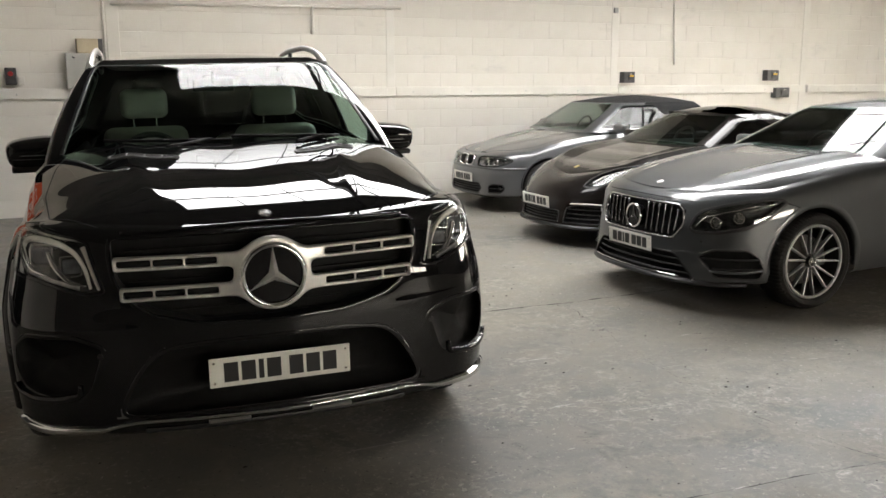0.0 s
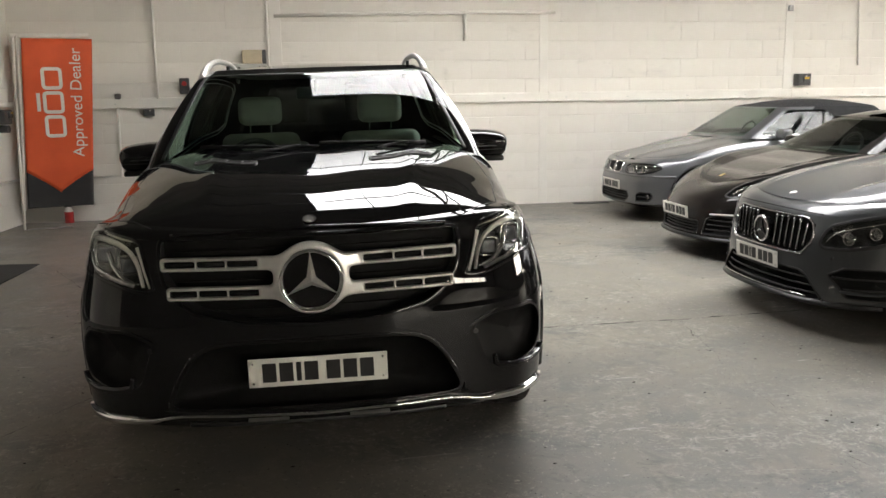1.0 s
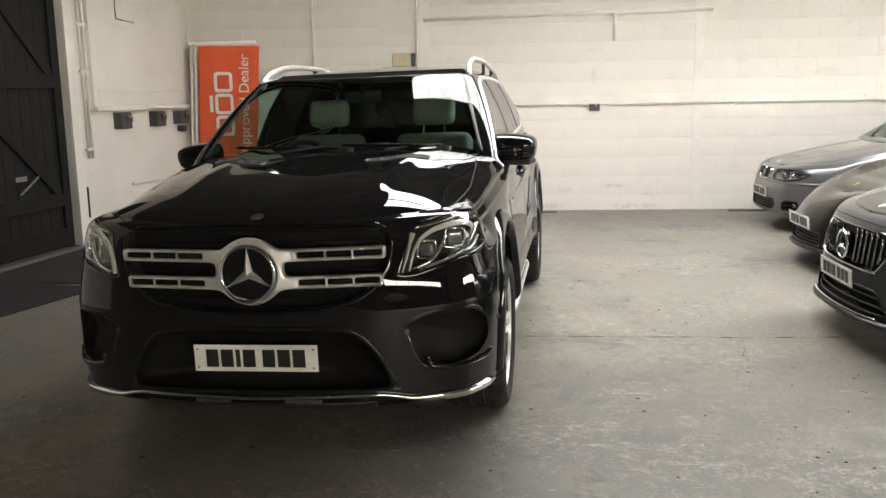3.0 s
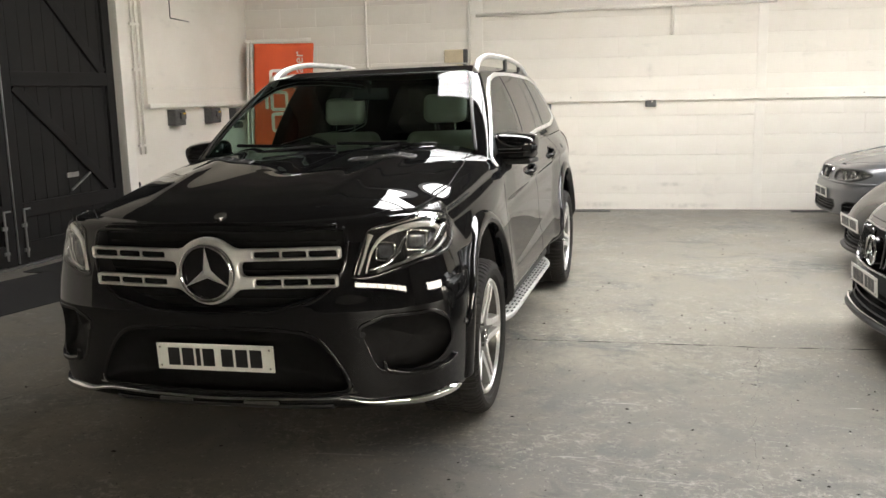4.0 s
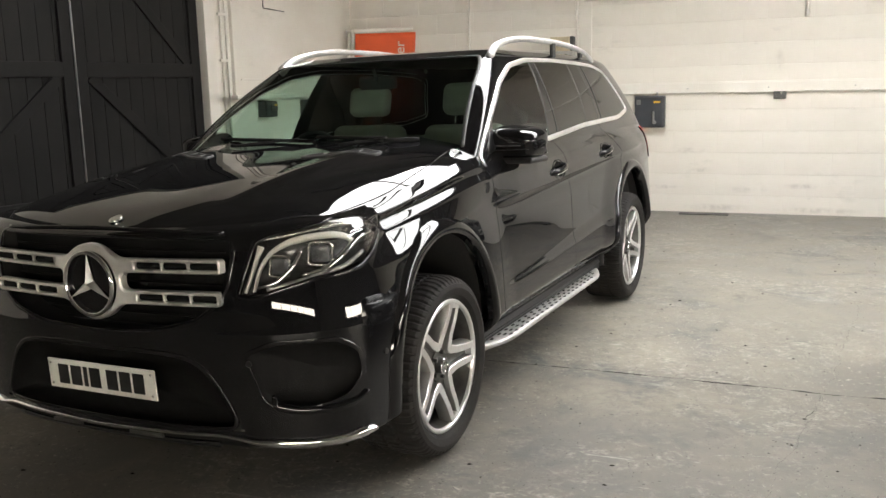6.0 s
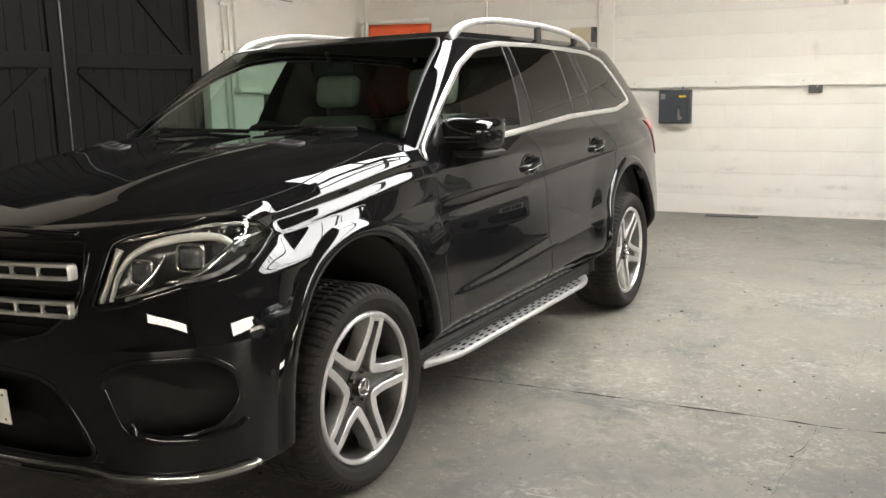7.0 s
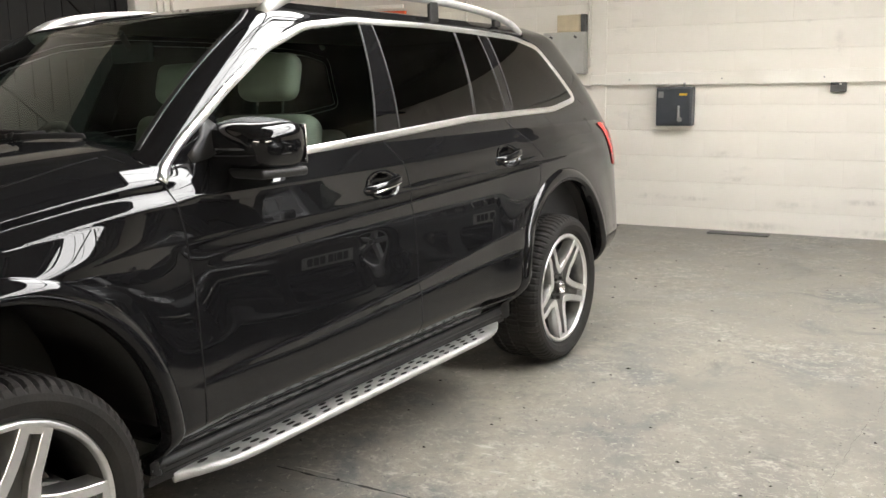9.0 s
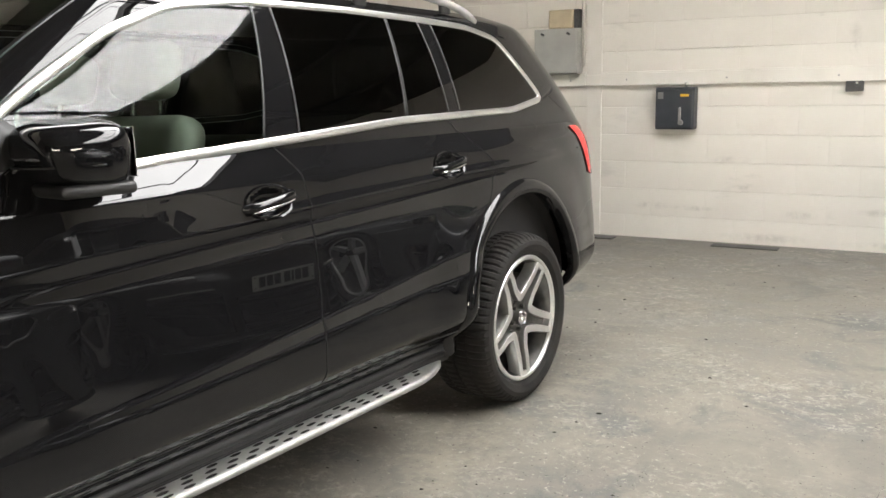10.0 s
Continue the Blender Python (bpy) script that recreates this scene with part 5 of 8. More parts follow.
    w = np.array([0.034 * min(1, (1.09 - abs(s)) / 0.1 + 0.2, 0.45 + (abs(s) - 0.6) / 0.25) if abs(s) > 0.6 else 0.0145 for s, _ in rounded(path, 200, False, 5)])
    put("bumper_skirt", ribbon("bumper_skirt", [a for a, _ in q], [b for _, b in q], w, 0.012), CHROME, car, "chrome strip along the front bumper")
    q = [body.at(s, 0.296, 0.004) for s in np.linspace(-0.5, 0.5, 40)]
    put("skid_plate", ribbon("skid_plate", [a for a, _ in q], [b for _, b in q], 0.028, 0.006), SATIN_TRIM, car)
    for x in (-0.2, 0.2):
        part("skid_tab", box_bm((0.16, 0.02, 0.014), (x, 0.022, 0.310), 0.004), RIM_DARK, car)
    for s, z in ((0.62, 0.60), (-0.62, 0.60), (1.12, 0.58), (-1.12, 0.58)):
        c, nn = body.at(s, z, 0.0)
        part("parking_sensor", cyl_bm(0.011, Vector(c), Vector(c) + Vector(nn) * 0.004, 16), SATIN_TRIM, car)
    number_plate(car, (0.006, 0.012, 0.503), 0.545, 0.117, BARS, 2)
    # louvred vents on the bonnet: a matt insert with four slots in a rounded frame
    for k in (-1, 1):
        along = lambda q, off: (k * (0.275 + 0.315 * q), 1.035 + 0.125 * q + off)
        rim = rounded([along(0.02, -0.038), along(0.5, -0.040), along(0.98, -0.034), along(1.0, 0.0), along(0.98, 0.034), along(0.5, 0.040), along(0.02, 0.038), along(0.0, 0.0)], 80, True, 2)
        pts, nn = cast.line(rim, "top")
        v = put("bonnet_vent", ribbon("bonnet_vent", pts, nn, 0.013, 0.006, True), VENT_GREY, car, "slotted matt black vent on the bonnet")
        rows = []
        for off in (-0.034, -0.012, 0.012, 0.034):
            p, m = cast.line([along(q, off) for q in np.linspace(0.02, 0.98, 18)], "top")
            rows.append(p + m * 0.002)
        g = np.array(rows)
        put("vent_floor", sheet("vent_floor", g if k > 0 else g[:, ::-1]), MESH, v)
        for q in (0.25, 0.5, 0.75):
            p, m = cast.line([along(q + 0.02, -0.034), along(q, 0.0), along(q - 0.02, 0.034)], "top")
            put("vent_rib", ribbon("vent_rib", p, m, 0.011, 0.006), VENT_GREY, v)


def suv_rear(car, body, cast):
    for k in (-1, 1):
        smax = body.s[-1]
        s0 = np.interp(4.70, body.p[50, 380:, 1], body.s[380:])
        lo = [(k * (s0 + 0.10), 0.955), (k * (s0 + 0.25), 0.93), (k * (smax - 0.5), 0.93)]
        hi = [(k * s0, 1.195), (k * (s0 + 0.2), 1.19), (k * (smax - 0.5), 1.16)]
        g = patch(body, lo, hi, 24, 8, 0.006)
        put("tail_lamp", sheet("tail_lamp", g if k > 0 else g[:, ::-1]), GLASS_RED, car, "red tail lamp")
    part("rear_spoiler", box_bm((0.96, 0.16, 0.025), (0, 4.72, 1.70), 0.010, 3), PAINT_BLACK, car, smooth=True)
    part("rear_diffuser", box_bm((1.3, 0.12, 0.16), (0, 4.98, 0.42), 0.03), TRIM, car)


HEADING, LEAN = -4.5, -1.2
the_suv = suv(pose(1.1974, 3.2191, 0, 0, 0, HEADING))
# the body leans a little on its springs; the wheels stand upright
hang = Matrix.Translation((0, 0, 0.30)) @ Matrix.Rotation(radians(LEAN), 4, "Y") @ Matrix.Translation((0, 0, -0.30))
for piece in the_suv.children:
    if not piece.name.startswith("wheel") or piece.name.startswith("wheel_arch"):
        piece.matrix_basis = hang @ piece.matrix_basis
# ---- the other parked cars ----
def parked_car(m, label, spec):
    """A low car from a table of its lines; returns the car and its skins for the details."""
    car = thing("car", label, "car", m)
    g = lambda k: spec[k]
    L, R, HZ, paint = g("length"), g("arch"), g("hub_z"), g("paint")
    body = body_skin(g("plan"), g("levels"), 420, 60, L, None, g("cowl"))
    hood = hood_skin(body, g("cowl") + 0.15, g("hood"), 100, 70, g("bulge"), g("power"))
    front, width, rear = g("front"), g("width"), g("rear")
    zb, zt = g("belt"), g("top")
    zs = list(np.linspace(zb, zt, 7))
    cabin = cabin_skin(zs, front, width, rear, 420, 44, g("nose"))
    roof = roof_skin(cabin, g("crown"), 30, 2.2)
    # deck behind the cabin
    top = body.p[-1]
    cast = Caster(body, hood, cabin, roof)
    bx, by, bz = (body.mid[..., k] for k in range(3))
    smid = np.broadcast_to(((body.s[:-1] + body.s[1:]) / 2)[None], bx.shape)
    for cy in g("hubs"):
        body.free &= ~(((by - cy) ** 2 + (bz - HZ) ** 2 < R * R) & (np.abs(bx) > 0.5))
        body.free &= ~((np.abs(by - cy) < R - 0.02) & (bz < HZ) & (np.abs(bx) > 0.5))
    for poly in g("holes"):
        body.free &= ~((inside(smid, bz, poly) | inside(-smid, bz, poly)) & (by < 1.0))
    sidey = np.abs(bx) > 0.62
    body.take("front_bumper", (by < 0.45) & (bz < g("bumper_z")), paint, car)
    for k in (-1, 1):
        here = (np.sign(bx) == k) & sidey
        body.take("front_wing", here & (by < g("cowl") + 0.1), paint, car)
        body.take("door", here & (by < g("hubs")[1] - R + 0.1), paint, car)
        body.take("rear_wing", here & (by < L - 0.35), paint, car)
    body.take("rear_panel", by > L / 2, paint, car)
    body.take("front_panel", np.ones(bx.shape, bool), paint, car)
    hood.take("bonnet", np.ones(hood.mid.shape[:2], bool), paint, car)
    half = top[len(top) // 2:]
    ys = np.linspace(rear(zb) - 0.5, half[:, 1].max() - 0.001, 16)
    keep = half[:, 1] > L / 2
    xw = [np.max(np.where(keep & (half[:, 1] >= y), half[:, 0], 0)) for y in ys]
    zz = np.interp(ys, np.sort(half[:, 1]), half[np.argsort(half[:, 1]), 2])
    deck = np.array([[(x * q, y, z + 0.02 * (1 - q * q)) for q in np.linspace(-1, 1, 14)] for x, y, z in zip(xw, ys, zz)])
    put("boot_lid", sheet("boot_lid", deck), paint, car)
    part("underbody", box_bm((1.15, L - 0.5, 0.10), (0, L / 2, HZ - 0.08), 0.02), WELL, car)
    for cy in g("hubs"):
        for k in (-1, 1):
            ang = np.linspace(0.0, math.pi, 30)
            lin = np.array([[(k * x, cy + (R + 0.012) * np.cos(a), HZ + (R + 0.012) * np.sin(a)) for a in ang] for x in (0.42, 0.6, g("half") - 0.035)])
            put("wheel_arch_liner", sheet("wheel_arch_liner", lin, 0.004), WELL, car)
            part("arch_wall", box_bm((0.02, 2 * R, R + 0.2), (k * 0.42, cy, HZ + R / 2 - 0.05)), WELL, car)
            lip = np.linspace(radians(-8), radians(188), 60)
            rows = []
            for rr, out in ((R - 0.012, -0.03), (R - 0.010, 0.003), (R + 0.010, 0.008), (R + 0.03, 0.003)):
                row = []
                for a in lip:
                    y, z = cy + rr * np.cos(a), HZ + rr * np.sin(a)
                    s0 = np.interp(y, body.p[20, 210:, 1], body.s[210:]) * k
                    q, nn = body.at(s0, z, 0)
                    row.append((q[0] + k * out, y, z))
                rows.append(row)
            put("wheel_arch_lip", sheet("wheel_arch_lip", np.array(rows) if k > 0 else np.array(rows)[:, ::-1]), paint, car)
            wheel(car, (k * (g("half") - 0.02), cy, HZ), k, HZ, g("rim"), 0.235, g("style"), 8, *((DARK_RIM_FACE, RIM_BLACK) if g("style") == "fine" else (RIM_FACE, RIM_DARK)))
    # glass
    cx, cy_, cz = (cabin.mid[..., k] for k in range(3))
    wz, fz, rz = np.vectorize(width)(cz), np.vectorize(front)(cz), np.vectorize(rear)(cz)
    panes = [("windscreen", (np.abs(cx) < 0.82 * wz) & (cy_ < fz + 0.15) & (cz > zb + 0.03) & (cz < zt - 0.02), GLASS_CLEAR)]
    panes.append(("rear_window", (np.abs(cx) < 0.7 * wz) & (cy_ > rz - 0.15) & (cz > zb + 0.08) & (cz < zt - 0.05), GLASS_DARK))
    for k in (-1, 1):
        panes.append(("door_window", (np.sign(cx) == k) & (np.abs(cx) > 0.55 * wz) & (cy_ > fz + g("nose") + 0.06) & (cy_ < rz - g("quarter")) & (cz > zb + 0.05) & (cz < zt - 0.045), g("side_glass")))
    for name, mask, gl in panes:
        put(name, cabin.faces_mesh(name, grow(mask, 1), 0.002), gl, car)
        cabin.free &= ~mask
    cabin.take("screen_pillar", cy_ < fz + 0.5, g("pillar"), car)
    cabin.take("roof_side", np.ones(cx.shape, bool), g("roof_mat"), car)
    roof.take("roof", np.ones(roof.mid.shape[:2], bool), g("roof_mat"), car)
    for k in (-1, 1):
        yb = g("cowl") + 0.28
        y2 = rear(zb + 0.05) - g("quarter") + 0.05
        strip("waist_trim", cast, [(yb, zb + 0.035), (y2, zb + 0.035)], "side", 0.016, 0.006, g("trim"), car, k, n=30, soft=0)
        dy = g("cowl") + 0.12
        strip("shut_line", cast, [(dy, zb - 0.03), (dy + 0.03, 0.55), (dy + 0.01, 0.3)], "side", 0.006, 0.0008, MESH, car, k, n=30)
        strip("bonnet_seam", cast, [(k * a, b) for a, b in g("seam")], "top", 0.006, 0.0008, MESH, car, n=50)
        mz = zb + 0.055
        mr = part("door_mirror", box_bm((0.20, 0.13, 0.12), (0, 0, 0), 0.04, 4), g("mirror_mat"), car, "rounded door mirror", True, Matrix.Translation((k * (g("half") + 0.06), g("cowl") + 0.45, mz)))
        part("mirror_arm", box_bm((0.14, 0.06, 0.03), (-k * 0.12, 0.0, -0.05), 0.01), TRIM, mr)
        part("mirror_glass", box_bm((0.16, 0.004, 0.09), (0, 0.066, 0), 0.001), CHROME, mr)
    # inside
    part("cabin_floor", box_bm((1.3, 2.2, 0.04), (0, g("cowl") + 1.3, 0.30)), CABIN, car)
    part("dashboard", box_bm((1.3, 0.5, 0.2), (0, g("cowl") + 0.35, zb - 0.09), 0.07, 3), CABIN, car, smooth=True)
    part("rear_bench", box_bm((1.2, 0.62, 0.72), (0, g("cowl") + 1.95, 0.66), 0.08, 3), CABIN, car, "dark rear bench", True)
    for x in (-0.36, 0.36):
        part("door_card", box_bm((0.05, 1.5, 0.55), (math.copysign(g("half") - 0.20, x), g("cowl") + 1.2, zb - 0.27), 0.02), CABIN, car)
        seat(car, x, g("cowl") + 1.05, 0.40, 0.48, 0.56, CABIN)
    w = put("steering_wheel", ring_mesh("steering_wheel", 0.17, 0.015, 40, 8), CABIN, car, "black steering wheel", Matrix.Translation((-0.36, g("cowl") + 0.72, zb + 0.0)) @ Matrix.Rotation(radians(-22), 4, "X"))
    part("steering_boss", box_bm((0.3, 0.04, 0.06), (0, 0, 0), 0.015), CABIN, w)
    return car, body, hood, cast


def intake(car, body, poly, name="air_intake", deep=0.06, slats=3, label="black air intake"):
    line = rounded(poly, 90, True, 3)
    q = [body.at(s, z) for s, z in line]
    pts, nn = np.array([a for a, _ in q]), np.array([b for _, b in q])
    rim = put(name, ribbon(name, pts, nn, 0.014, 0.003, True), SATIN_TRIM, car, label)
    mid = pts.mean(0)
    inn, ctr = mid + (pts - mid) * 0.95 + (0, deep, 0), mid + (0, deep, 0)
    rows = [np.vstack([pts, pts[:1]]), np.vstack([inn, inn[:1]]), np.vstack([ctr + (inn - ctr) * 0.5, ctr + (inn[:1] - ctr) * 0.5]), np.repeat(ctr[None], len(pts) + 1, 0)]
    put("intake_back", sheet("intake_back", np.array(rows)), MESH, rim)
    lo, hi = line[:, 1].min(), line[:, 1].max()
    for i in range(1, slats + 1):
        z = lo + (hi - lo) * i / (slats + 1)
        ok = np.abs(line[:, 1] - z) < 0.03
        a, b = line[ok, 0].min(), line[ok, 0].max()
        put("intake_slat", tube_mesh("intake_slat", [body.at(a + (b - a) * t, z, -0.02)[0] for t in np.linspace(0.03, 0.97, 14)], 0.006, 6), TRIM, rim)
    return rim


def lamp_lights(car, body, low, high, lenses, guides, bowl=LAMP_BOWL):
    for k in (-1, 1):
        u = lamp_unit(car, body, low, high, k, 0.08, bowl)
        q = [body.at(s, z) for s, z in rounded([(k * s, z) for s, z in low + high[::-1]], 110, True, 2)]
        put("lamp_seal", ribbon("lamp_seal", [a for a, _ in q], [b for _, b in q], 0.022, 0.002, True), SATIN_TRIM, u)
        for path, w in guides:
            p = rounded([(k * s, z) for s, z in path], 24, False, 2)
            q = [body.at(s, z, -0.018) for s, z in p]
            put("light_guide", ribbon("light_guide", [a for a, _ in q], [b for _, b in q], w, 0.008), LAMP_SILVER, u)
        for s, z, r in lenses:
            c, nn = body.at(k * s, z, -0.045)
            mm = Matrix.Translation(c) @ Vector((0, -1, 0)).rotation_difference(Vector((0.3 * nn[0], nn[1], 0)).normalized()).to_matrix().to_4x4()
            ln = bmesh.new()
            bmesh.ops.create_uvsphere(ln, u_segments=20, v_segments=12, radius=r * 0.75)
            p = part("lamp_lens", ln, GLASS_LAMP, u, "round lamp lens", True, mm)
            put("lens_ring", ring_mesh("lens_ring", r, 0.007, 32, 8), LAMP_SILVER, p)
            part("lens_backing", cyl_bm(r * 0.8, (0, 0.012, 0), (0, 0.03, 0), 20), LAMP_SILVER, p)


# grey saloon-nosed coupe with a slatted grille
def grey_coupe():
    grille = [(-0.40, 0.500), (-0.47, 0.60), (-0.455, 0.70), (-0.40, 0.735), (0.40, 0.735), (0.455, 0.70), (0.47, 0.60), (0.40, 0.500)]
    low = [(0.515, 0.585), (0.55, 0.560), (0.72, 0.566), (0.88, 0.600), (1.02, 0.662), (1.16, 0.765)]
    high = [(0.545, 0.665), (0.585, 0.706), (0.72, 0.750), (0.88, 0.784), (1.02, 0.800), (1.16, 0.790)]
    side_in = [(0.60, 0.395), (0.70, 0.448), (0.92, 0.452), (1.00, 0.40), (1.045, 0.31), (1.03, 0.245), (0.74, 0.262), (0.68, 0.33)]
    low_in = [(-0.62, 0.222), (-0.53, 0.30), (-0.43, 0.40), (0.43, 0.40), (0.53, 0.30), (0.62, 0.222)]
    spec = dict(
        length=4.83, arch=0.395, hub_z=0.345, half=0.93, paint=PAINT_GREY, cowl=1.52, hubs=(0.90, 3.77), rim=0.262, style="fine", power=9.0, belt=1.0, top=1.38, crown=0.075, nose=0.15, quarter=0.55, bumper_z=0.62,
        plan=[(0, 0), (0.3, 0.02), (0.52, 0.075), (0.68, 0.16), (0.80, 0.285), (0.88, 0.47), (0.915, 0.7), (0.925, 1.0), (0.925, 1.6), (0.925, 2.6), (0.93, 3.6), (0.915, 4.2), (0.82, 4.6), (0.5, 4.79), (0, 4.83)],
        levels=[(0.17, 0.19, 0.21, 0.26, 0.05, 0.10, 0.12, 0.15), (0.21, 0.23, 0.25, 0.30, -0.02, 0.02, 0.03, 0.04), (0.33, 0.35, 0.36, 0.42, 0.0, 0.0, 0.012, 0.0), (0.46, 0.48, 0.50, 0.58, 0.012, 0.0, 0.0, 0.0), (0.58, 0.60, 0.64, 0.72, 0.03, 0.0, 0.0, 0.02), (0.68, 0.71, 0.78, 0.86, 0.055, 0.008, 0.004, 0.05), (0.755, 0.785, 0.90, 0.96, 0.085, 0.03, 0.02, 0.09), (0.795, 0.835, 0.98, 1.02, 0.13, 0.075, 0.05, 0.14), (0.81, 0.855, 1.01, 1.04, 0.18, 0.12, 0.085, 0.2)],
        hood=[(0.18, 0.82), (0.3, 0.865), (0.6, 0.935), (1.0, 1.0), (1.5, 1.06), (1.7, 1.07)],
        bulge=lambda x, y, w: 0.010 * np.exp(-(((np.abs(x) - 0.36 - 0.1 * y) / 0.045) ** 2)) * np.clip((y - 0.2) / 0.4, 0, 1),
        front=lambda z: 1.50 + (z - 1.05) * 2.1, width=lambda z: min(0.845, 0.86 - 0.58 * (z - 1.0)) - 0.8 * max(0, z - 1.34), rear=lambda z: 4.30 - (z - 1.0) * 2.3,
        holes=[grille, low + high[::-1], side_in, low_in], pillar=PAINT_GREY, roof_mat=PAINT_GREY, side_glass=GLASS_DARK, trim=CHROME, mirror_mat=PAINT_GREY,
        seam=[(0.50, 0.26), (0.70, 0.50), (0.76, 0.9), (0.76, 1.4)],
    )
    car, body, hood, cast = parked_car(pose(4.36, 5.38, 0, 0, 0, -90), "grey metallic coupe with a slatted chrome grille parked nose out", spec)
    lamp_lights(car, body, low, high, [(0.68, 0.635, 0.040), (0.84, 0.675, 0.036)], [([(0.555, 0.60), (0.60, 0.665), (0.76, 0.715), (0.94, 0.757), (1.11, 0.772)], 0.009), ([(0.76, 0.585), (0.90, 0.615), (1.0, 0.67), (1.08, 0.73)], 0.008)])
    xs, zs = np.linspace(-0.5, 0.5, 20), np.linspace(0.48, 0.75, 8)
    put("grille_mesh", sheet("grille_mesh", np.array([[(x, 0.13 + 0.2 * x * x, z) for x in xs] for z in zs])), MESH, car, "black grille mesh")
    q = [body.at(s, z) for s, z in rounded(grille, 120, True, 3)]
    put("grille_surround", ribbon("grille_surround", [a for a, _ in q], [b for _, b in q], 0.014, 0.008, True), STAINED_CHROME, car, "chrome grille surround")
    for i in range(15):
        x = -0.42 + 0.06 * i
        if abs(x) > 0.07:
            z1 = 0.725 if abs(x) < 0.4 else 0.70
            z0 = 0.515 if abs(x) < 0.38 else 0.55
            put("grille_slat", tube_mesh("grille_slat", [(x * (0.96 + 0.04 * t), 0.045 + 0.2 * x * x + 0.02 * t, z0 + (z1 - z0) * t) for t in np.linspace(0, 1, 6)], 0.0052, 8, False, 2.2, (0, 1, 0)), STAINED_CHROME, car)
    e = part("emblem_disc", cyl_bm(0.082, (0, 0.07, 0), (0, 0.02, 0), 40), PAINT_BLACK, car, "round emblem on the grille", m=Matrix.Translation((0, 0.0, 0.61)))
    put("emblem_ring", ring_mesh("emblem_ring", 0.085, 0.008, 60, 10), CHROME, e, m=Matrix.Translation((0, 0.018, 0)))
    part("emblem_star", star_bm(0.08, 0.016), CHROME, e, m=Matrix.Translation((0, 0.018, 0)))
    h = cast.hit((0, 0.25, 4), (0, 0, -1))
    part("bonnet_badge", cyl_bm(0.026, (0, 0, 0), (0, 0, 0.006), 24), ALU, car, m=Matrix.Translation(h[0]) @ Matrix.Rotation(radians(20), 4, "X"))
    intake(car, body, low_in)
    for k in (1, -1):
        intake(car, body, [(k * a, b) for a, b in side_in], "side_intake", 0.06, 2)
        q = [body.at(k * s, z, 0.006) for s, z in rounded([(0.70, 0.300), (0.80, 0.298), (0.92, 0.298), (1.03, 0.315)], 24, False, 2)]
        put("intake_blade", ribbon("intake_blade", [a for a, _ in q], [b for _, b in q], 0.02, 0.012), PAINT_GREY, car)
    q = [body.at(s, 0.218, 0.012) for s in np.linspace(-0.95, 0.95, 70)]
    put("front_splitter", ribbon("front_splitter", [a for a, _ in q], [b for _, b in q], 0.03, 0.016), SATIN_TRIM, car, "black front splitter")
    q = [body.at(s, 0.243, 0.010) for s in np.linspace(-0.5, 0.5, 40)]
    put("splitter_chrome", ribbon("splitter_chrome", [a for a, _ in q], [b for _, b in q], 0.010, 0.006), CHROME, car)
    # panel joints: along the bonnet's leading edge, and from the lamp's tip back to the arch
    q = [body.at(s, 0.772 - 0.03 * abs(s) ** 2) for s in np.linspace(-0.50, 0.50, 40)]
    put("bonnet_joint", ribbon("bonnet_joint", [a for a, _ in q], [b for _, b in q], 0.007, 0.0008), MESH, car)
    for k in (-1, 1):
        q = [body.at(k * (1.16 + 0.17 * t), 0.772 - 0.055 * t) for t in np.linspace(0, 1, 12)]
        put("bumper_joint", ribbon("bumper_joint", [a for a, _ in q], [b for _, b in q], 0.006, 0.0008), MESH, car)
    number_plate(car, (0, -0.012, 0.435), 0.53, 0.112, BARS, 4)
    for k in (-1, 1):
        for s in (0.62, 1.12):
            c, nn = body.at(k * s, 0.50)
            part("parking_sensor", cyl_bm(0.010, Vector(c), Vector(c) + Vector(nn) * 0.004, 12), SATIN_TRIM, car)
    return car


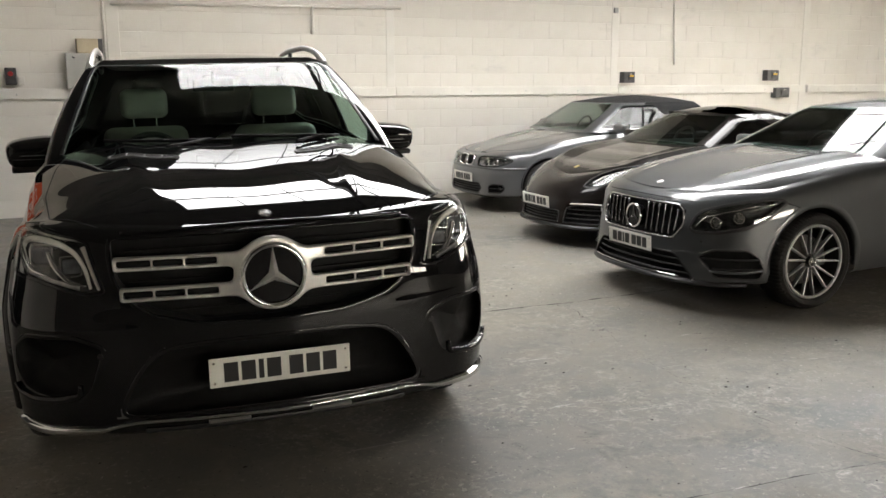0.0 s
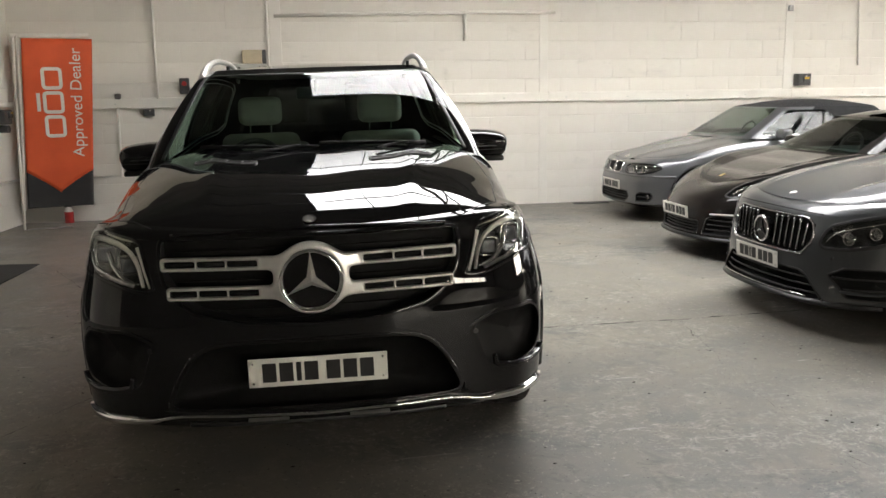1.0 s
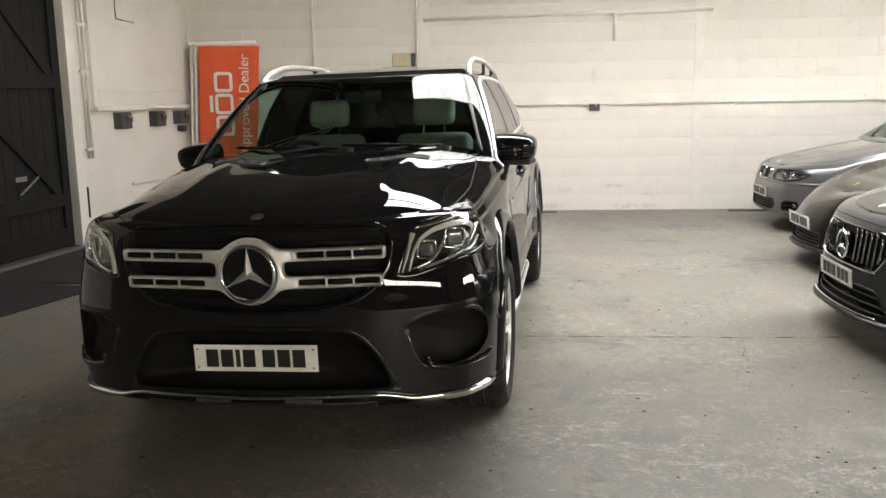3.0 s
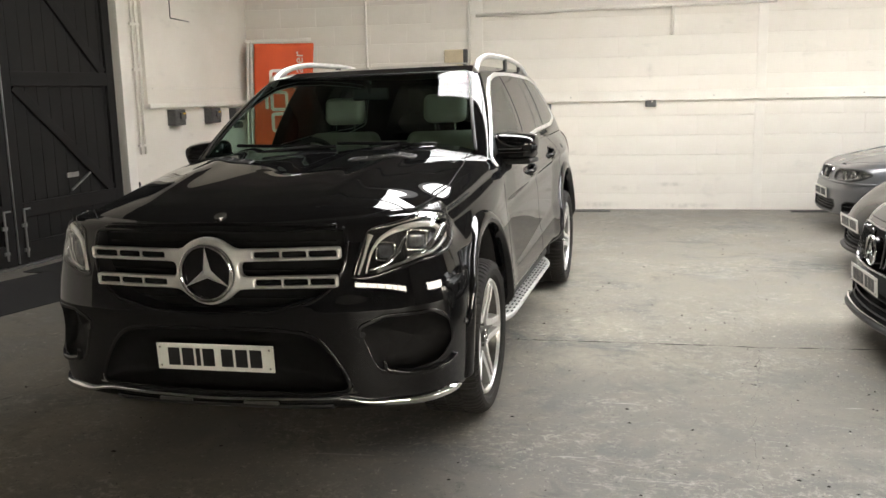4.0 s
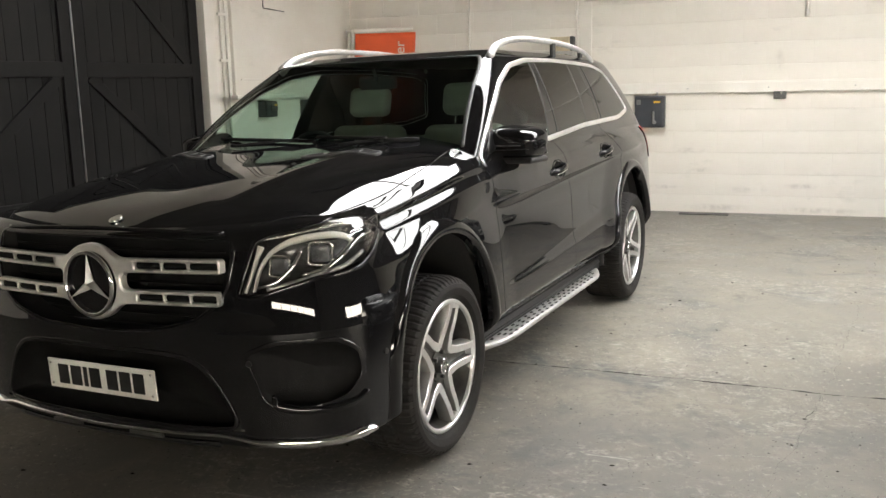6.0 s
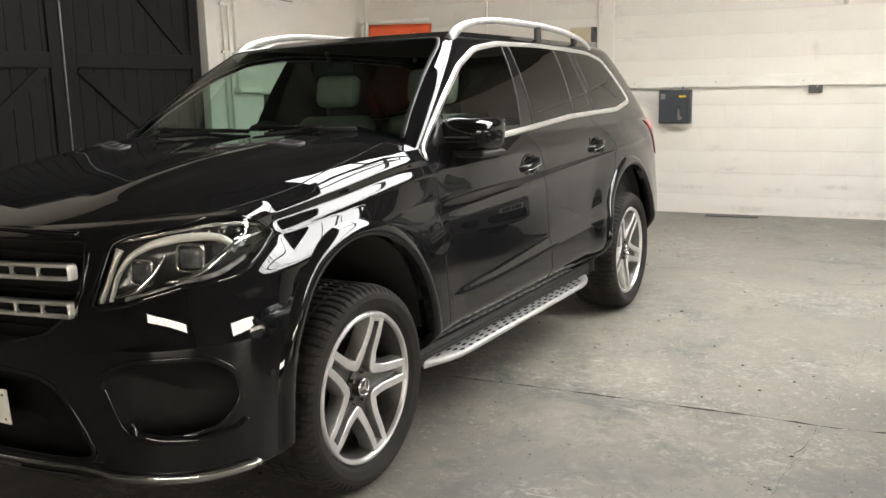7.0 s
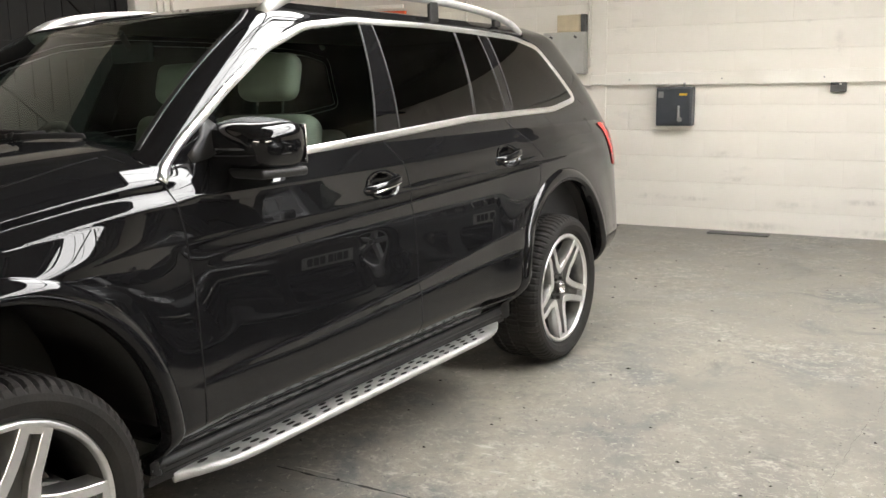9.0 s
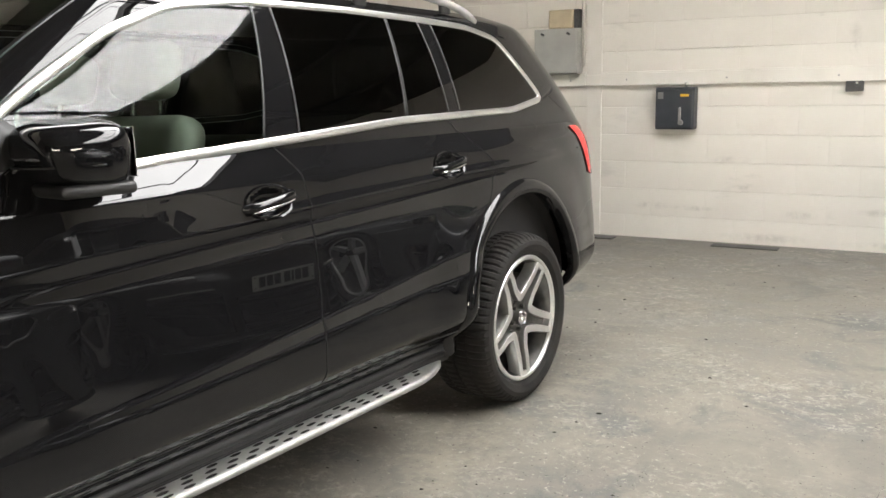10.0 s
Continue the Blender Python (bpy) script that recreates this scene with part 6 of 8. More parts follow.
# dark brown sports car
def sports_car():
    low = [(0.50, 0.60), (0.56, 0.585), (0.66, 0.60), (0.80, 0.66), (0.98, 0.75)]
    high = [(0.52, 0.67), (0.58, 0.715), (0.68, 0.755), (0.82, 0.79), (0.98, 0.80)]
    side_in = [(0.40, 0.24), (0.42, 0.38), (0.52, 0.42), (0.88, 0.40), (0.90, 0.30), (0.80, 0.24)]
    mid_in = [(-0.34, 0.24), (-0.34, 0.35), (0.34, 0.35), (0.34, 0.24)]
    spec = dict(
        length=4.4, arch=0.375, hub_z=0.335, half=0.90, paint=PAINT_BROWN, cowl=1.38, hubs=(0.93, 3.42), rim=0.25, style="five", power=2.6, belt=0.93, top=1.26, crown=0.075, nose=0.17, quarter=0.75, bumper_z=0.52,
        plan=[(0, 0), (0.3, 0.035), (0.52, 0.12), (0.68, 0.24), (0.79, 0.41), (0.85, 0.62), (0.88, 0.95), (0.87, 1.5), (0.87, 2.2), (0.90, 3.0), (0.905, 3.5), (0.87, 3.95), (0.75, 4.22), (0.4, 4.38), (0, 4.4)],
        levels=[(0.17, 0.18, 0.20, 0.25, 0.06, 0.10, 0.12, 0.15), (0.20, 0.21, 0.24, 0.29, 0.0, 0.02, 0.03, 0.04), (0.32, 0.33, 0.34, 0.42, 0.01, 0.0, 0.012, 0.0), (0.44, 0.46, 0.48, 0.58, 0.03, 0.0, 0.0, 0.0), (0.54, 0.58, 0.62, 0.70, 0.09, 0.0, 0.0, 0.03), (0.61, 0.68, 0.74, 0.80, 0.18, 0.01, 0.01, 0.08), (0.655, 0.76, 0.85, 0.88, 0.28, 0.04, 0.025, 0.16), (0.675, 0.80, 0.92, 0.93, 0.36, 0.10, 0.06, 0.28)],
        hood=[(0.36, 0.68), (0.5, 0.73), (0.8, 0.815), (1.1, 0.89), (1.5, 0.97)], bulge=lambda x, y, w: 0.03 * np.clip((np.abs(x) / w - 0.55) / 0.3, 0, 1) * np.clip((1 - np.abs(x) / w) / 0.1, 0, 1) * np.clip((y - 0.4) / 0.4, 0, 1),
        front=lambda z: 1.36 + (z - 0.95) * 2.0, width=lambda z: 0.80 - 0.62 * (z - 0.93) - 0.9 * max(0, z - 1.22), rear=lambda z: 3.72 - (z - 0.93) * 2.6,
        holes=[low + high[::-1], side_in, mid_in], pillar=PAINT_BROWN, roof_mat=PAINT_BROWN, side_glass=GLASS_DARK, trim=SATIN_TRIM, mirror_mat=PAINT_BROWN,
        seam=[(0.0, 0.40), (0.25, 0.43), (0.45, 0.58), (0.56, 0.9), (0.62, 1.3)],
    )
    car, body, hood, cast = parked_car(pose(4.88, 7.74, 0, 0, 0, -90), "glossy dark brown sports car parked between two other cars", spec)
    lamp_lights(car, body, low, high, [(0.70, 0.68, 0.05)], [([(0.55, 0.63), (0.62, 0.70), (0.8, 0.76), (0.93, 0.785)], 0.012)])
    intake(car, body, mid_in)
    for k in (1, -1):
        intake(car, body, [(k * a, b) for a, b in side_in], "side_intake", 0.06, 3)
        q = [body.at(k * s, z, 0.006) for s, z in rounded([(0.46, 0.425), (0.65, 0.435), (0.86, 0.425)], 20, False, 1)]
        put("running_light", ribbon("running_light", [a for a, _ in q], [b for _, b in q], 0.016, 0.010), LAMP_WHITE, car, "slim running light")
    q = [body.at(s, 0.205, 0.012) for s in np.linspace(-0.85, 0.85, 60)]
    put("front_lip", ribbon("front_lip", [a for a, _ in q], [b for _, b in q], 0.03, 0.018), SATIN_TRIM, car)
    h = cast.hit((0, 0.47, 4), (0, 0, -1))
    part("bonnet_badge", box_bm((0.045, 0.055, 0.006), (0, 0, 0), 0.002), mat("badge_gold", (0.5, 0.36, 0.12), 0.3, 0.9), car, "small gold bonnet badge", m=Matrix.Translation(h[0]) @ Matrix.Rotation(radians(25), 4, "X"))
    number_plate(car, (0, -0.010, 0.425), 0.53, 0.112, BARS, 6)
    return car


# silver cabriolet with a black soft top
def cabriolet():
    kid = [(0.02, 0.565), (0.02, 0.69), (0.17, 0.69), (0.19, 0.65), (0.17, 0.575)]
    low = [(0.28, 0.585), (0.34, 0.565), (0.55, 0.57), (0.72, 0.60), (0.82, 0.645)]
    high = [(0.28, 0.66), (0.34, 0.69), (0.55, 0.695), (0.72, 0.69), (0.82, 0.665)]
    mid_in = [(-0.38, 0.24), (-0.41, 0.30), (-0.38, 0.36), (0.38, 0.36), (0.41, 0.30), (0.38, 0.24)]
    fog = [(0.55, 0.25), (0.54, 0.33), (0.60, 0.36), (0.74, 0.355), (0.76, 0.30), (0.72, 0.255)]
    spec = dict(
        length=4.49, arch=0.36, hub_z=0.325, half=0.88, paint=PAINT_SILVER, cowl=1.30, hubs=(0.76, 3.48), rim=0.235, style="five", power=3.2, belt=0.97, top=1.33, crown=0.085, nose=0.14, quarter=0.95, bumper_z=0.56,
        plan=[(0, 0), (0.3, 0.02), (0.52, 0.07), (0.67, 0.15), (0.78, 0.28), (0.84, 0.46), (0.87, 0.7), (0.878, 1.0), (0.878, 1.6), (0.878, 2.6), (0.88, 3.4), (0.86, 3.95), (0.77, 4.32), (0.45, 4.46), (0, 4.49)],
        levels=[(0.19, 0.20, 0.21, 0.26, 0.05, 0.10, 0.12, 0.14), (0.22, 0.23, 0.25, 0.30, -0.005, 0.02, 0.03, 0.03), (0.34, 0.35, 0.37, 0.43, 0.0, 0.0, 0.012, 0.0), (0.46, 0.48, 0.51, 0.58, 0.005, 0.0, 0.0, 0.0), (0.545, 0.56, 0.64, 0.70, 0.03, 0.0, 0.0, 0.02), (0.62, 0.64, 0.76, 0.82, 0.045, 0.008, 0.004, 0.04), (0.69, 0.715, 0.87, 0.91, 0.08, 0.03, 0.02, 0.08), (0.72, 0.76, 0.94, 0.97, 0.14, 0.08, 0.06, 0.15)],
        hood=[(0.14, 0.725), (0.3, 0.785), (0.6, 0.85), (1.0, 0.92), (1.4, 0.985)], bulge=lambda x, y, w: 0.012 * np.exp(-(((np.abs(x) - 0.22 - 0.2 * y) / 0.05) ** 2)),
        front=lambda z: 1.30 + (z - 0.99) * 1.62, width=lambda z: 0.82 - 0.52 * (z - 0.97) - 0.8 * max(0, z - 1.29), rear=lambda z: 3.75 - (z - 0.97) * 1.15,
        holes=[kid, low + high[::-1], mid_in, fog], pillar=PAINT_SILVER, roof_mat=CLOTH_TOP, side_glass=GLASS_SMOKED, trim=CHROME, mirror_mat=PAINT_SILVER,
        seam=[(0.30, 0.16), (0.62, 0.36), (0.70, 0.7), (0.70, 1.2)],
    )
    car, body, hood, cast = parked_car(pose(5.22, 10.24, 0, 0, 0, -90), "silver grey cabriolet with a closed black soft top beside the wall", spec)
    lamp_lights(car, body, low, high, [(0.42, 0.63, 0.05), (0.58, 0.635, 0.045)], [([(0.32, 0.68), (0.55, 0.685), (0.76, 0.675)], 0.008)], LAMP_DARK)
    for k in (-1, 1):
        line = rounded([(k * a, b) for a, b in kid], 60, True, 4)
        q = [body.at(s, z) for s, z in line]
        kd = put("kidney_grille", ribbon("kidney_grille", [a for a, _ in q], [b for _, b in q], 0.016, 0.014, True), CHROME, car, "chrome-rimmed kidney grille")
        part("grille_back", box_bm((0.17, 0.01, 0.13), (k * 0.10, 0.08, 0.628)), MESH, kd)
        for i in range(6):
            x = k * (0.04 + 0.024 * i)
            part("grille_rib", box_bm((0.006, 0.02, 0.12), (x, 0.055, 0.628)), SATIN_TRIM, kd)
        intake(car, body, [(k * a, b) for a, b in fog], "fog_recess", 0.05, 1)
        c, nn = body.at(k * 0.68, 0.305, -0.02)
        part("fog_lamp", cyl_bm(0.04, Vector(c) + Vector((0, 0.03, 0)), Vector(c), 24), LAMP_SILVER, car, "round fog lamp")
    intake(car, body, mid_in)
    q = [body.at(s, 0.55, 0.006) for s in np.linspace(-1.0, 1.0, 60)]
    put("bumper_strip", ribbon("bumper_strip", [a for a, _ in q], [b for _, b in q], 0.028, 0.008), PAINT_SILVER, car)
    h = cast.hit((0, 0.2, 4), (0, 0, -1))
    part("bonnet_badge", cyl_bm(0.035, (0, 0, 0), (0, 0, 0.005), 24), CHROME, car, m=Matrix.Translation(h[0]) @ Matrix.Rotation(radians(25), 4, "X"))
    number_plate(car, (0, -0.008, 0.42), 0.53, 0.112, BARS, 3)
    return car


grey_coupe()
sports_car()
cabriolet()
# ---- the hall ----
WALL_Y = 11.707
BLOCK_L, BLOCK_H = 0.505, 0.2525
WHITE = mat("white_wall_paint", (0.76, 0.73, 0.67), 0.6, 0.0, (0.69, 0.655, 0.59), 1.1, 0.3, 40, 0.15)
smudged(WHITE, [(1.3, (1, 1, 2.4), 0.60, 0.74, (0.50, 0.48, 0.44), 0.55), (6.0, (0.6, 1, 1.6), 0.66, 0.78, (0.40, 0.385, 0.35), 0.5), (0.5, (1, 1, 1), 0.45, 0.7, (0.66, 0.625, 0.555), 0.5)])
stained(WHITE, [((x, 11.707, z), (w, 0.3, h)) for x, z, w, h in ((2.46, 0.74, 0.22, 0.055), (2.56, 0.51, 0.16, 0.04), (2.13, 0.30, 0.30, 0.035), (1.74, 0.31, 0.22, 0.05), (3.40, 1.76, 0.07, 0.16), (3.71, 0.33, 0.30, 0.045), (3.04, 0.28, 0.22, 0.05), (2.75, 0.06, 0.5, 0.06), (3.9, 0.05, 0.7, 0.05))], (0.42, 0.395, 0.355), 0.5)
MORTAR = mat("painted_mortar", (0.72, 0.69, 0.63), 0.7, 0.0, (0.64, 0.60, 0.54), 2.0, 0.3, 60)
WHITE_TRIM = mat("white_gloss_trim", (0.77, 0.745, 0.69), 0.42, 0.0, (0.69, 0.66, 0.60), 2.0, 0.1, 60)
DARK_WALL = mat("dull_brown_wall", (0.085, 0.081, 0.075), 0.8, 0.0, (0.045, 0.043, 0.04), 0.7, 0.2, 30)
BLACK_DOOR = mat("black_door_paint", (0.0085, 0.0085, 0.0085), 0.6, 0.0, (0.013, 0.0125, 0.012), 2.5, 0.35, 70, spec=0.22)
STEEL = mat("galvanised_steel", (0.42, 0.42, 0.42), 0.4, 1.0, (0.3, 0.3, 0.29), 12.0)
DARK_STEEL = mat("dark_roof_steel", (0.06, 0.06, 0.06), 0.6, 0.0, (0.09, 0.085, 0.08), 4.0)
CEILING = mat("roof_sheet", (0.14, 0.135, 0.127), 0.8, 0.0, (0.085, 0.082, 0.076), 1.0)
DAYLIGHT = mat("translucent_rooflight", (1.0, 0.985, 0.975), 0.6, 0.0, (0.97, 0.957, 0.95), 0.8, glow=ROOFLIGHT)
SOCKET_DARK = mat("dark_metal_socket", (0.05, 0.05, 0.052), 0.4, 0.3, (0.08, 0.08, 0.08), 20.0)
BOX_GREY = mat("grey_steel_cabinet", (0.42, 0.42, 0.39), 0.45, 0.0, (0.36, 0.355, 0.33), 5.0, 0.1, 80)
BOX_BLUE = mat("dark_slate_box", (0.032, 0.038, 0.046), 0.45, 0.0, (0.045, 0.05, 0.058), 6.0, 0.15, 120)
CREAM = mat("cream_plastic", (0.55, 0.47, 0.32), 0.5, 0.0, (0.48, 0.41, 0.28), 8.0)
YELLOW = mat("yellow_label", (0.75, 0.45, 0.04), 0.5)
RUBBER_MAT = mat("black_rubber_mat", (0.013, 0.013, 0.013), 0.75, 0.0, (0.022, 0.021, 0.02), 5.0, 0.3, 90)
ORANGE = mat("orange_banner_cloth", (0.72, 0.105, 0.028), 0.7, 0.0, (0.62, 0.085, 0.022), 2.0, 0.1, 300)
BANNER_BLACK = mat("black_banner_cloth", (0.018, 0.017, 0.017), 0.75, 0.0, (0.028, 0.026, 0.026), 4.0)
BANNER_WHITE = mat("white_banner_print", (0.70, 0.68, 0.64), 0.6, 0.0, (0.63, 0.61, 0.57), 4.0)
RED = mat("red_plastic", (0.45, 0.03, 0.03), 0.4, 0.0, (0.35, 0.02, 0.02), 6.0)
CRACK = mat("dirt_filled_crack", (0.022, 0.02, 0.018), 0.95, 0.0, (0.04, 0.037, 0.033), 12.0)


def concrete():
    """Grey floor paint, worn through to paler concrete in scuffs, with stains and dark specks."""
    m = bpy.data.materials.new("worn_painted_concrete")
    m.use_nodes = True
    n, l = m.node_tree.nodes, m.node_tree.links
    b = n["Principled BSDF"]
    tc = n.new("ShaderNodeTexCoord")

    def noise_at(scale, detail, rough=0.6, stretch=None, dist=0.0):
        t = n.new("ShaderNodeTexNoise")
        t.inputs["Scale"].default_value, t.inputs["Detail"].default_value, t.inputs["Roughness"].default_value, t.inputs["Distortion"].default_value = scale, detail, rough, dist
        if stretch:
            mp = n.new("ShaderNodeMapping")
            mp.inputs["Scale"].default_value = stretch
            mp.inputs["Location"].default_value = (scale, 3.7, 1.3)
            l.new(tc.outputs["Object"], mp.inputs[0])
            l.new(mp.outputs[0], t.inputs["Vector"])
        else:
            l.new(tc.outputs["Object"], t.inputs["Vector"])
        return t.outputs[0]

    def band(v, lo, hi, a=0.0, z=1.0):
        r = n.new("ShaderNodeMapRange")
        for i, q in enumerate((lo, hi, a, z)):
            r.inputs[i + 1].default_value = q
        l.new(v, r.inputs[0])
        return r.outputs[0]

    def times(a, c):
        q = n.new("ShaderNodeMath")
        q.operation = "MULTIPLY"
        l.new(a, q.inputs[0])
        l.new(c, q.inputs[1])
        return q.outputs[0]

    def blend(f, a, c):
        q = n.new("ShaderNodeMix")
        q.data_type = "RGBA"
        l.new(f, q.inputs[0])
        for i, v in ((6, a), (7, c)):
            if isinstance(v, tuple):
                q.inputs[i].default_value = (*v, 1)
            else:
                l.new(v, q.inputs[i])
        return q.outputs[2]

    big, mid, fine = noise_at(0.45, 3), noise_at(2.2, 7, 0.68, None, 0.5), noise_at(42, 5, 0.7)
    col = blend(band(mid, 0.36, 0.66), (0.136, 0.129, 0.117), (0.196, 0.179, 0.151))
    col = blend(band(big, 0.4, 0.62), col, blend(band(mid, 0.4, 0.6), (0.152, 0.141, 0.121), (0.220, 0.202, 0.170)))
    # cooler, darker paint that is left between the worn parts
    cool = times(band(noise_at(1.7, 8, 0.72, (1, 1, 1), 0.7), 0.50, 0.60), band(noise_at(0.6, 2), 0.40, 0.6))
    col = blend(cool, col, (0.106, 0.107, 0.103))
    scuff = times(band(noise_at(1.1, 4, 0.55, (1, 1.3, 1)), 0.44, 0.60), band(noise_at(12, 10, 0.8, (1.0, 1.15, 1), 0.7), 0.49, 0.62))
    col = blend(times(scuff, band(fine, 0.40, 0.56, 0.0, 1.0)), col, (0.36, 0.335, 0.285))
    worn = times(band(noise_at(30, 7, 0.8, (1.1, 1, 1), 0.5), 0.575, 0.64, 0.0, 0.9), band(noise_at(0.8, 3), 0.38, 0.55))
    col = blend(worn, col, (0.42, 0.39, 0.33))
    dark = times(band(noise_at(5.5, 9, 0.78, (1, 1, 1), 1.0), 0.54, 0.74), band(noise_at(0.7, 2, 0.5, (1.2, 1, 1)), 0.4, 0.6))
    col = blend(dark, col, (0.075, 0.073, 0.068))
    speck = band(noise_at(75, 2, 0.4, (1, 1, 1)), 0.715, 0.74)
    col = blend(speck, col, (0.04, 0.036, 0.032))
    # hairline scratches
    scratch = times(band(noise_at(26, 2, 0.5, (0.10, 1.0, 1), 0.6), 0.715, 0.735), band(noise_at(1.3, 3), 0.5, 0.6, 0.0, 0.6))
    col = blend(scratch, col, (0.46, 0.44, 0.40))
    l.new(col, b.inputs["Base Color"])
    l.new(band(mid, 0.3, 0.7, 0.36, 0.58), b.inputs["Roughness"])
    b.inputs["Specular IOR Level"].default_value = 0.32
    bu = n.new("ShaderNodeBump")
    bu.inputs["Strength"].default_value, bu.inputs["Distance"].default_value = 0.22, 0.004
    l.new(noise_at(16, 8, 0.7), bu.inputs["Height"])
    l.new(bu.outputs[0], b.inputs["Normal"])
    return m


CONCRETE = concrete()
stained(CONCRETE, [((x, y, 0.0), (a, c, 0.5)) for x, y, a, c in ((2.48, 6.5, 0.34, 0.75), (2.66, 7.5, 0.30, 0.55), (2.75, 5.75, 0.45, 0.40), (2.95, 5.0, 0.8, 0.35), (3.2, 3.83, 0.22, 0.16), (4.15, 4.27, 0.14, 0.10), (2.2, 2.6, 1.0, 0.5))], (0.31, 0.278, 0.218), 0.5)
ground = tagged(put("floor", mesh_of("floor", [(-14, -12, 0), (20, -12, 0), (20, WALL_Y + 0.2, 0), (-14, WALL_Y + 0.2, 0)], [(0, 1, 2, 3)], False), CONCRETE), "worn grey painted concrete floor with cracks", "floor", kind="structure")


def slab(name, lo, hi, material, label, category, bevel=0.0, parent=None):
    c = [(a + b) / 2 for a, b in zip(lo, hi)]
    ob = part(name, box_bm([b - a for a, b in zip(lo, hi)], c, bevel), material, parent)
    return tagged(ob, label, category, kind="structure") if parent is None else ob


wall_n = slab("wall_north", (-2.4, WALL_Y + 0.0005, 0), (17.2, WALL_Y + 0.25, 6.4), MORTAR, "white painted blockwork wall", "wall")
# far ends of the hall, each with a long daylit window
EAST_X, SOUTH_Y, LOW, HIGH = 17.0, -9.0, 1.3, 2.25
for name, lo, hi in (("wall_east", (EAST_X, SOUTH_Y, 0), (EAST_X + 0.25, WALL_Y, LOW)), ("wall_east", (EAST_X, SOUTH_Y, HIGH), (EAST_X + 0.25, WALL_Y, 6.4)),
                     ("wall_east", (EAST_X, 6.5, LOW), (EAST_X + 0.25, WALL_Y, HIGH)), ("wall_east", (EAST_X, SOUTH_Y, LOW), (EAST_X + 0.25, 1.0, HIGH)),
                     ("wall_south", (-14, SOUTH_Y - 0.25, 0), (EAST_X, SOUTH_Y, LOW)), ("wall_south", (-14, SOUTH_Y - 0.25, HIGH), (EAST_X, SOUTH_Y, 6.4)),
                     ("wall_south", (-14, SOUTH_Y - 0.25, LOW), (2.8, SOUTH_Y, HIGH)), ("wall_south", (13.5, SOUTH_Y - 0.25, LOW), (EAST_X, SOUTH_Y, HIGH))):
    slab(name, lo, hi, DARK_WALL, "dull painted wall round a long window", "wall")
for y in (2.4, 3.75, 5.1):
    slab("window_bar", (EAST_X + 0.08, y - 0.03, LOW), (EAST_X + 0.14, y + 0.03, HIGH), DARK_STEEL, "dark steel window bar", "window")
for x in np.arange(4.3, 13.4, 1.53):
    slab("window_bar", (x - 0.03, SOUTH_Y - 0.14, LOW), (x + 0.03, SOUTH_Y - 0.08, HIGH), DARK_STEEL, "dark steel window bar", "window")
OUTSIDE = mat("daylight_outside", (1.0, 0.92, 0.79), 0.9, 0.0, (0.93, 0.84, 0.70), 0.5, glow=DOORLIGHT)
slab("backdrop", (EAST_X + 0.5, 0.0, 0.4), (EAST_X + 0.6, 7.5, 3.6), OUTSIDE, "bright daylight outside the end window", "backdrop")
slab("backdrop", (1.8, SOUTH_Y - 0.9, 0.4), (14.5, SOUTH_Y - 0.8, 3.6), OUTSIDE, "bright daylight outside the long window", "backdrop")

# west wall, a little out of square, with its doorway
WEST = Matrix.Translation((-2.05, WALL_Y, 0)) @ Matrix.Rotation(radians(-7.8), 4, "Z")
west = thing("wall_west", "white painted side wall with a wide black doorway", "wall", WEST, kind="structure")
part("wall_panel", box_bm((0.25, 2.77, 6.4), (-0.125, -1.385, 3.2)), WHITE, west)
part("wall_panel", box_bm((0.25, 3.9, 6.4), (-0.125, -6.12 - 1.95, 3.2)), WHITE, west)
part("wall_panel", box_bm((0.25, 8.1, 6.4), (-0.125, -10.02 - 4.05, 3.2)), DARK_WALL, west)
part("wall_panel", box_bm((0.25, 3.35, 3.0), (-0.125, -2.77 - 1.675, 4.9)), WHITE, west)
jamb = part("door_jamb", box_bm((0.04, 0.15, 3.4), (0.012, -2.70, 1.7), 0.006), WHITE_TRIM, west, "white painted door jamb")


def west_pose(y, z, x=0.0):
    return WEST @ Matrix.Translation((x, y, z))


# ---- roof: sheets that fall to the north wall, rooflights let into them, steel below ----
roof_z = lambda y: 3.72 + (WALL_Y - max(y, 3.4)) * 0.165
X0, X1 = 1.24, 13.0
PANEL = (X1 - X0) / 7
bands = [(11.95, 8.5, False), (8.5, 6.55, True), (6.55, 3.4, False), (3.4, -9.3, False)]
bm = bmesh.new()


def roof_piece(bm, x0, x1, ya, yb, t=0.08):
    za, zb = roof_z(ya), roof_z(yb)
    v = [bm.verts.new(p) for p in ((x0, ya, za), (x1, ya, za), (x1, yb, zb), (x0, yb, zb), (x0, ya, za + t), (x1, ya, za + t), (x1, yb, zb + t), (x0, yb, zb + t))]
    for f in ((0, 1, 2, 3), (7, 6, 5, 4), (0, 4, 5, 1), (1, 5, 6, 2), (2, 6, 7, 3), (3, 7, 4, 0)):
        bm.faces.new([v[i] for i in f])


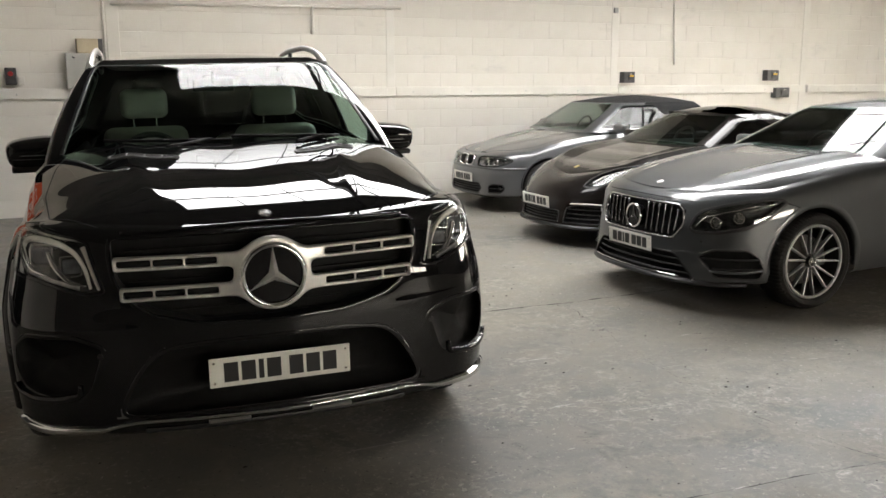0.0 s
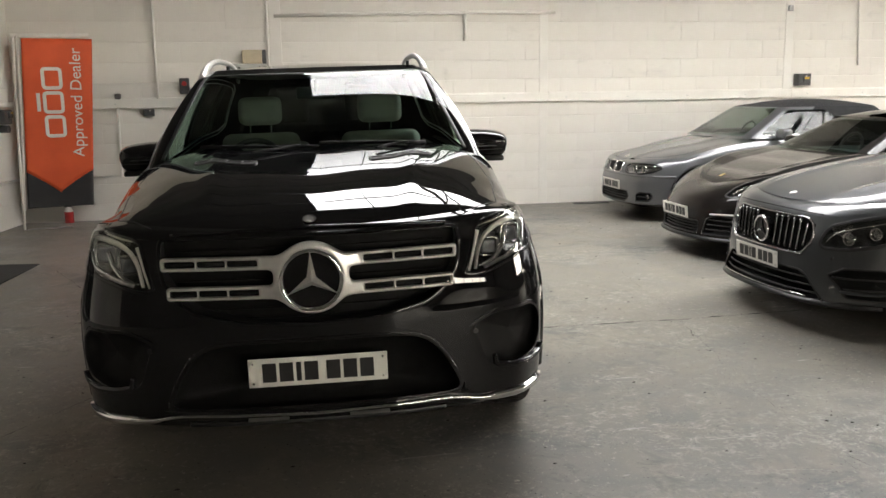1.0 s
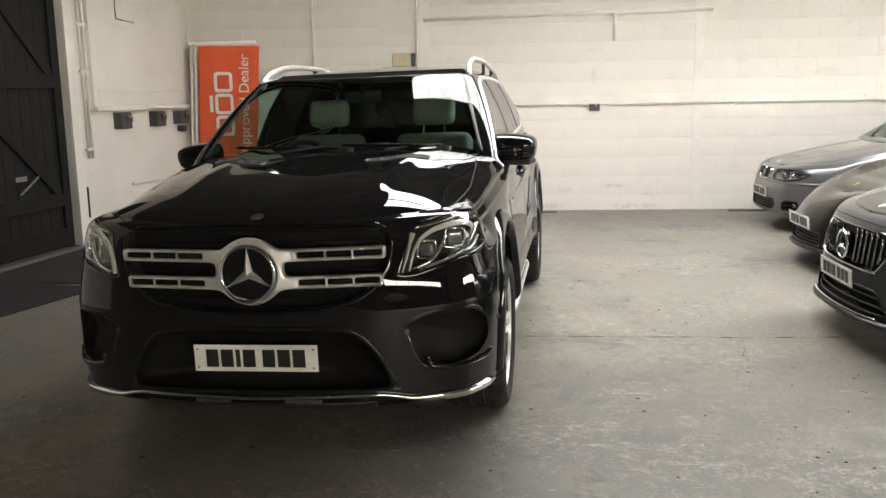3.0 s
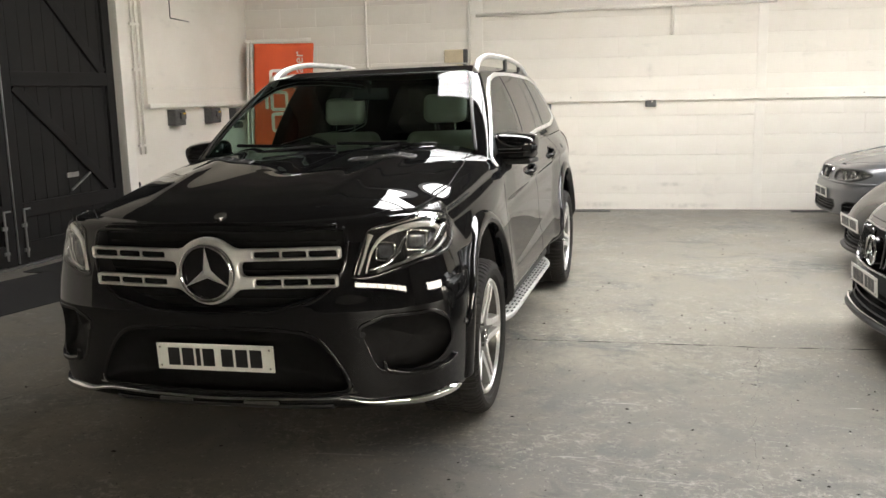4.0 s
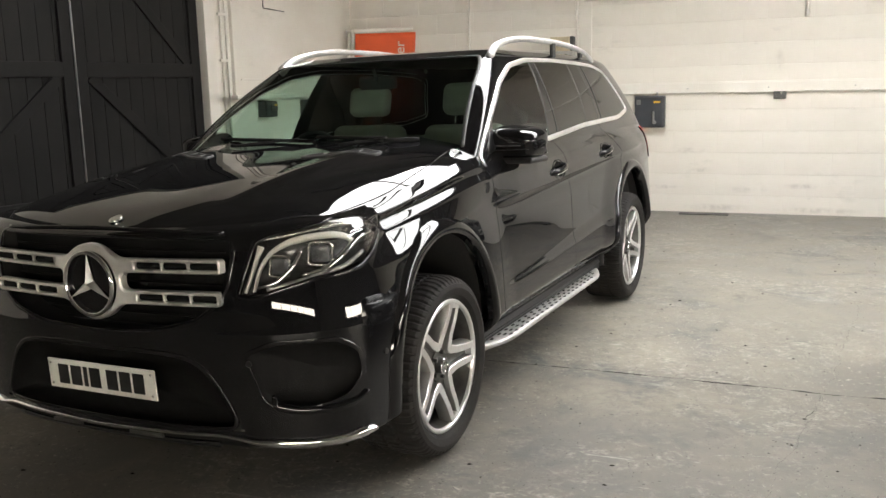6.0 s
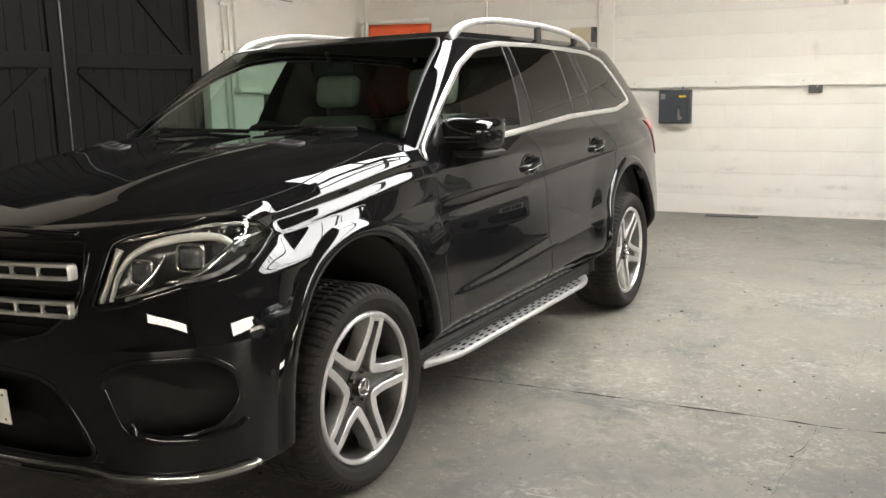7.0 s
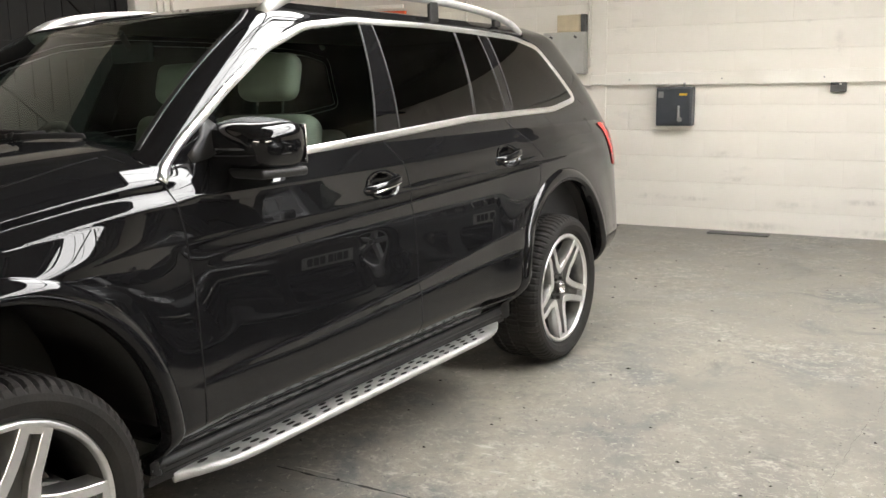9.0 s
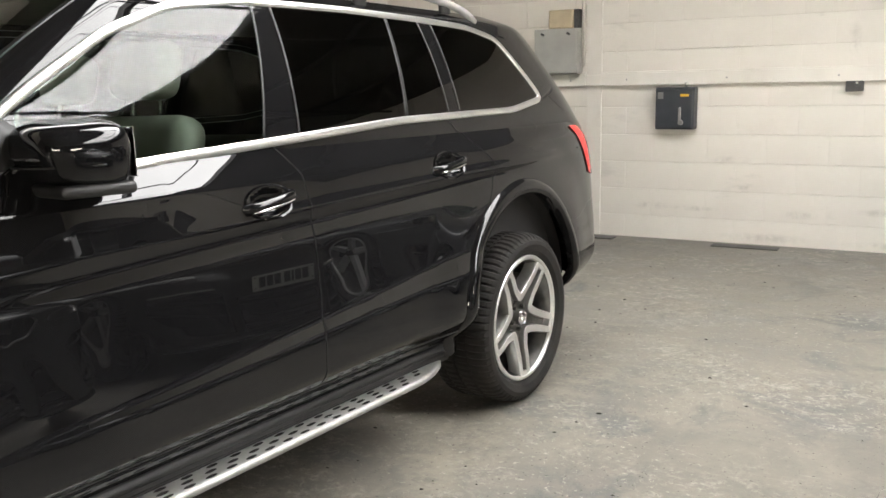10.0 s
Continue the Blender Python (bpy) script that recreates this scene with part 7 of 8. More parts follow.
for ya, yb, light in bands:
    if not light:
        roof_piece(bm, -14.2, 17.3, ya, yb)
    else:
        roof_piece(bm, -14.2, X0, ya, yb)
        roof_piece(bm, X1, 17.3, ya, yb)
tagged(part("ceiling", bm, CEILING, None), "dark roof sheets between rooflights", "ceiling", kind="structure")
for ya, yb, light in bands:
    if light:
        n = 7
        for i in range(n):
            a, b = X0 + PANEL * i, X0 + PANEL * (i + 1)
            bm = bmesh.new()
            roof_piece(bm, a + 0.01, b - 0.01, ya - 0.005, yb + 0.005, 0.02)
            tagged(part("rooflight", bm, DAYLIGHT, None), "bright translucent rooflight sheet set in the roof", "rooflight", "rooflights")
for i in range(14):
    x = X0 + PANEL * (i // 2 + (1 + i % 2) / 3)
    bm = bmesh.new()
    roof_piece(bm, x - 0.006, x + 0.006, 8.5, 6.55, -0.018)
    bmesh.ops.reverse_faces(bm, faces=bm.faces)
    tagged(part("glazing_bar", bm, DARK_STEEL, None), "thin dark glazing bar under a rooflight", "glazing bar", "glazing bars", "structure")
for y in (10.6, 9.5, 8.45, 7.5, 6.5):
    z = roof_z(y) - 0.05
    tagged(part("purlin", box_bm((16, 0.05, 0.07), (8.0, y, z), 0.004), DARK_STEEL, None), "dark steel purlin under the roof", "purlin", "purlins", "structure")
for x in (2.9, 6.4, 9.9, 13.4):
    tr = thing("roof_truss", "dark steel roof truss with struts", "truss", None, "trusses", "structure")
    ztie = 3.62
    part("tie_rod", cyl_bm(0.025, (x, WALL_Y, ztie), (x, 3.4, ztie), 8), DARK_STEEL, tr)
    part("rafter", cyl_bm(0.045, (x, WALL_Y, roof_z(WALL_Y) - 0.12), (x, 3.4, roof_z(3.4) - 0.12), 8), DARK_STEEL, tr)
    for i in range(5):
        y = 10.2 - 1.5 * i
        part("strut", cyl_bm(0.02, (x, y, ztie), (x, y - 0.75, roof_z(y - 0.75) - 0.12), 8), DARK_STEEL, tr)
        part("strut", cyl_bm(0.02, (x, y - 1.5, ztie), (x, y - 0.75, roof_z(y - 0.75) - 0.12), 8), DARK_STEEL, tr)

# ---- fittings on the north wall ----
def wall_box(name, x0, x1, z0, z1, d, material, label, category, bevel=0.008, group=""):
    t = thing(name, label, category, Matrix.Translation(((x0 + x1) / 2, WALL_Y, (z0 + z1) / 2)), group)
    part("casing", box_bm((x1 - x0, d, z1 - z0), (0, -d / 2, 0), bevel, 2), material, t)
    return t, x1 - x0, z1 - z0


for x0, x1, proud in ((4.715, 4.832, 0.012), (8.40, 8.52, 0.012), (12.28, 12.42, 0.012), (1.10, 1.245, 0.02)):
    slab("wall_trim", (x0, WALL_Y - proud, 0), (x1, WALL_Y + 0.006, 4.2), WHITE_TRIM, "white painted pilaster strip on the wall", "trim", 0.003)
# cable ledge at chest height, in lengths
for a, b in ((-2.0, 1.095), (1.25, 4.71), (4.838, 8.395), (8.525, 12.27), (12.43, 18.0)):
    ld = thing("trim", "white painted ledge along the wall", "trim", kind="structure")
    part("ledge_board", box_bm((b - a, 0.055, 0.112), ((a + b) / 2, WALL_Y - 0.0275, 1.474), 0.005), WHITE_TRIM, ld)
    part("ledge_lip", box_bm((b - a, 0.046, 0.016), ((a + b) / 2, WALL_Y - 0.023, 1.537), 0.006), WHITE_TRIM, ld)
    for x in np.arange(a + 0.25, b, 0.9):
        part("ledge_screw", cyl_bm(0.008, (x, WALL_Y - 0.055, 1.47), (x, WALL_Y - 0.06, 1.47), 8), STEEL, ld)
slab("trim", (1.095, WALL_Y - 0.05, 1.425), (1.25, WALL_Y - 0.02, 1.52), WHITE_TRIM, "short ledge piece over the pilaster", "trim", 0.003)
slab("trim", (4.71, WALL_Y - 0.052, 1.42), (4.838, WALL_Y - 0.012, 1.53), WHITE_TRIM, "short ledge piece over the pilaster", "trim", 0.003)
slab("trim", (8.395, WALL_Y - 0.052, 1.42), (8.525, WALL_Y - 0.012, 1.53), WHITE_TRIM, "short ledge piece over the pilaster", "trim", 0.003)


def wall_pipe(pts, r, label, material=WHITE_TRIM, clips=()):
    p = thing("wall_pipe", label, "pipe")
    put("pipe", tube_mesh("pipe", pts, r, 10), material, p)
    for c in clips:
        part("pipe_clip", box_bm((0.05, 0.03, 0.06), c, 0.006), material, p)
    return p


py = WALL_Y - 0.04
wall_pipe([(1.16, py, 2.555), (2.5, py, 2.587), (4.92, py, 2.615)], 0.024, "white painted pipe along the top of the wall", clips=((1.5, py + 0.02, 2.563), (4.77, py + 0.02, 2.612), (3.0, py + 0.02, 2.593)))
wall_pipe([(3.67, py, 2.60), (3.67, py, 2.235)], 0.022, "short white drop pipe with an open end", clips=((3.67, py + 0.02, 2.27),))
wall_pipe([(-0.33, py, 1.53), (-0.33, py, 3.7)], 0.016, "thin white conduit rising from the ledge")
wall_pipe([(-0.82, py, 1.56), (-0.84, py, 0.56), (-1.22, py, 0.56)], 0.015, "white pipe bent towards the floor")
wall_pipe([(9.5, py, 3.6), (9.58, py, 1.87)], 0.014, "thin white conduit that ends in mid wall")
wall_pipe([(1.07, py, 1.60), (1.07, py, 3.7)], 0.016, "white conduit beside the cabinet", clips=((1.07, py + 0.01, 2.3), (1.07, py + 0.01, 2.9)))
t, w, h = wall_box("stopcock", -0.85, -0.78, 1.53, 1.60, 0.06, DARK_STEEL, "small dark valve on a white pipe", "valve")
bd = slab("wall_board", (0.55, WALL_Y - 0.015, 2.40), (1.045, WALL_Y - 0.001, 3.6), WHITE, "white painted board on the wall", "board", 0.003)

t, w, h = wall_box("electric_cabinet", 0.61, 1.05, 1.535, 1.955, 0.14, BOX_GREY, "grey steel electrical cabinet with two catches", "cabinet", 0.006)
part("cabinet_door", box_bm((w - 0.02, 0.012, h - 0.02), (0, -0.146, 0), 0.004), BOX_GREY, t)
for x in (-0.13, 0.13):
    part("catch", box_bm((0.035, 0.012, 0.02), (x, -0.156, h / 2 - 0.05), 0.003, rot=Matrix.Rotation(radians(30), 3, "Y")), SOCKET_DARK, t, "black quarter-turn catch")
t, w, h = wall_box("junction_box", 0.74, 0.99, 1.957, 2.13, 0.10, CREAM, "cream plastic junction box on the cabinet", "box", 0.008)
part("junction_lid", box_bm((w - 0.02, 0.01, h - 0.02), (0, -0.104, 0), 0.003), CREAM, t)
part("terminal", box_bm((0.05, 0.09, h), (w / 2 + 0.026, -0.05, 0), 0.006), SOCKET_DARK, t, "dark terminal block")

t, w, h = wall_box("isolator", 1.795, 2.145, 1.02, 1.395, 0.13, BOX_BLUE, "dark slate isolator box with a lever handle", "switch box", 0.012)
part("isolator_lid", box_bm((w - 0.03, 0.012, h - 0.03), (0, -0.136, 0), 0.006), BOX_BLUE, t)
part("label_plate", box_bm((0.05, 0.003, 0.06), (-0.125, -0.1435, 0.115)), STEEL, t, "small grey label")
part("warning_label", box_bm((0.075, 0.003, 0.022), (0.09, -0.1435, 0.115)), YELLOW, t, "yellow warning label")
lv = part("lever", box_bm((0.022, 0.03, 0.14), (0.055, -0.165, -0.06), 0.008), STEEL, t, "steel lever")
part("lever_knob", cyl_bm(0.022, (0.065, -0.145, -0.125), (0.065, -0.18, -0.125), 16), STEEL, t)
part("cable_gland", cyl_bm(0.012, (0.08, -0.06, h / 2), (0.08, -0.06, h / 2 + 0.04), 10), STEEL, t)


def socket(x0, x1, z0, z1, label="dark metal double socket under the ledge", m=None, depth=0.05):
    t = thing("wall_socket", label, "socket", m or Matrix.Translation(((x0 + x1) / 2, WALL_Y, (z0 + z1) / 2)), "wall sockets")
    w, h = x1 - x0, z1 - z0
    part("back_box", box_bm((w, depth, h), (0, -depth / 2, 0), 0.006), SOCKET_DARK, t)
    part("face_plate", box_bm((w * 0.94, 0.006, h * 0.9), (0, -depth - 0.003, 0), 0.002), SOCKET_DARK, t)
    for k in (-1, 1):
        part("outlet", box_bm((w * 0.3, 0.008, h * 0.42), (k * w * 0.24, -depth - 0.005, -h * 0.08), 0.002), SOCKET_DARK, t)
        part("rocker", box_bm((0.018, 0.010, 0.016), (k * w * 0.12, -depth - 0.006, h * 0.28), 0.002), WHITE_TRIM if k > 0 else SOCKET_DARK, t)
    return t


socket(3.355, 3.49, 1.335, 1.425)
socket(-0.52, -0.385, 1.315, 1.405)
for x0, x1, z0, z1 in ((8.575, 8.78, 1.585, 1.755), (11.45, 11.70, 1.615, 1.79), (11.66, 11.96, 1.335, 1.50)):
    q = socket(x0, x1, z0, z1, "black industrial socket with a small yellow label on the wall", depth=0.12)
    part("socket_cover", box_bm(((x1 - x0) * 0.5, 0.03, (z1 - z0) * 0.5), (0.02, -0.135, 0.0), 0.008), SOCKET_DARK, q, "hinged cover")
    part("socket_label", box_bm(((x1 - x0) * 0.34, 0.003, (z1 - z0) * 0.16), (0.02, -0.1515, 0.02)), YELLOW if z0 > 1.5 else SOCKET_DARK, q, "small yellow label")
t, w, h = wall_box("alarm_sounder", -0.055, 0.065, 1.585, 1.785, 0.07, SOCKET_DARK, "black alarm box standing on the ledge", "alarm box")
part("sounder_lens", cyl_bm(0.03, (0, -0.07, 0.03), (0, -0.08, 0.03), 20), RED, t, "dull red lens")
t, w, h = wall_box("switch", 0.075, 0.15, 1.59, 1.68, 0.04, WHITE_TRIM, "white switch above the ledge", "switch", 0.006)
part("rocker", box_bm((0.02, 0.008, 0.03), (0, -0.043, 0), 0.002), WHITE_TRIM, t)
t, w, h = wall_box("pipe_cap", 8.42, 8.49, 2.64, 2.72, 0.05, STEEL, "small steel bracket high on the wall", "bracket")

# steel plates lying along the foot of the wall
for x, l in ((2.64, 0.56), (5.42, 0.5), (1.33, 0.24)):
    tagged(part("floor_plate", box_bm((l, 0.13, 0.012), (x, WALL_Y - 0.20, 0.006), 0.002), DARK_STEEL, None), "dark steel plate lying along the wall's foot", "plate", "floor plates")

# ---- fittings on the west wall ----
t = thing("wall_panel_board", "white boarded panel with a ledge on the side wall", "panel", WEST)
part("board", box_bm((0.05, 2.1, 2.2), (0.025, -1.32, 2.58), 0.006), WHITE, t)
part("board_ledge", box_bm((0.10, 2.16, 0.05), (0.05, -1.32, 1.49), 0.006), WHITE_TRIM, t)
part("board_batten", box_bm((0.012, 1.95, 0.02), (0.056, -1.30, 1.69), 0.003), WHITE_TRIM, t)
for a, b, c, d in ((-1.83, -1.83, 2.52, 3.0), (-1.83, -1.45, 2.51, 2.49)):
    put("cable", tube_mesh("cable", [(0.056, a, d if a == b else c), (0.056, b, c if a == b else d)], 0.006, 6), SOCKET_DARK, t)
for y, z, hgt in ((-1.845, 1.345, 0.19), (-1.06, 1.345, 0.19), (-0.465, 1.345, 0.17)):
    m = west_pose(y, z) @ Matrix.Rotation(radians(90), 4, "Z")
    q = socket(0, 0.215, 0, hgt, "black industrial socket on the white side wall", m, 0.11)
    part("socket_cover", box_bm((0.11, 0.03, 0.08), (0.04, -0.12, 0.02), 0.008), SOCKET_DARK, q, "hinged cover")
    part("socket_label", box_bm((0.05, 0.003, 0.02), (0.05, -0.1365, 0.045)), YELLOW, q)
t = thing("wall_plug", "black plug hanging below a socket", "plug", west_pose(-0.44, 1.20))
part("plug_body", cyl_bm(0.045, (0, 0, 0), (0.10, 0, 0), 18), SOCKET_DARK, t)
p = thing("wall_pipe", "white pipe low on the side wall", "pipe", WEST)
put("pipe", tube_mesh("pipe", [(0.04, -1.70, 0.585), (0.04, -0.95, 0.575), (0.04, -0.1, 0.56)], 0.017, 10), WHITE_TRIM, p)
p = thing("wall_pipe", "white conduits beside the door jamb", "pipe", WEST)
for y in (-2.53, -2.45):
    put("pipe", tube_mesh("pipe", [(0.03, y, 3.4), (0.03, y, 0.95)], 0.014, 8), WHITE_TRIM, p)
for z in (1.05, 1.9, 2.4):
    part("pipe_clip", box_bm((0.03, 0.16, 0.03), (0.03, -2.49, z), 0.004), WHITE_TRIM, p)
tagged(part("door_stop", box_bm((0.03, 0.035, 0.34), (0.015, -2.60, 0.47), 0.008), BLACK_DOOR, None, m=WEST), "black rubber stop strip beside the doorway", "door stop")


def door_leaf(y0, y1, flip, name):
    """A tall black boarded door leaf with rails and a diagonal brace; y runs along the wall."""
    d = thing(name, "tall black boarded door leaf with diagonal braces", "door", WEST, kind="structure")
    w, c = y1 - y0, (y0 + y1) / 2
    k = int(w / 0.16)
    for i in range(k):
        part("plank", box_bm((0.03, w / k - 0.004, 3.36), (-0.10, y0 + (i + 0.5) * w / k, 1.70), 0.003), BLACK_DOOR, d)
    for z, h in ((0.13, 0.2), (0.54, 0.14), (1.79, 0.14), (3.26, 0.2)):
        part("rail", box_bm((0.035, w - 0.24, h), (-0.067, c, z), 0.004), BLACK_DOOR, d)
    for y in (y0 + 0.06, y1 - 0.06):
        part("stile", box_bm((0.035, 0.12, 3.36), (-0.067, y, 1.70), 0.004), BLACK_DOOR, d)
    for z0, z1 in ((0.61, 1.72), (1.86, 3.16)):
        a, b = (y0 + 0.16, y1 - 0.16) if flip else (y1 - 0.16, y0 + 0.16)
        n = math.hypot(b - a, z1 - z0)
        part("brace", box_bm((0.03, 0.10, n), (-0.069, c, (z0 + z1) / 2), 0.004, rot=Matrix.Rotation(math.atan2(-(b - a), (z1 - z0)), 3, "X")), BLACK_DOOR, d)
    return d


d1, d2 = door_leaf(-4.41, -2.80, False, "door_1"), door_leaf(-6.08, -4.43, True, "door_2")
for d, y in ((d1, -4.31), (d2, -4.56)):
    b = part("drop_bolt", cyl_bm(0.011, (-0.03, y, 0.09), (-0.03, y, 0.56), 10), STEEL, d, "steel drop bolt")
    part("bolt_handle", cyl_bm(0.009, (-0.03, y, 0.555), (-0.03, y + 0.08, 0.555), 8), STEEL, b)
    for z in (0.16, 0.40):
        part("bolt_guide", box_bm((0.02, 0.06, 0.035), (-0.038, y, z), 0.004), STEEL, b)
part("door_pull", box_bm((0.02, 0.02, 0.34), (-0.03, -3.48, 0.745), 0.006, rot=Matrix.Rotation(radians(-62), 3, "X")), STEEL, d1, "bent steel door bar")
part("door_pull_plate", box_bm((0.01, 0.17, 0.05), (-0.045, -3.58, 0.82), 0.003), STEEL, d1)
part("meeting_strip", box_bm((0.02, 0.011, 3.3), (-0.04, -4.42, 1.69), 0.004), STEEL, d1, "worn steel strip where the leaves meet")
slab("door_sill", (-0.30, -6.12, 0.0), (-0.02, -2.77, 0.02), DARK_STEEL, "", "", 0.004, west)

# ---- rubber mats ----
def rubber_mat(cx, cy, w, l, turn, label):
    t = thing("rubber_mat", label, "mat", pose(cx, cy, 0, 0, 0, turn), "rubber mats")
    part("mat_base", box_bm((w, l, 0.012), (0, 0, 0.006), 0.004), RUBBER_MAT, t)
    me = bpy.data.meshes.new("mat_rib")
    b = box_bm((0.018, l - 0.06, 0.007), (0, 0, 0), 0.002, 1)
    b.to_mesh(me)
    b.free()
    n = int(w / 0.04)
    for i in range(n):
        put("mat_rib", me, RUBBER_MAT, t, m=Matrix.Translation((-w / 2 + 0.03 + i * (w - 0.06) / (n - 1), 0, 0.0145)))
    return t


rubber_mat(-1.84, 7.90, 1.15, 1.70, -7, "black ribbed rubber mat in front of the doorway")
rubber_mat(-1.95, 6.32, 1.10, 1.42, -17, "black ribbed rubber mat lying askew beside another")

# ---- the orange banner on its stand ----
def banner():
    a, b = Vector((-1.865, 11.40, 0)), Vector((-1.045, 11.655, 0))
    u = (b - a).normalized()
    ang = math.degrees(math.atan2(u.y, u.x))
    t = thing("banner_stand", "orange and black cloth banner on a white stand before the wall", "banner", Matrix.Translation((a.x, a.y, 0)) @ Matrix.Rotation(radians(ang), 4, "Z"))
    W0, ZT, ZB = 0.86, 2.30, 0.22
    def sheet_of(name, z_of, material, off, label):
        cols = []
        for i in range(25):
            q = i / 24
            lo, hi = z_of(q)
            col = []
            for j in range(30):
                z = lo + (hi - lo) * j / 29
                s = (z - ZB) / (ZT - ZB)
                left, right = -0.06 + 0.10 * s, 0.70 + 0.14 * s
                x = left + (right - left) * q
                col.append((x, -off + 0.012 * math.sin(4 * q + 3 * s) * (1 - s), z))
            cols.append(col)
        put(name, sheet(name, np.array(cols), 0.003), material, t, label)
    dip = lambda q: 0.40 + 0.27 * abs(2 * q - 1) ** 0.9
    sheet_of("orange_cloth", lambda q: (dip(q), ZT - 0.03), ORANGE, 0.0, "orange cloth with white print")
    sheet_of("black_cloth", lambda q: (ZB, dip(q)), BANNER_BLACK, 0.001, "black lower cloth")
    part("top_bar", box_bm((W0 + 0.02, 0.03, 0.04), (W0 / 2 - 0.01, 0, ZT), 0.006), WHITE_TRIM, t, "white top bar", m=Matrix.Rotation(radians(-1.5), 4, "Y"))
    put("pole", tube_mesh("pole", [(0.005, 0.0, 2.32), (-0.045, -0.01, 1.2), (-0.10, -0.02, 0.20)], 0.018, 10), WHITE_TRIM, t, "white pole")
    put("pole", tube_mesh("pole", [(-0.045, 0.02, 2.30), (-0.10, -0.12, 1.0), (-0.13, -0.32, 0.0)], 0.016, 10), WHITE_TRIM, t, "white leaning pole")
    part("base_foot", box_bm((0.50, 0.05, 0.014), (0.15, -0.33, 0.007), 0.004), STEEL, t)
    # plain shapes for the badge: three rounded frames and a bar
    def stroke(path, closed=False):
        p = rounded(path, 48, closed, 3)
        put("print_shape", ribbon("print_shape", [(x, -0.006, z) for x, z in p], [(0, -1, 0)] * len(p), 0.042, 0.002, closed), BANNER_WHITE, t)
    for z in (1.68, 1.39, 1.10):
        stroke([(0.24, z + 0.23), (0.24, z), (0.44, z), (0.44, z + 0.23)], True)
    stroke([(0.17, 1.62), (0.17, 1.40)])
    def words(text):
        c = bpy.data.curves.new("print_text", "FONT")
        c.body, c.size, c.align_x, c.extrude = text, 0.168, "LEFT", 0.001
        tmp = bpy.data.objects.new("print_text_curve", c)
        me = bpy.data.meshes.new_from_object(tmp)
        bpy.data.objects.remove(tmp)
        return me, max(v.co.x for v in me.vertices)
    wide = words("Approved Dealer")[1]
    k = 1.33 / wide
    for text in ("Approved", "Dealer"):
        me, end = words(text)
        shift = 0.0 if text == "Approved" else wide - end
        put("print_text", me, BANNER_WHITE, t, "white printed word", Matrix.Translation((0.64, -0.012, 0.83)) @ Matrix.Rotation(radians(90), 4, "X") @ Matrix.Rotation(radians(88), 4, "Z") @ Matrix.Diagonal((k, k, 1, 1)) @ Matrix.Translation((shift, 0, 0)))
    return t


banner()
t = thing("fire_extinguisher", "small red extinguisher behind the banner", "extinguisher", pose(-1.50, 11.60, 0))
part("cylinder", cyl_bm(0.055, (0, 0, 0), (0, 0, 0.14), 20), RED, t)
part("collar", cyl_bm(0.05, (0, 0, 0.14), (0, 0, 0.20), 20, r2=0.03), WHITE_TRIM, t)
part("valve", box_bm((0.09, 0.03, 0.04), (0, 0, 0.215), 0.006), SOCKET_DARK, t)

# ---- cracks and grit in the floor ----
def crack(pts, w, wob, seed, label="dark crack in the concrete"):
    rnd = random.Random(seed)
    p = resample(pts, max(12, int(np.linalg.norm(np.diff(np.array(pts, float), axis=0), axis=1).sum() / 0.05)))
    d = np.gradient(p, axis=0)
    d /= np.linalg.norm(d, axis=1, keepdims=True)
    s = np.stack([-d[:, 1], d[:, 0]], 1)
    verts, faces, drift = [], [], 0.0
    for i, q in enumerate(p):
        drift = drift * 0.8 + rnd.uniform(-wob, wob)
        h = w * max(0.12, rnd.random() ** 2)
        c = q + s[i] * drift
        verts += [(*(c - s[i] * h), 0.0012), (*(c + s[i] * h), 0.0012)]
        if i:
            faces.append((2 * i - 2, 2 * i - 1, 2 * i + 1, 2 * i))
    put("floor_crack", mesh_of("floor_crack", verts, faces, False), CRACK, ground, label)


crack([(2.0, 5.37), (3.08, 5.362), (3.82, 5.338), (4.4, 5.372), (7.5, 5.36)], 0.011, 0.004, 3)
crack([(3.75, 5.36), (3.72, 5.12), (3.67, 4.92)], 0.002, 0.010, 17)
crack([(3.40, 2.9), (3.50, 3.97), (3.62, 4.6), (3.83, 5.7), (4.34, 9.3), (4.47, 9.9), (4.5, 11.6)], 0.0007, 0.012, 5)
crack([(-0.6, 3.6), (-0.26, 4.11), (0.05, 4.59), (0.3, 4.75), (0.9, 5.2)], 0.004, 0.006, 7)
crack([(-0.93, 8.31), (-0.55, 7.48), (-0.16, 6.46), (0.3, 5.7)], 0.004, 0.008, 9)
crack([(2.2, 2.52), (2.63, 2.49), (3.1, 2.47), (3.58, 2.42), (5.5, 2.3)], 0.005, 0.004, 11)
crack([(3.45, 3.05), (3.58, 2.5), (3.7, 2.0)], 0.003, 0.008, 13)
SCRATCH = mat("pale_floor_scratch", (0.42, 0.40, 0.36), 0.8, 0.0, (0.30, 0.285, 0.255), 40.0)
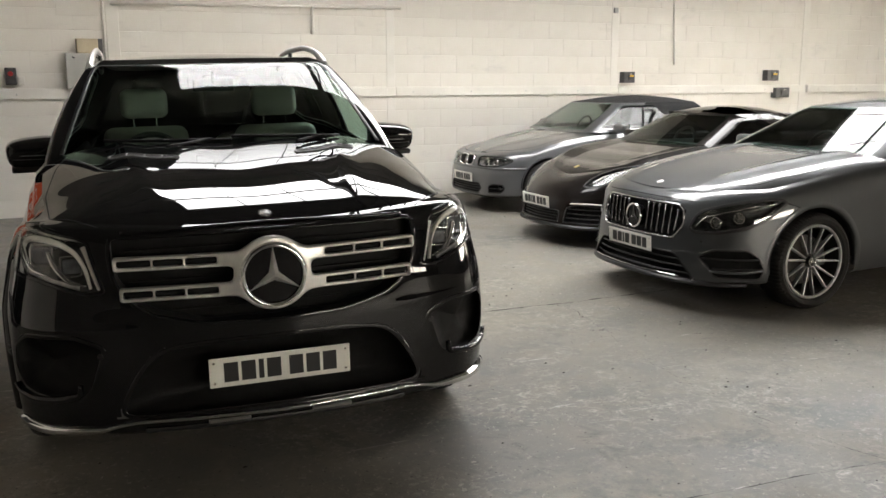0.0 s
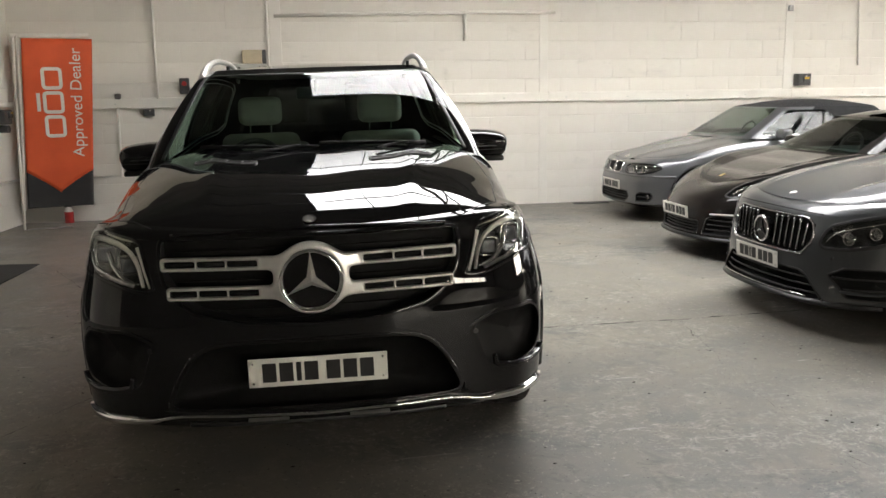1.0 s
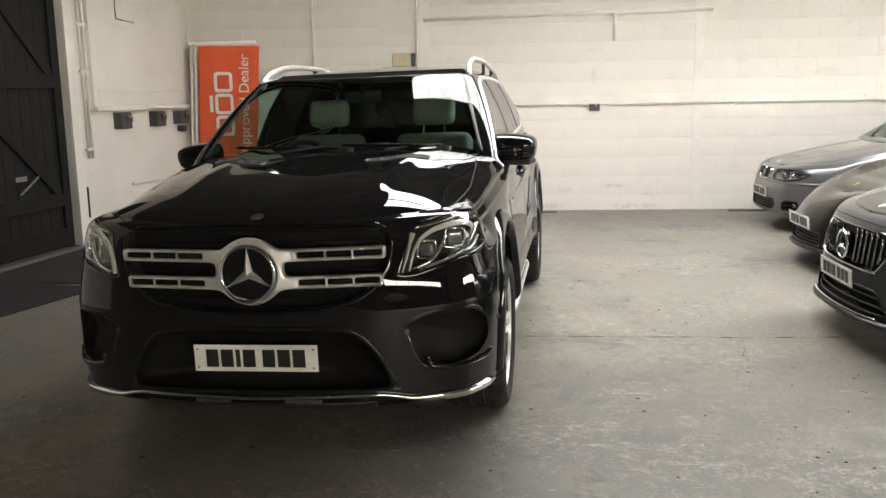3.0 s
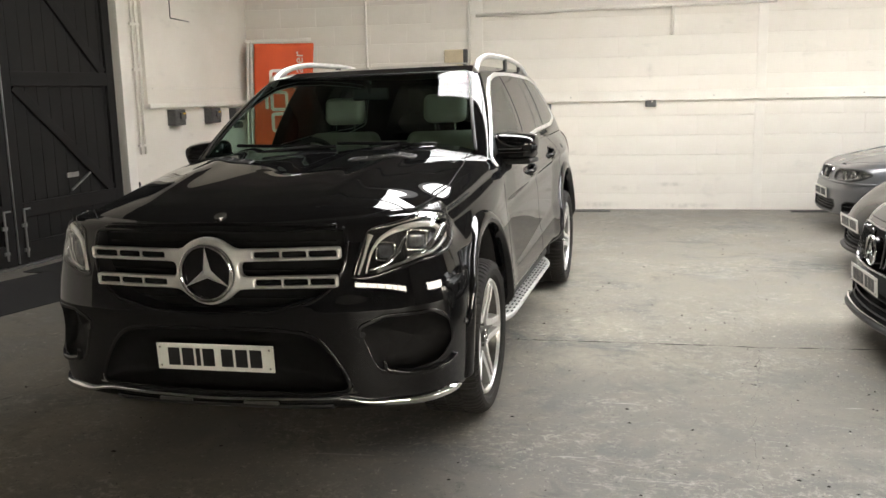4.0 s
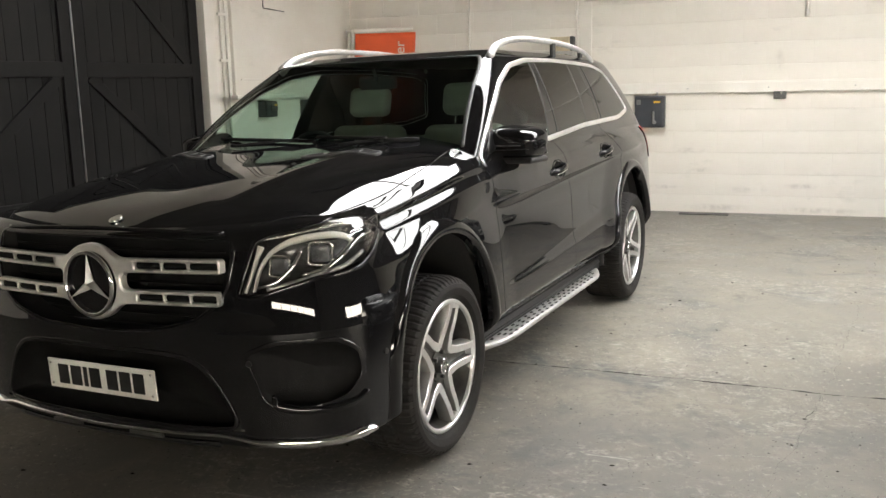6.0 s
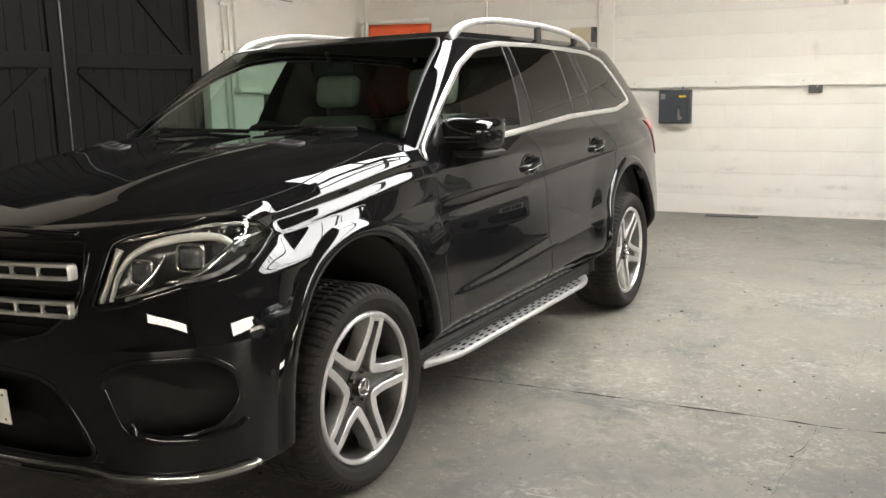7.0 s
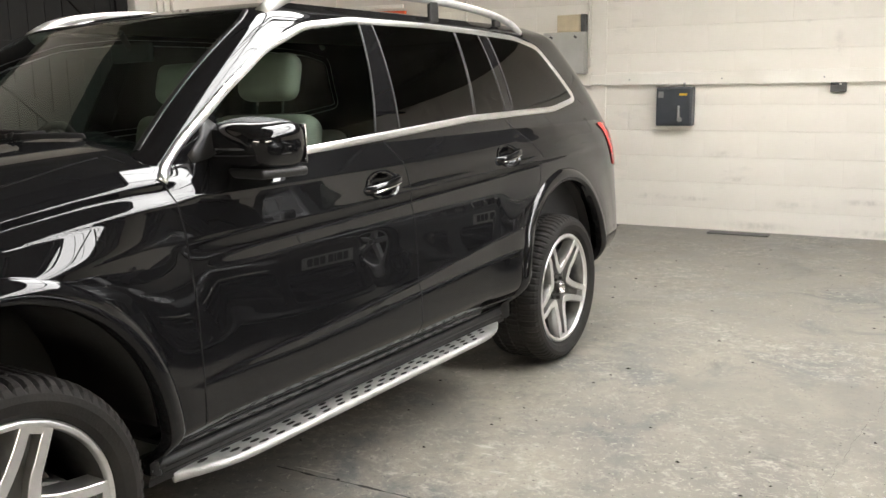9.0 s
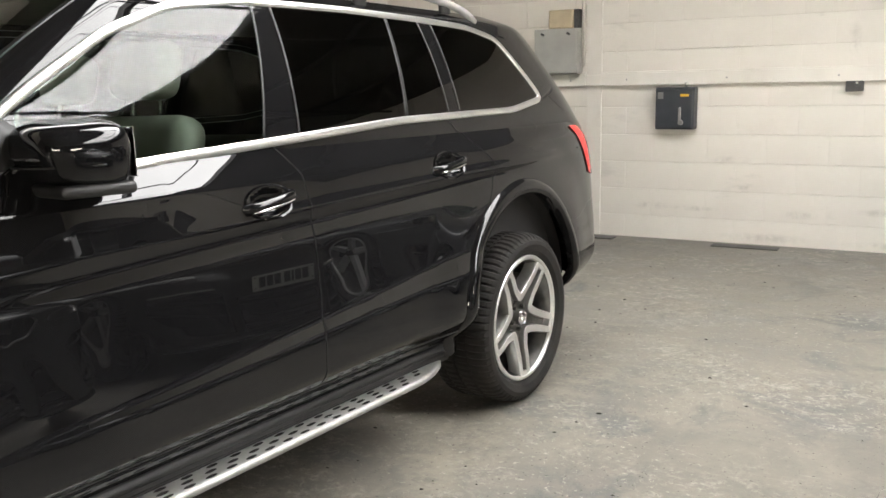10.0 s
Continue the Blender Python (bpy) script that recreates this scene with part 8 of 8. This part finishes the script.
for x, y, length, turn, bow, width in ((2.58, 3.56, 0.30, -26, 0.02, 0.0018), (2.70, 3.54, 0.46, -18, 0.03, 0.0022), (2.91, 3.345, 0.35, -3, 0.012, 0.0030), (2.74, 3.41, 0.48, -4, -0.02, 0.0016), (3.53, 3.84, 0.12, -8, 0.0, 0.0024), (3.81, 4.07, 0.16, -14, 0.01, 0.0022), (3.07, 2.99, 0.24, -15, 0.01, 0.0018), (2.62, 3.30, 0.40, -10, 0.02, 0.0014), (3.3, 4.4, 0.3, 14, 0.01, 0.0014), (2.9, 6.1, 0.28, 35, 0.01, 0.0016), (3.2, 6.9, 0.22, -20, 0.01, 0.0014)):
    rs = random.Random(int(x * 100))
    ux, uy = math.cos(radians(turn)), math.sin(radians(turn))
    verts, faces = [], []
    for i in range(25):
        q = i / 24
        a, c = length * q, bow * (1 - (2 * q - 1) ** 2) + rs.uniform(-0.001, 0.001)
        h = width * rs.uniform(0.15, 1.0) * min(1, 6 * q, 6 * (1 - q) + 0.05)
        for side in (-h, h):
            verts.append((x + ux * a - uy * (c + side), y + uy * a + ux * (c + side), 0.001))
        if i:
            faces.append((2 * i - 2, 2 * i, 2 * i + 1, 2 * i - 1))
    put("floor_scratch", mesh_of("floor_scratch", verts, faces, False), SCRATCH, ground, "pale scratch in the floor paint")
rnd = random.Random(4)
gv, gf = [], []
for i in range(560):
    x, y, r = rnd.uniform(-0.5, 6), rnd.uniform(1.2, 11.2), 0.0045 + 0.013 * rnd.random() ** 2
    a0, o = rnd.uniform(0, 6.28), len(gv)
    for q in range(5):
        a = a0 + q * 1.2566
        k = r * rnd.uniform(0.5, 1.0)
        gv.append((x + k * math.cos(a), y + 0.6 * k * math.sin(a), 0.001))
    gv.append((x, y, 0.002 + r * 0.3))
    gf += [(o + q, o + (q + 1) % 5, o + 5) for q in range(5)]
tagged(put("grit", mesh_of("grit", gv, gf, False), CRACK), "dark grit and flakes on the concrete", "grit", kind="stuff")

# ---- the blocks of the north wall ----
def block_mesh(name, w, h, d):
    """A painted block: its long edges are rounded into the bed joints, its ends butt almost closed."""
    e, q = 0.0035, w / 2
    prof = [(0.0, -h / 2), (-d + 0.0025, -h / 2), (-d, -h / 2 + e), (-d, h / 2 - e), (-d + 0.0025, h / 2), (0.0, h / 2)]
    v = [(x, y, z) for x in (-q, q) for y, z in prof]
    f = [(i, i + 1, i + 7, i + 6) for i in range(5)] + [(0, 6, 11, 5), (5, 4, 3, 2, 1, 0), (6, 7, 8, 9, 10, 11)]
    me = mesh_of(name, v, f, False)
    me.materials.append(WHITE)
    return me


FULL = [block_mesh("block", BLOCK_L - 0.0030, BLOCK_H - 0.0045, 0.0048 + 0.0004 * i) for i in range(3)]
rnd = random.Random(8)
rest_v, rest_f = [], []
cube_f = ((0, 1, 5, 4), (1, 2, 6, 5), (2, 3, 7, 6), (3, 0, 4, 7), (4, 5, 6, 7))
count = 0
for row in range(21):
    z = -0.04 + BLOCK_H * (row + 0.5)
    x = -2.3 + (BLOCK_L / 2 if row % 2 else 0)
    while x < 17:
        if count < 300 and row < 12 and x < 9.3 and x > -2.0:
            ob = put("block", FULL[rnd.randrange(3)], None, wall_n, m=Matrix.Translation((x, WALL_Y + rnd.uniform(-0.0006, 0.0006), z)))
            count += 1
        else:
            w, h, o = BLOCK_L / 2 - 0.0014, BLOCK_H / 2 - 0.0022, len(rest_v)
            yy = WALL_Y - 0.0046 - rnd.uniform(0, 0.0006)
            rest_v += [(x - w, WALL_Y + 0.004, z - h), (x + w, WALL_Y + 0.004, z - h), (x + w, WALL_Y + 0.004, z + h), (x - w, WALL_Y + 0.004, z + h), (x - w, yy, z - h + 0.003), (x + w, yy, z - h + 0.003), (x + w, yy, z + h - 0.003), (x - w, yy, z + h - 0.003)]
            rest_f += [tuple(o + i for i in f) for f in cube_f]
        x += BLOCK_L
tagged(put("blocks", mesh_of("blocks", rest_v, rest_f, False), WHITE, wall_n), "", "", kind="stuff")
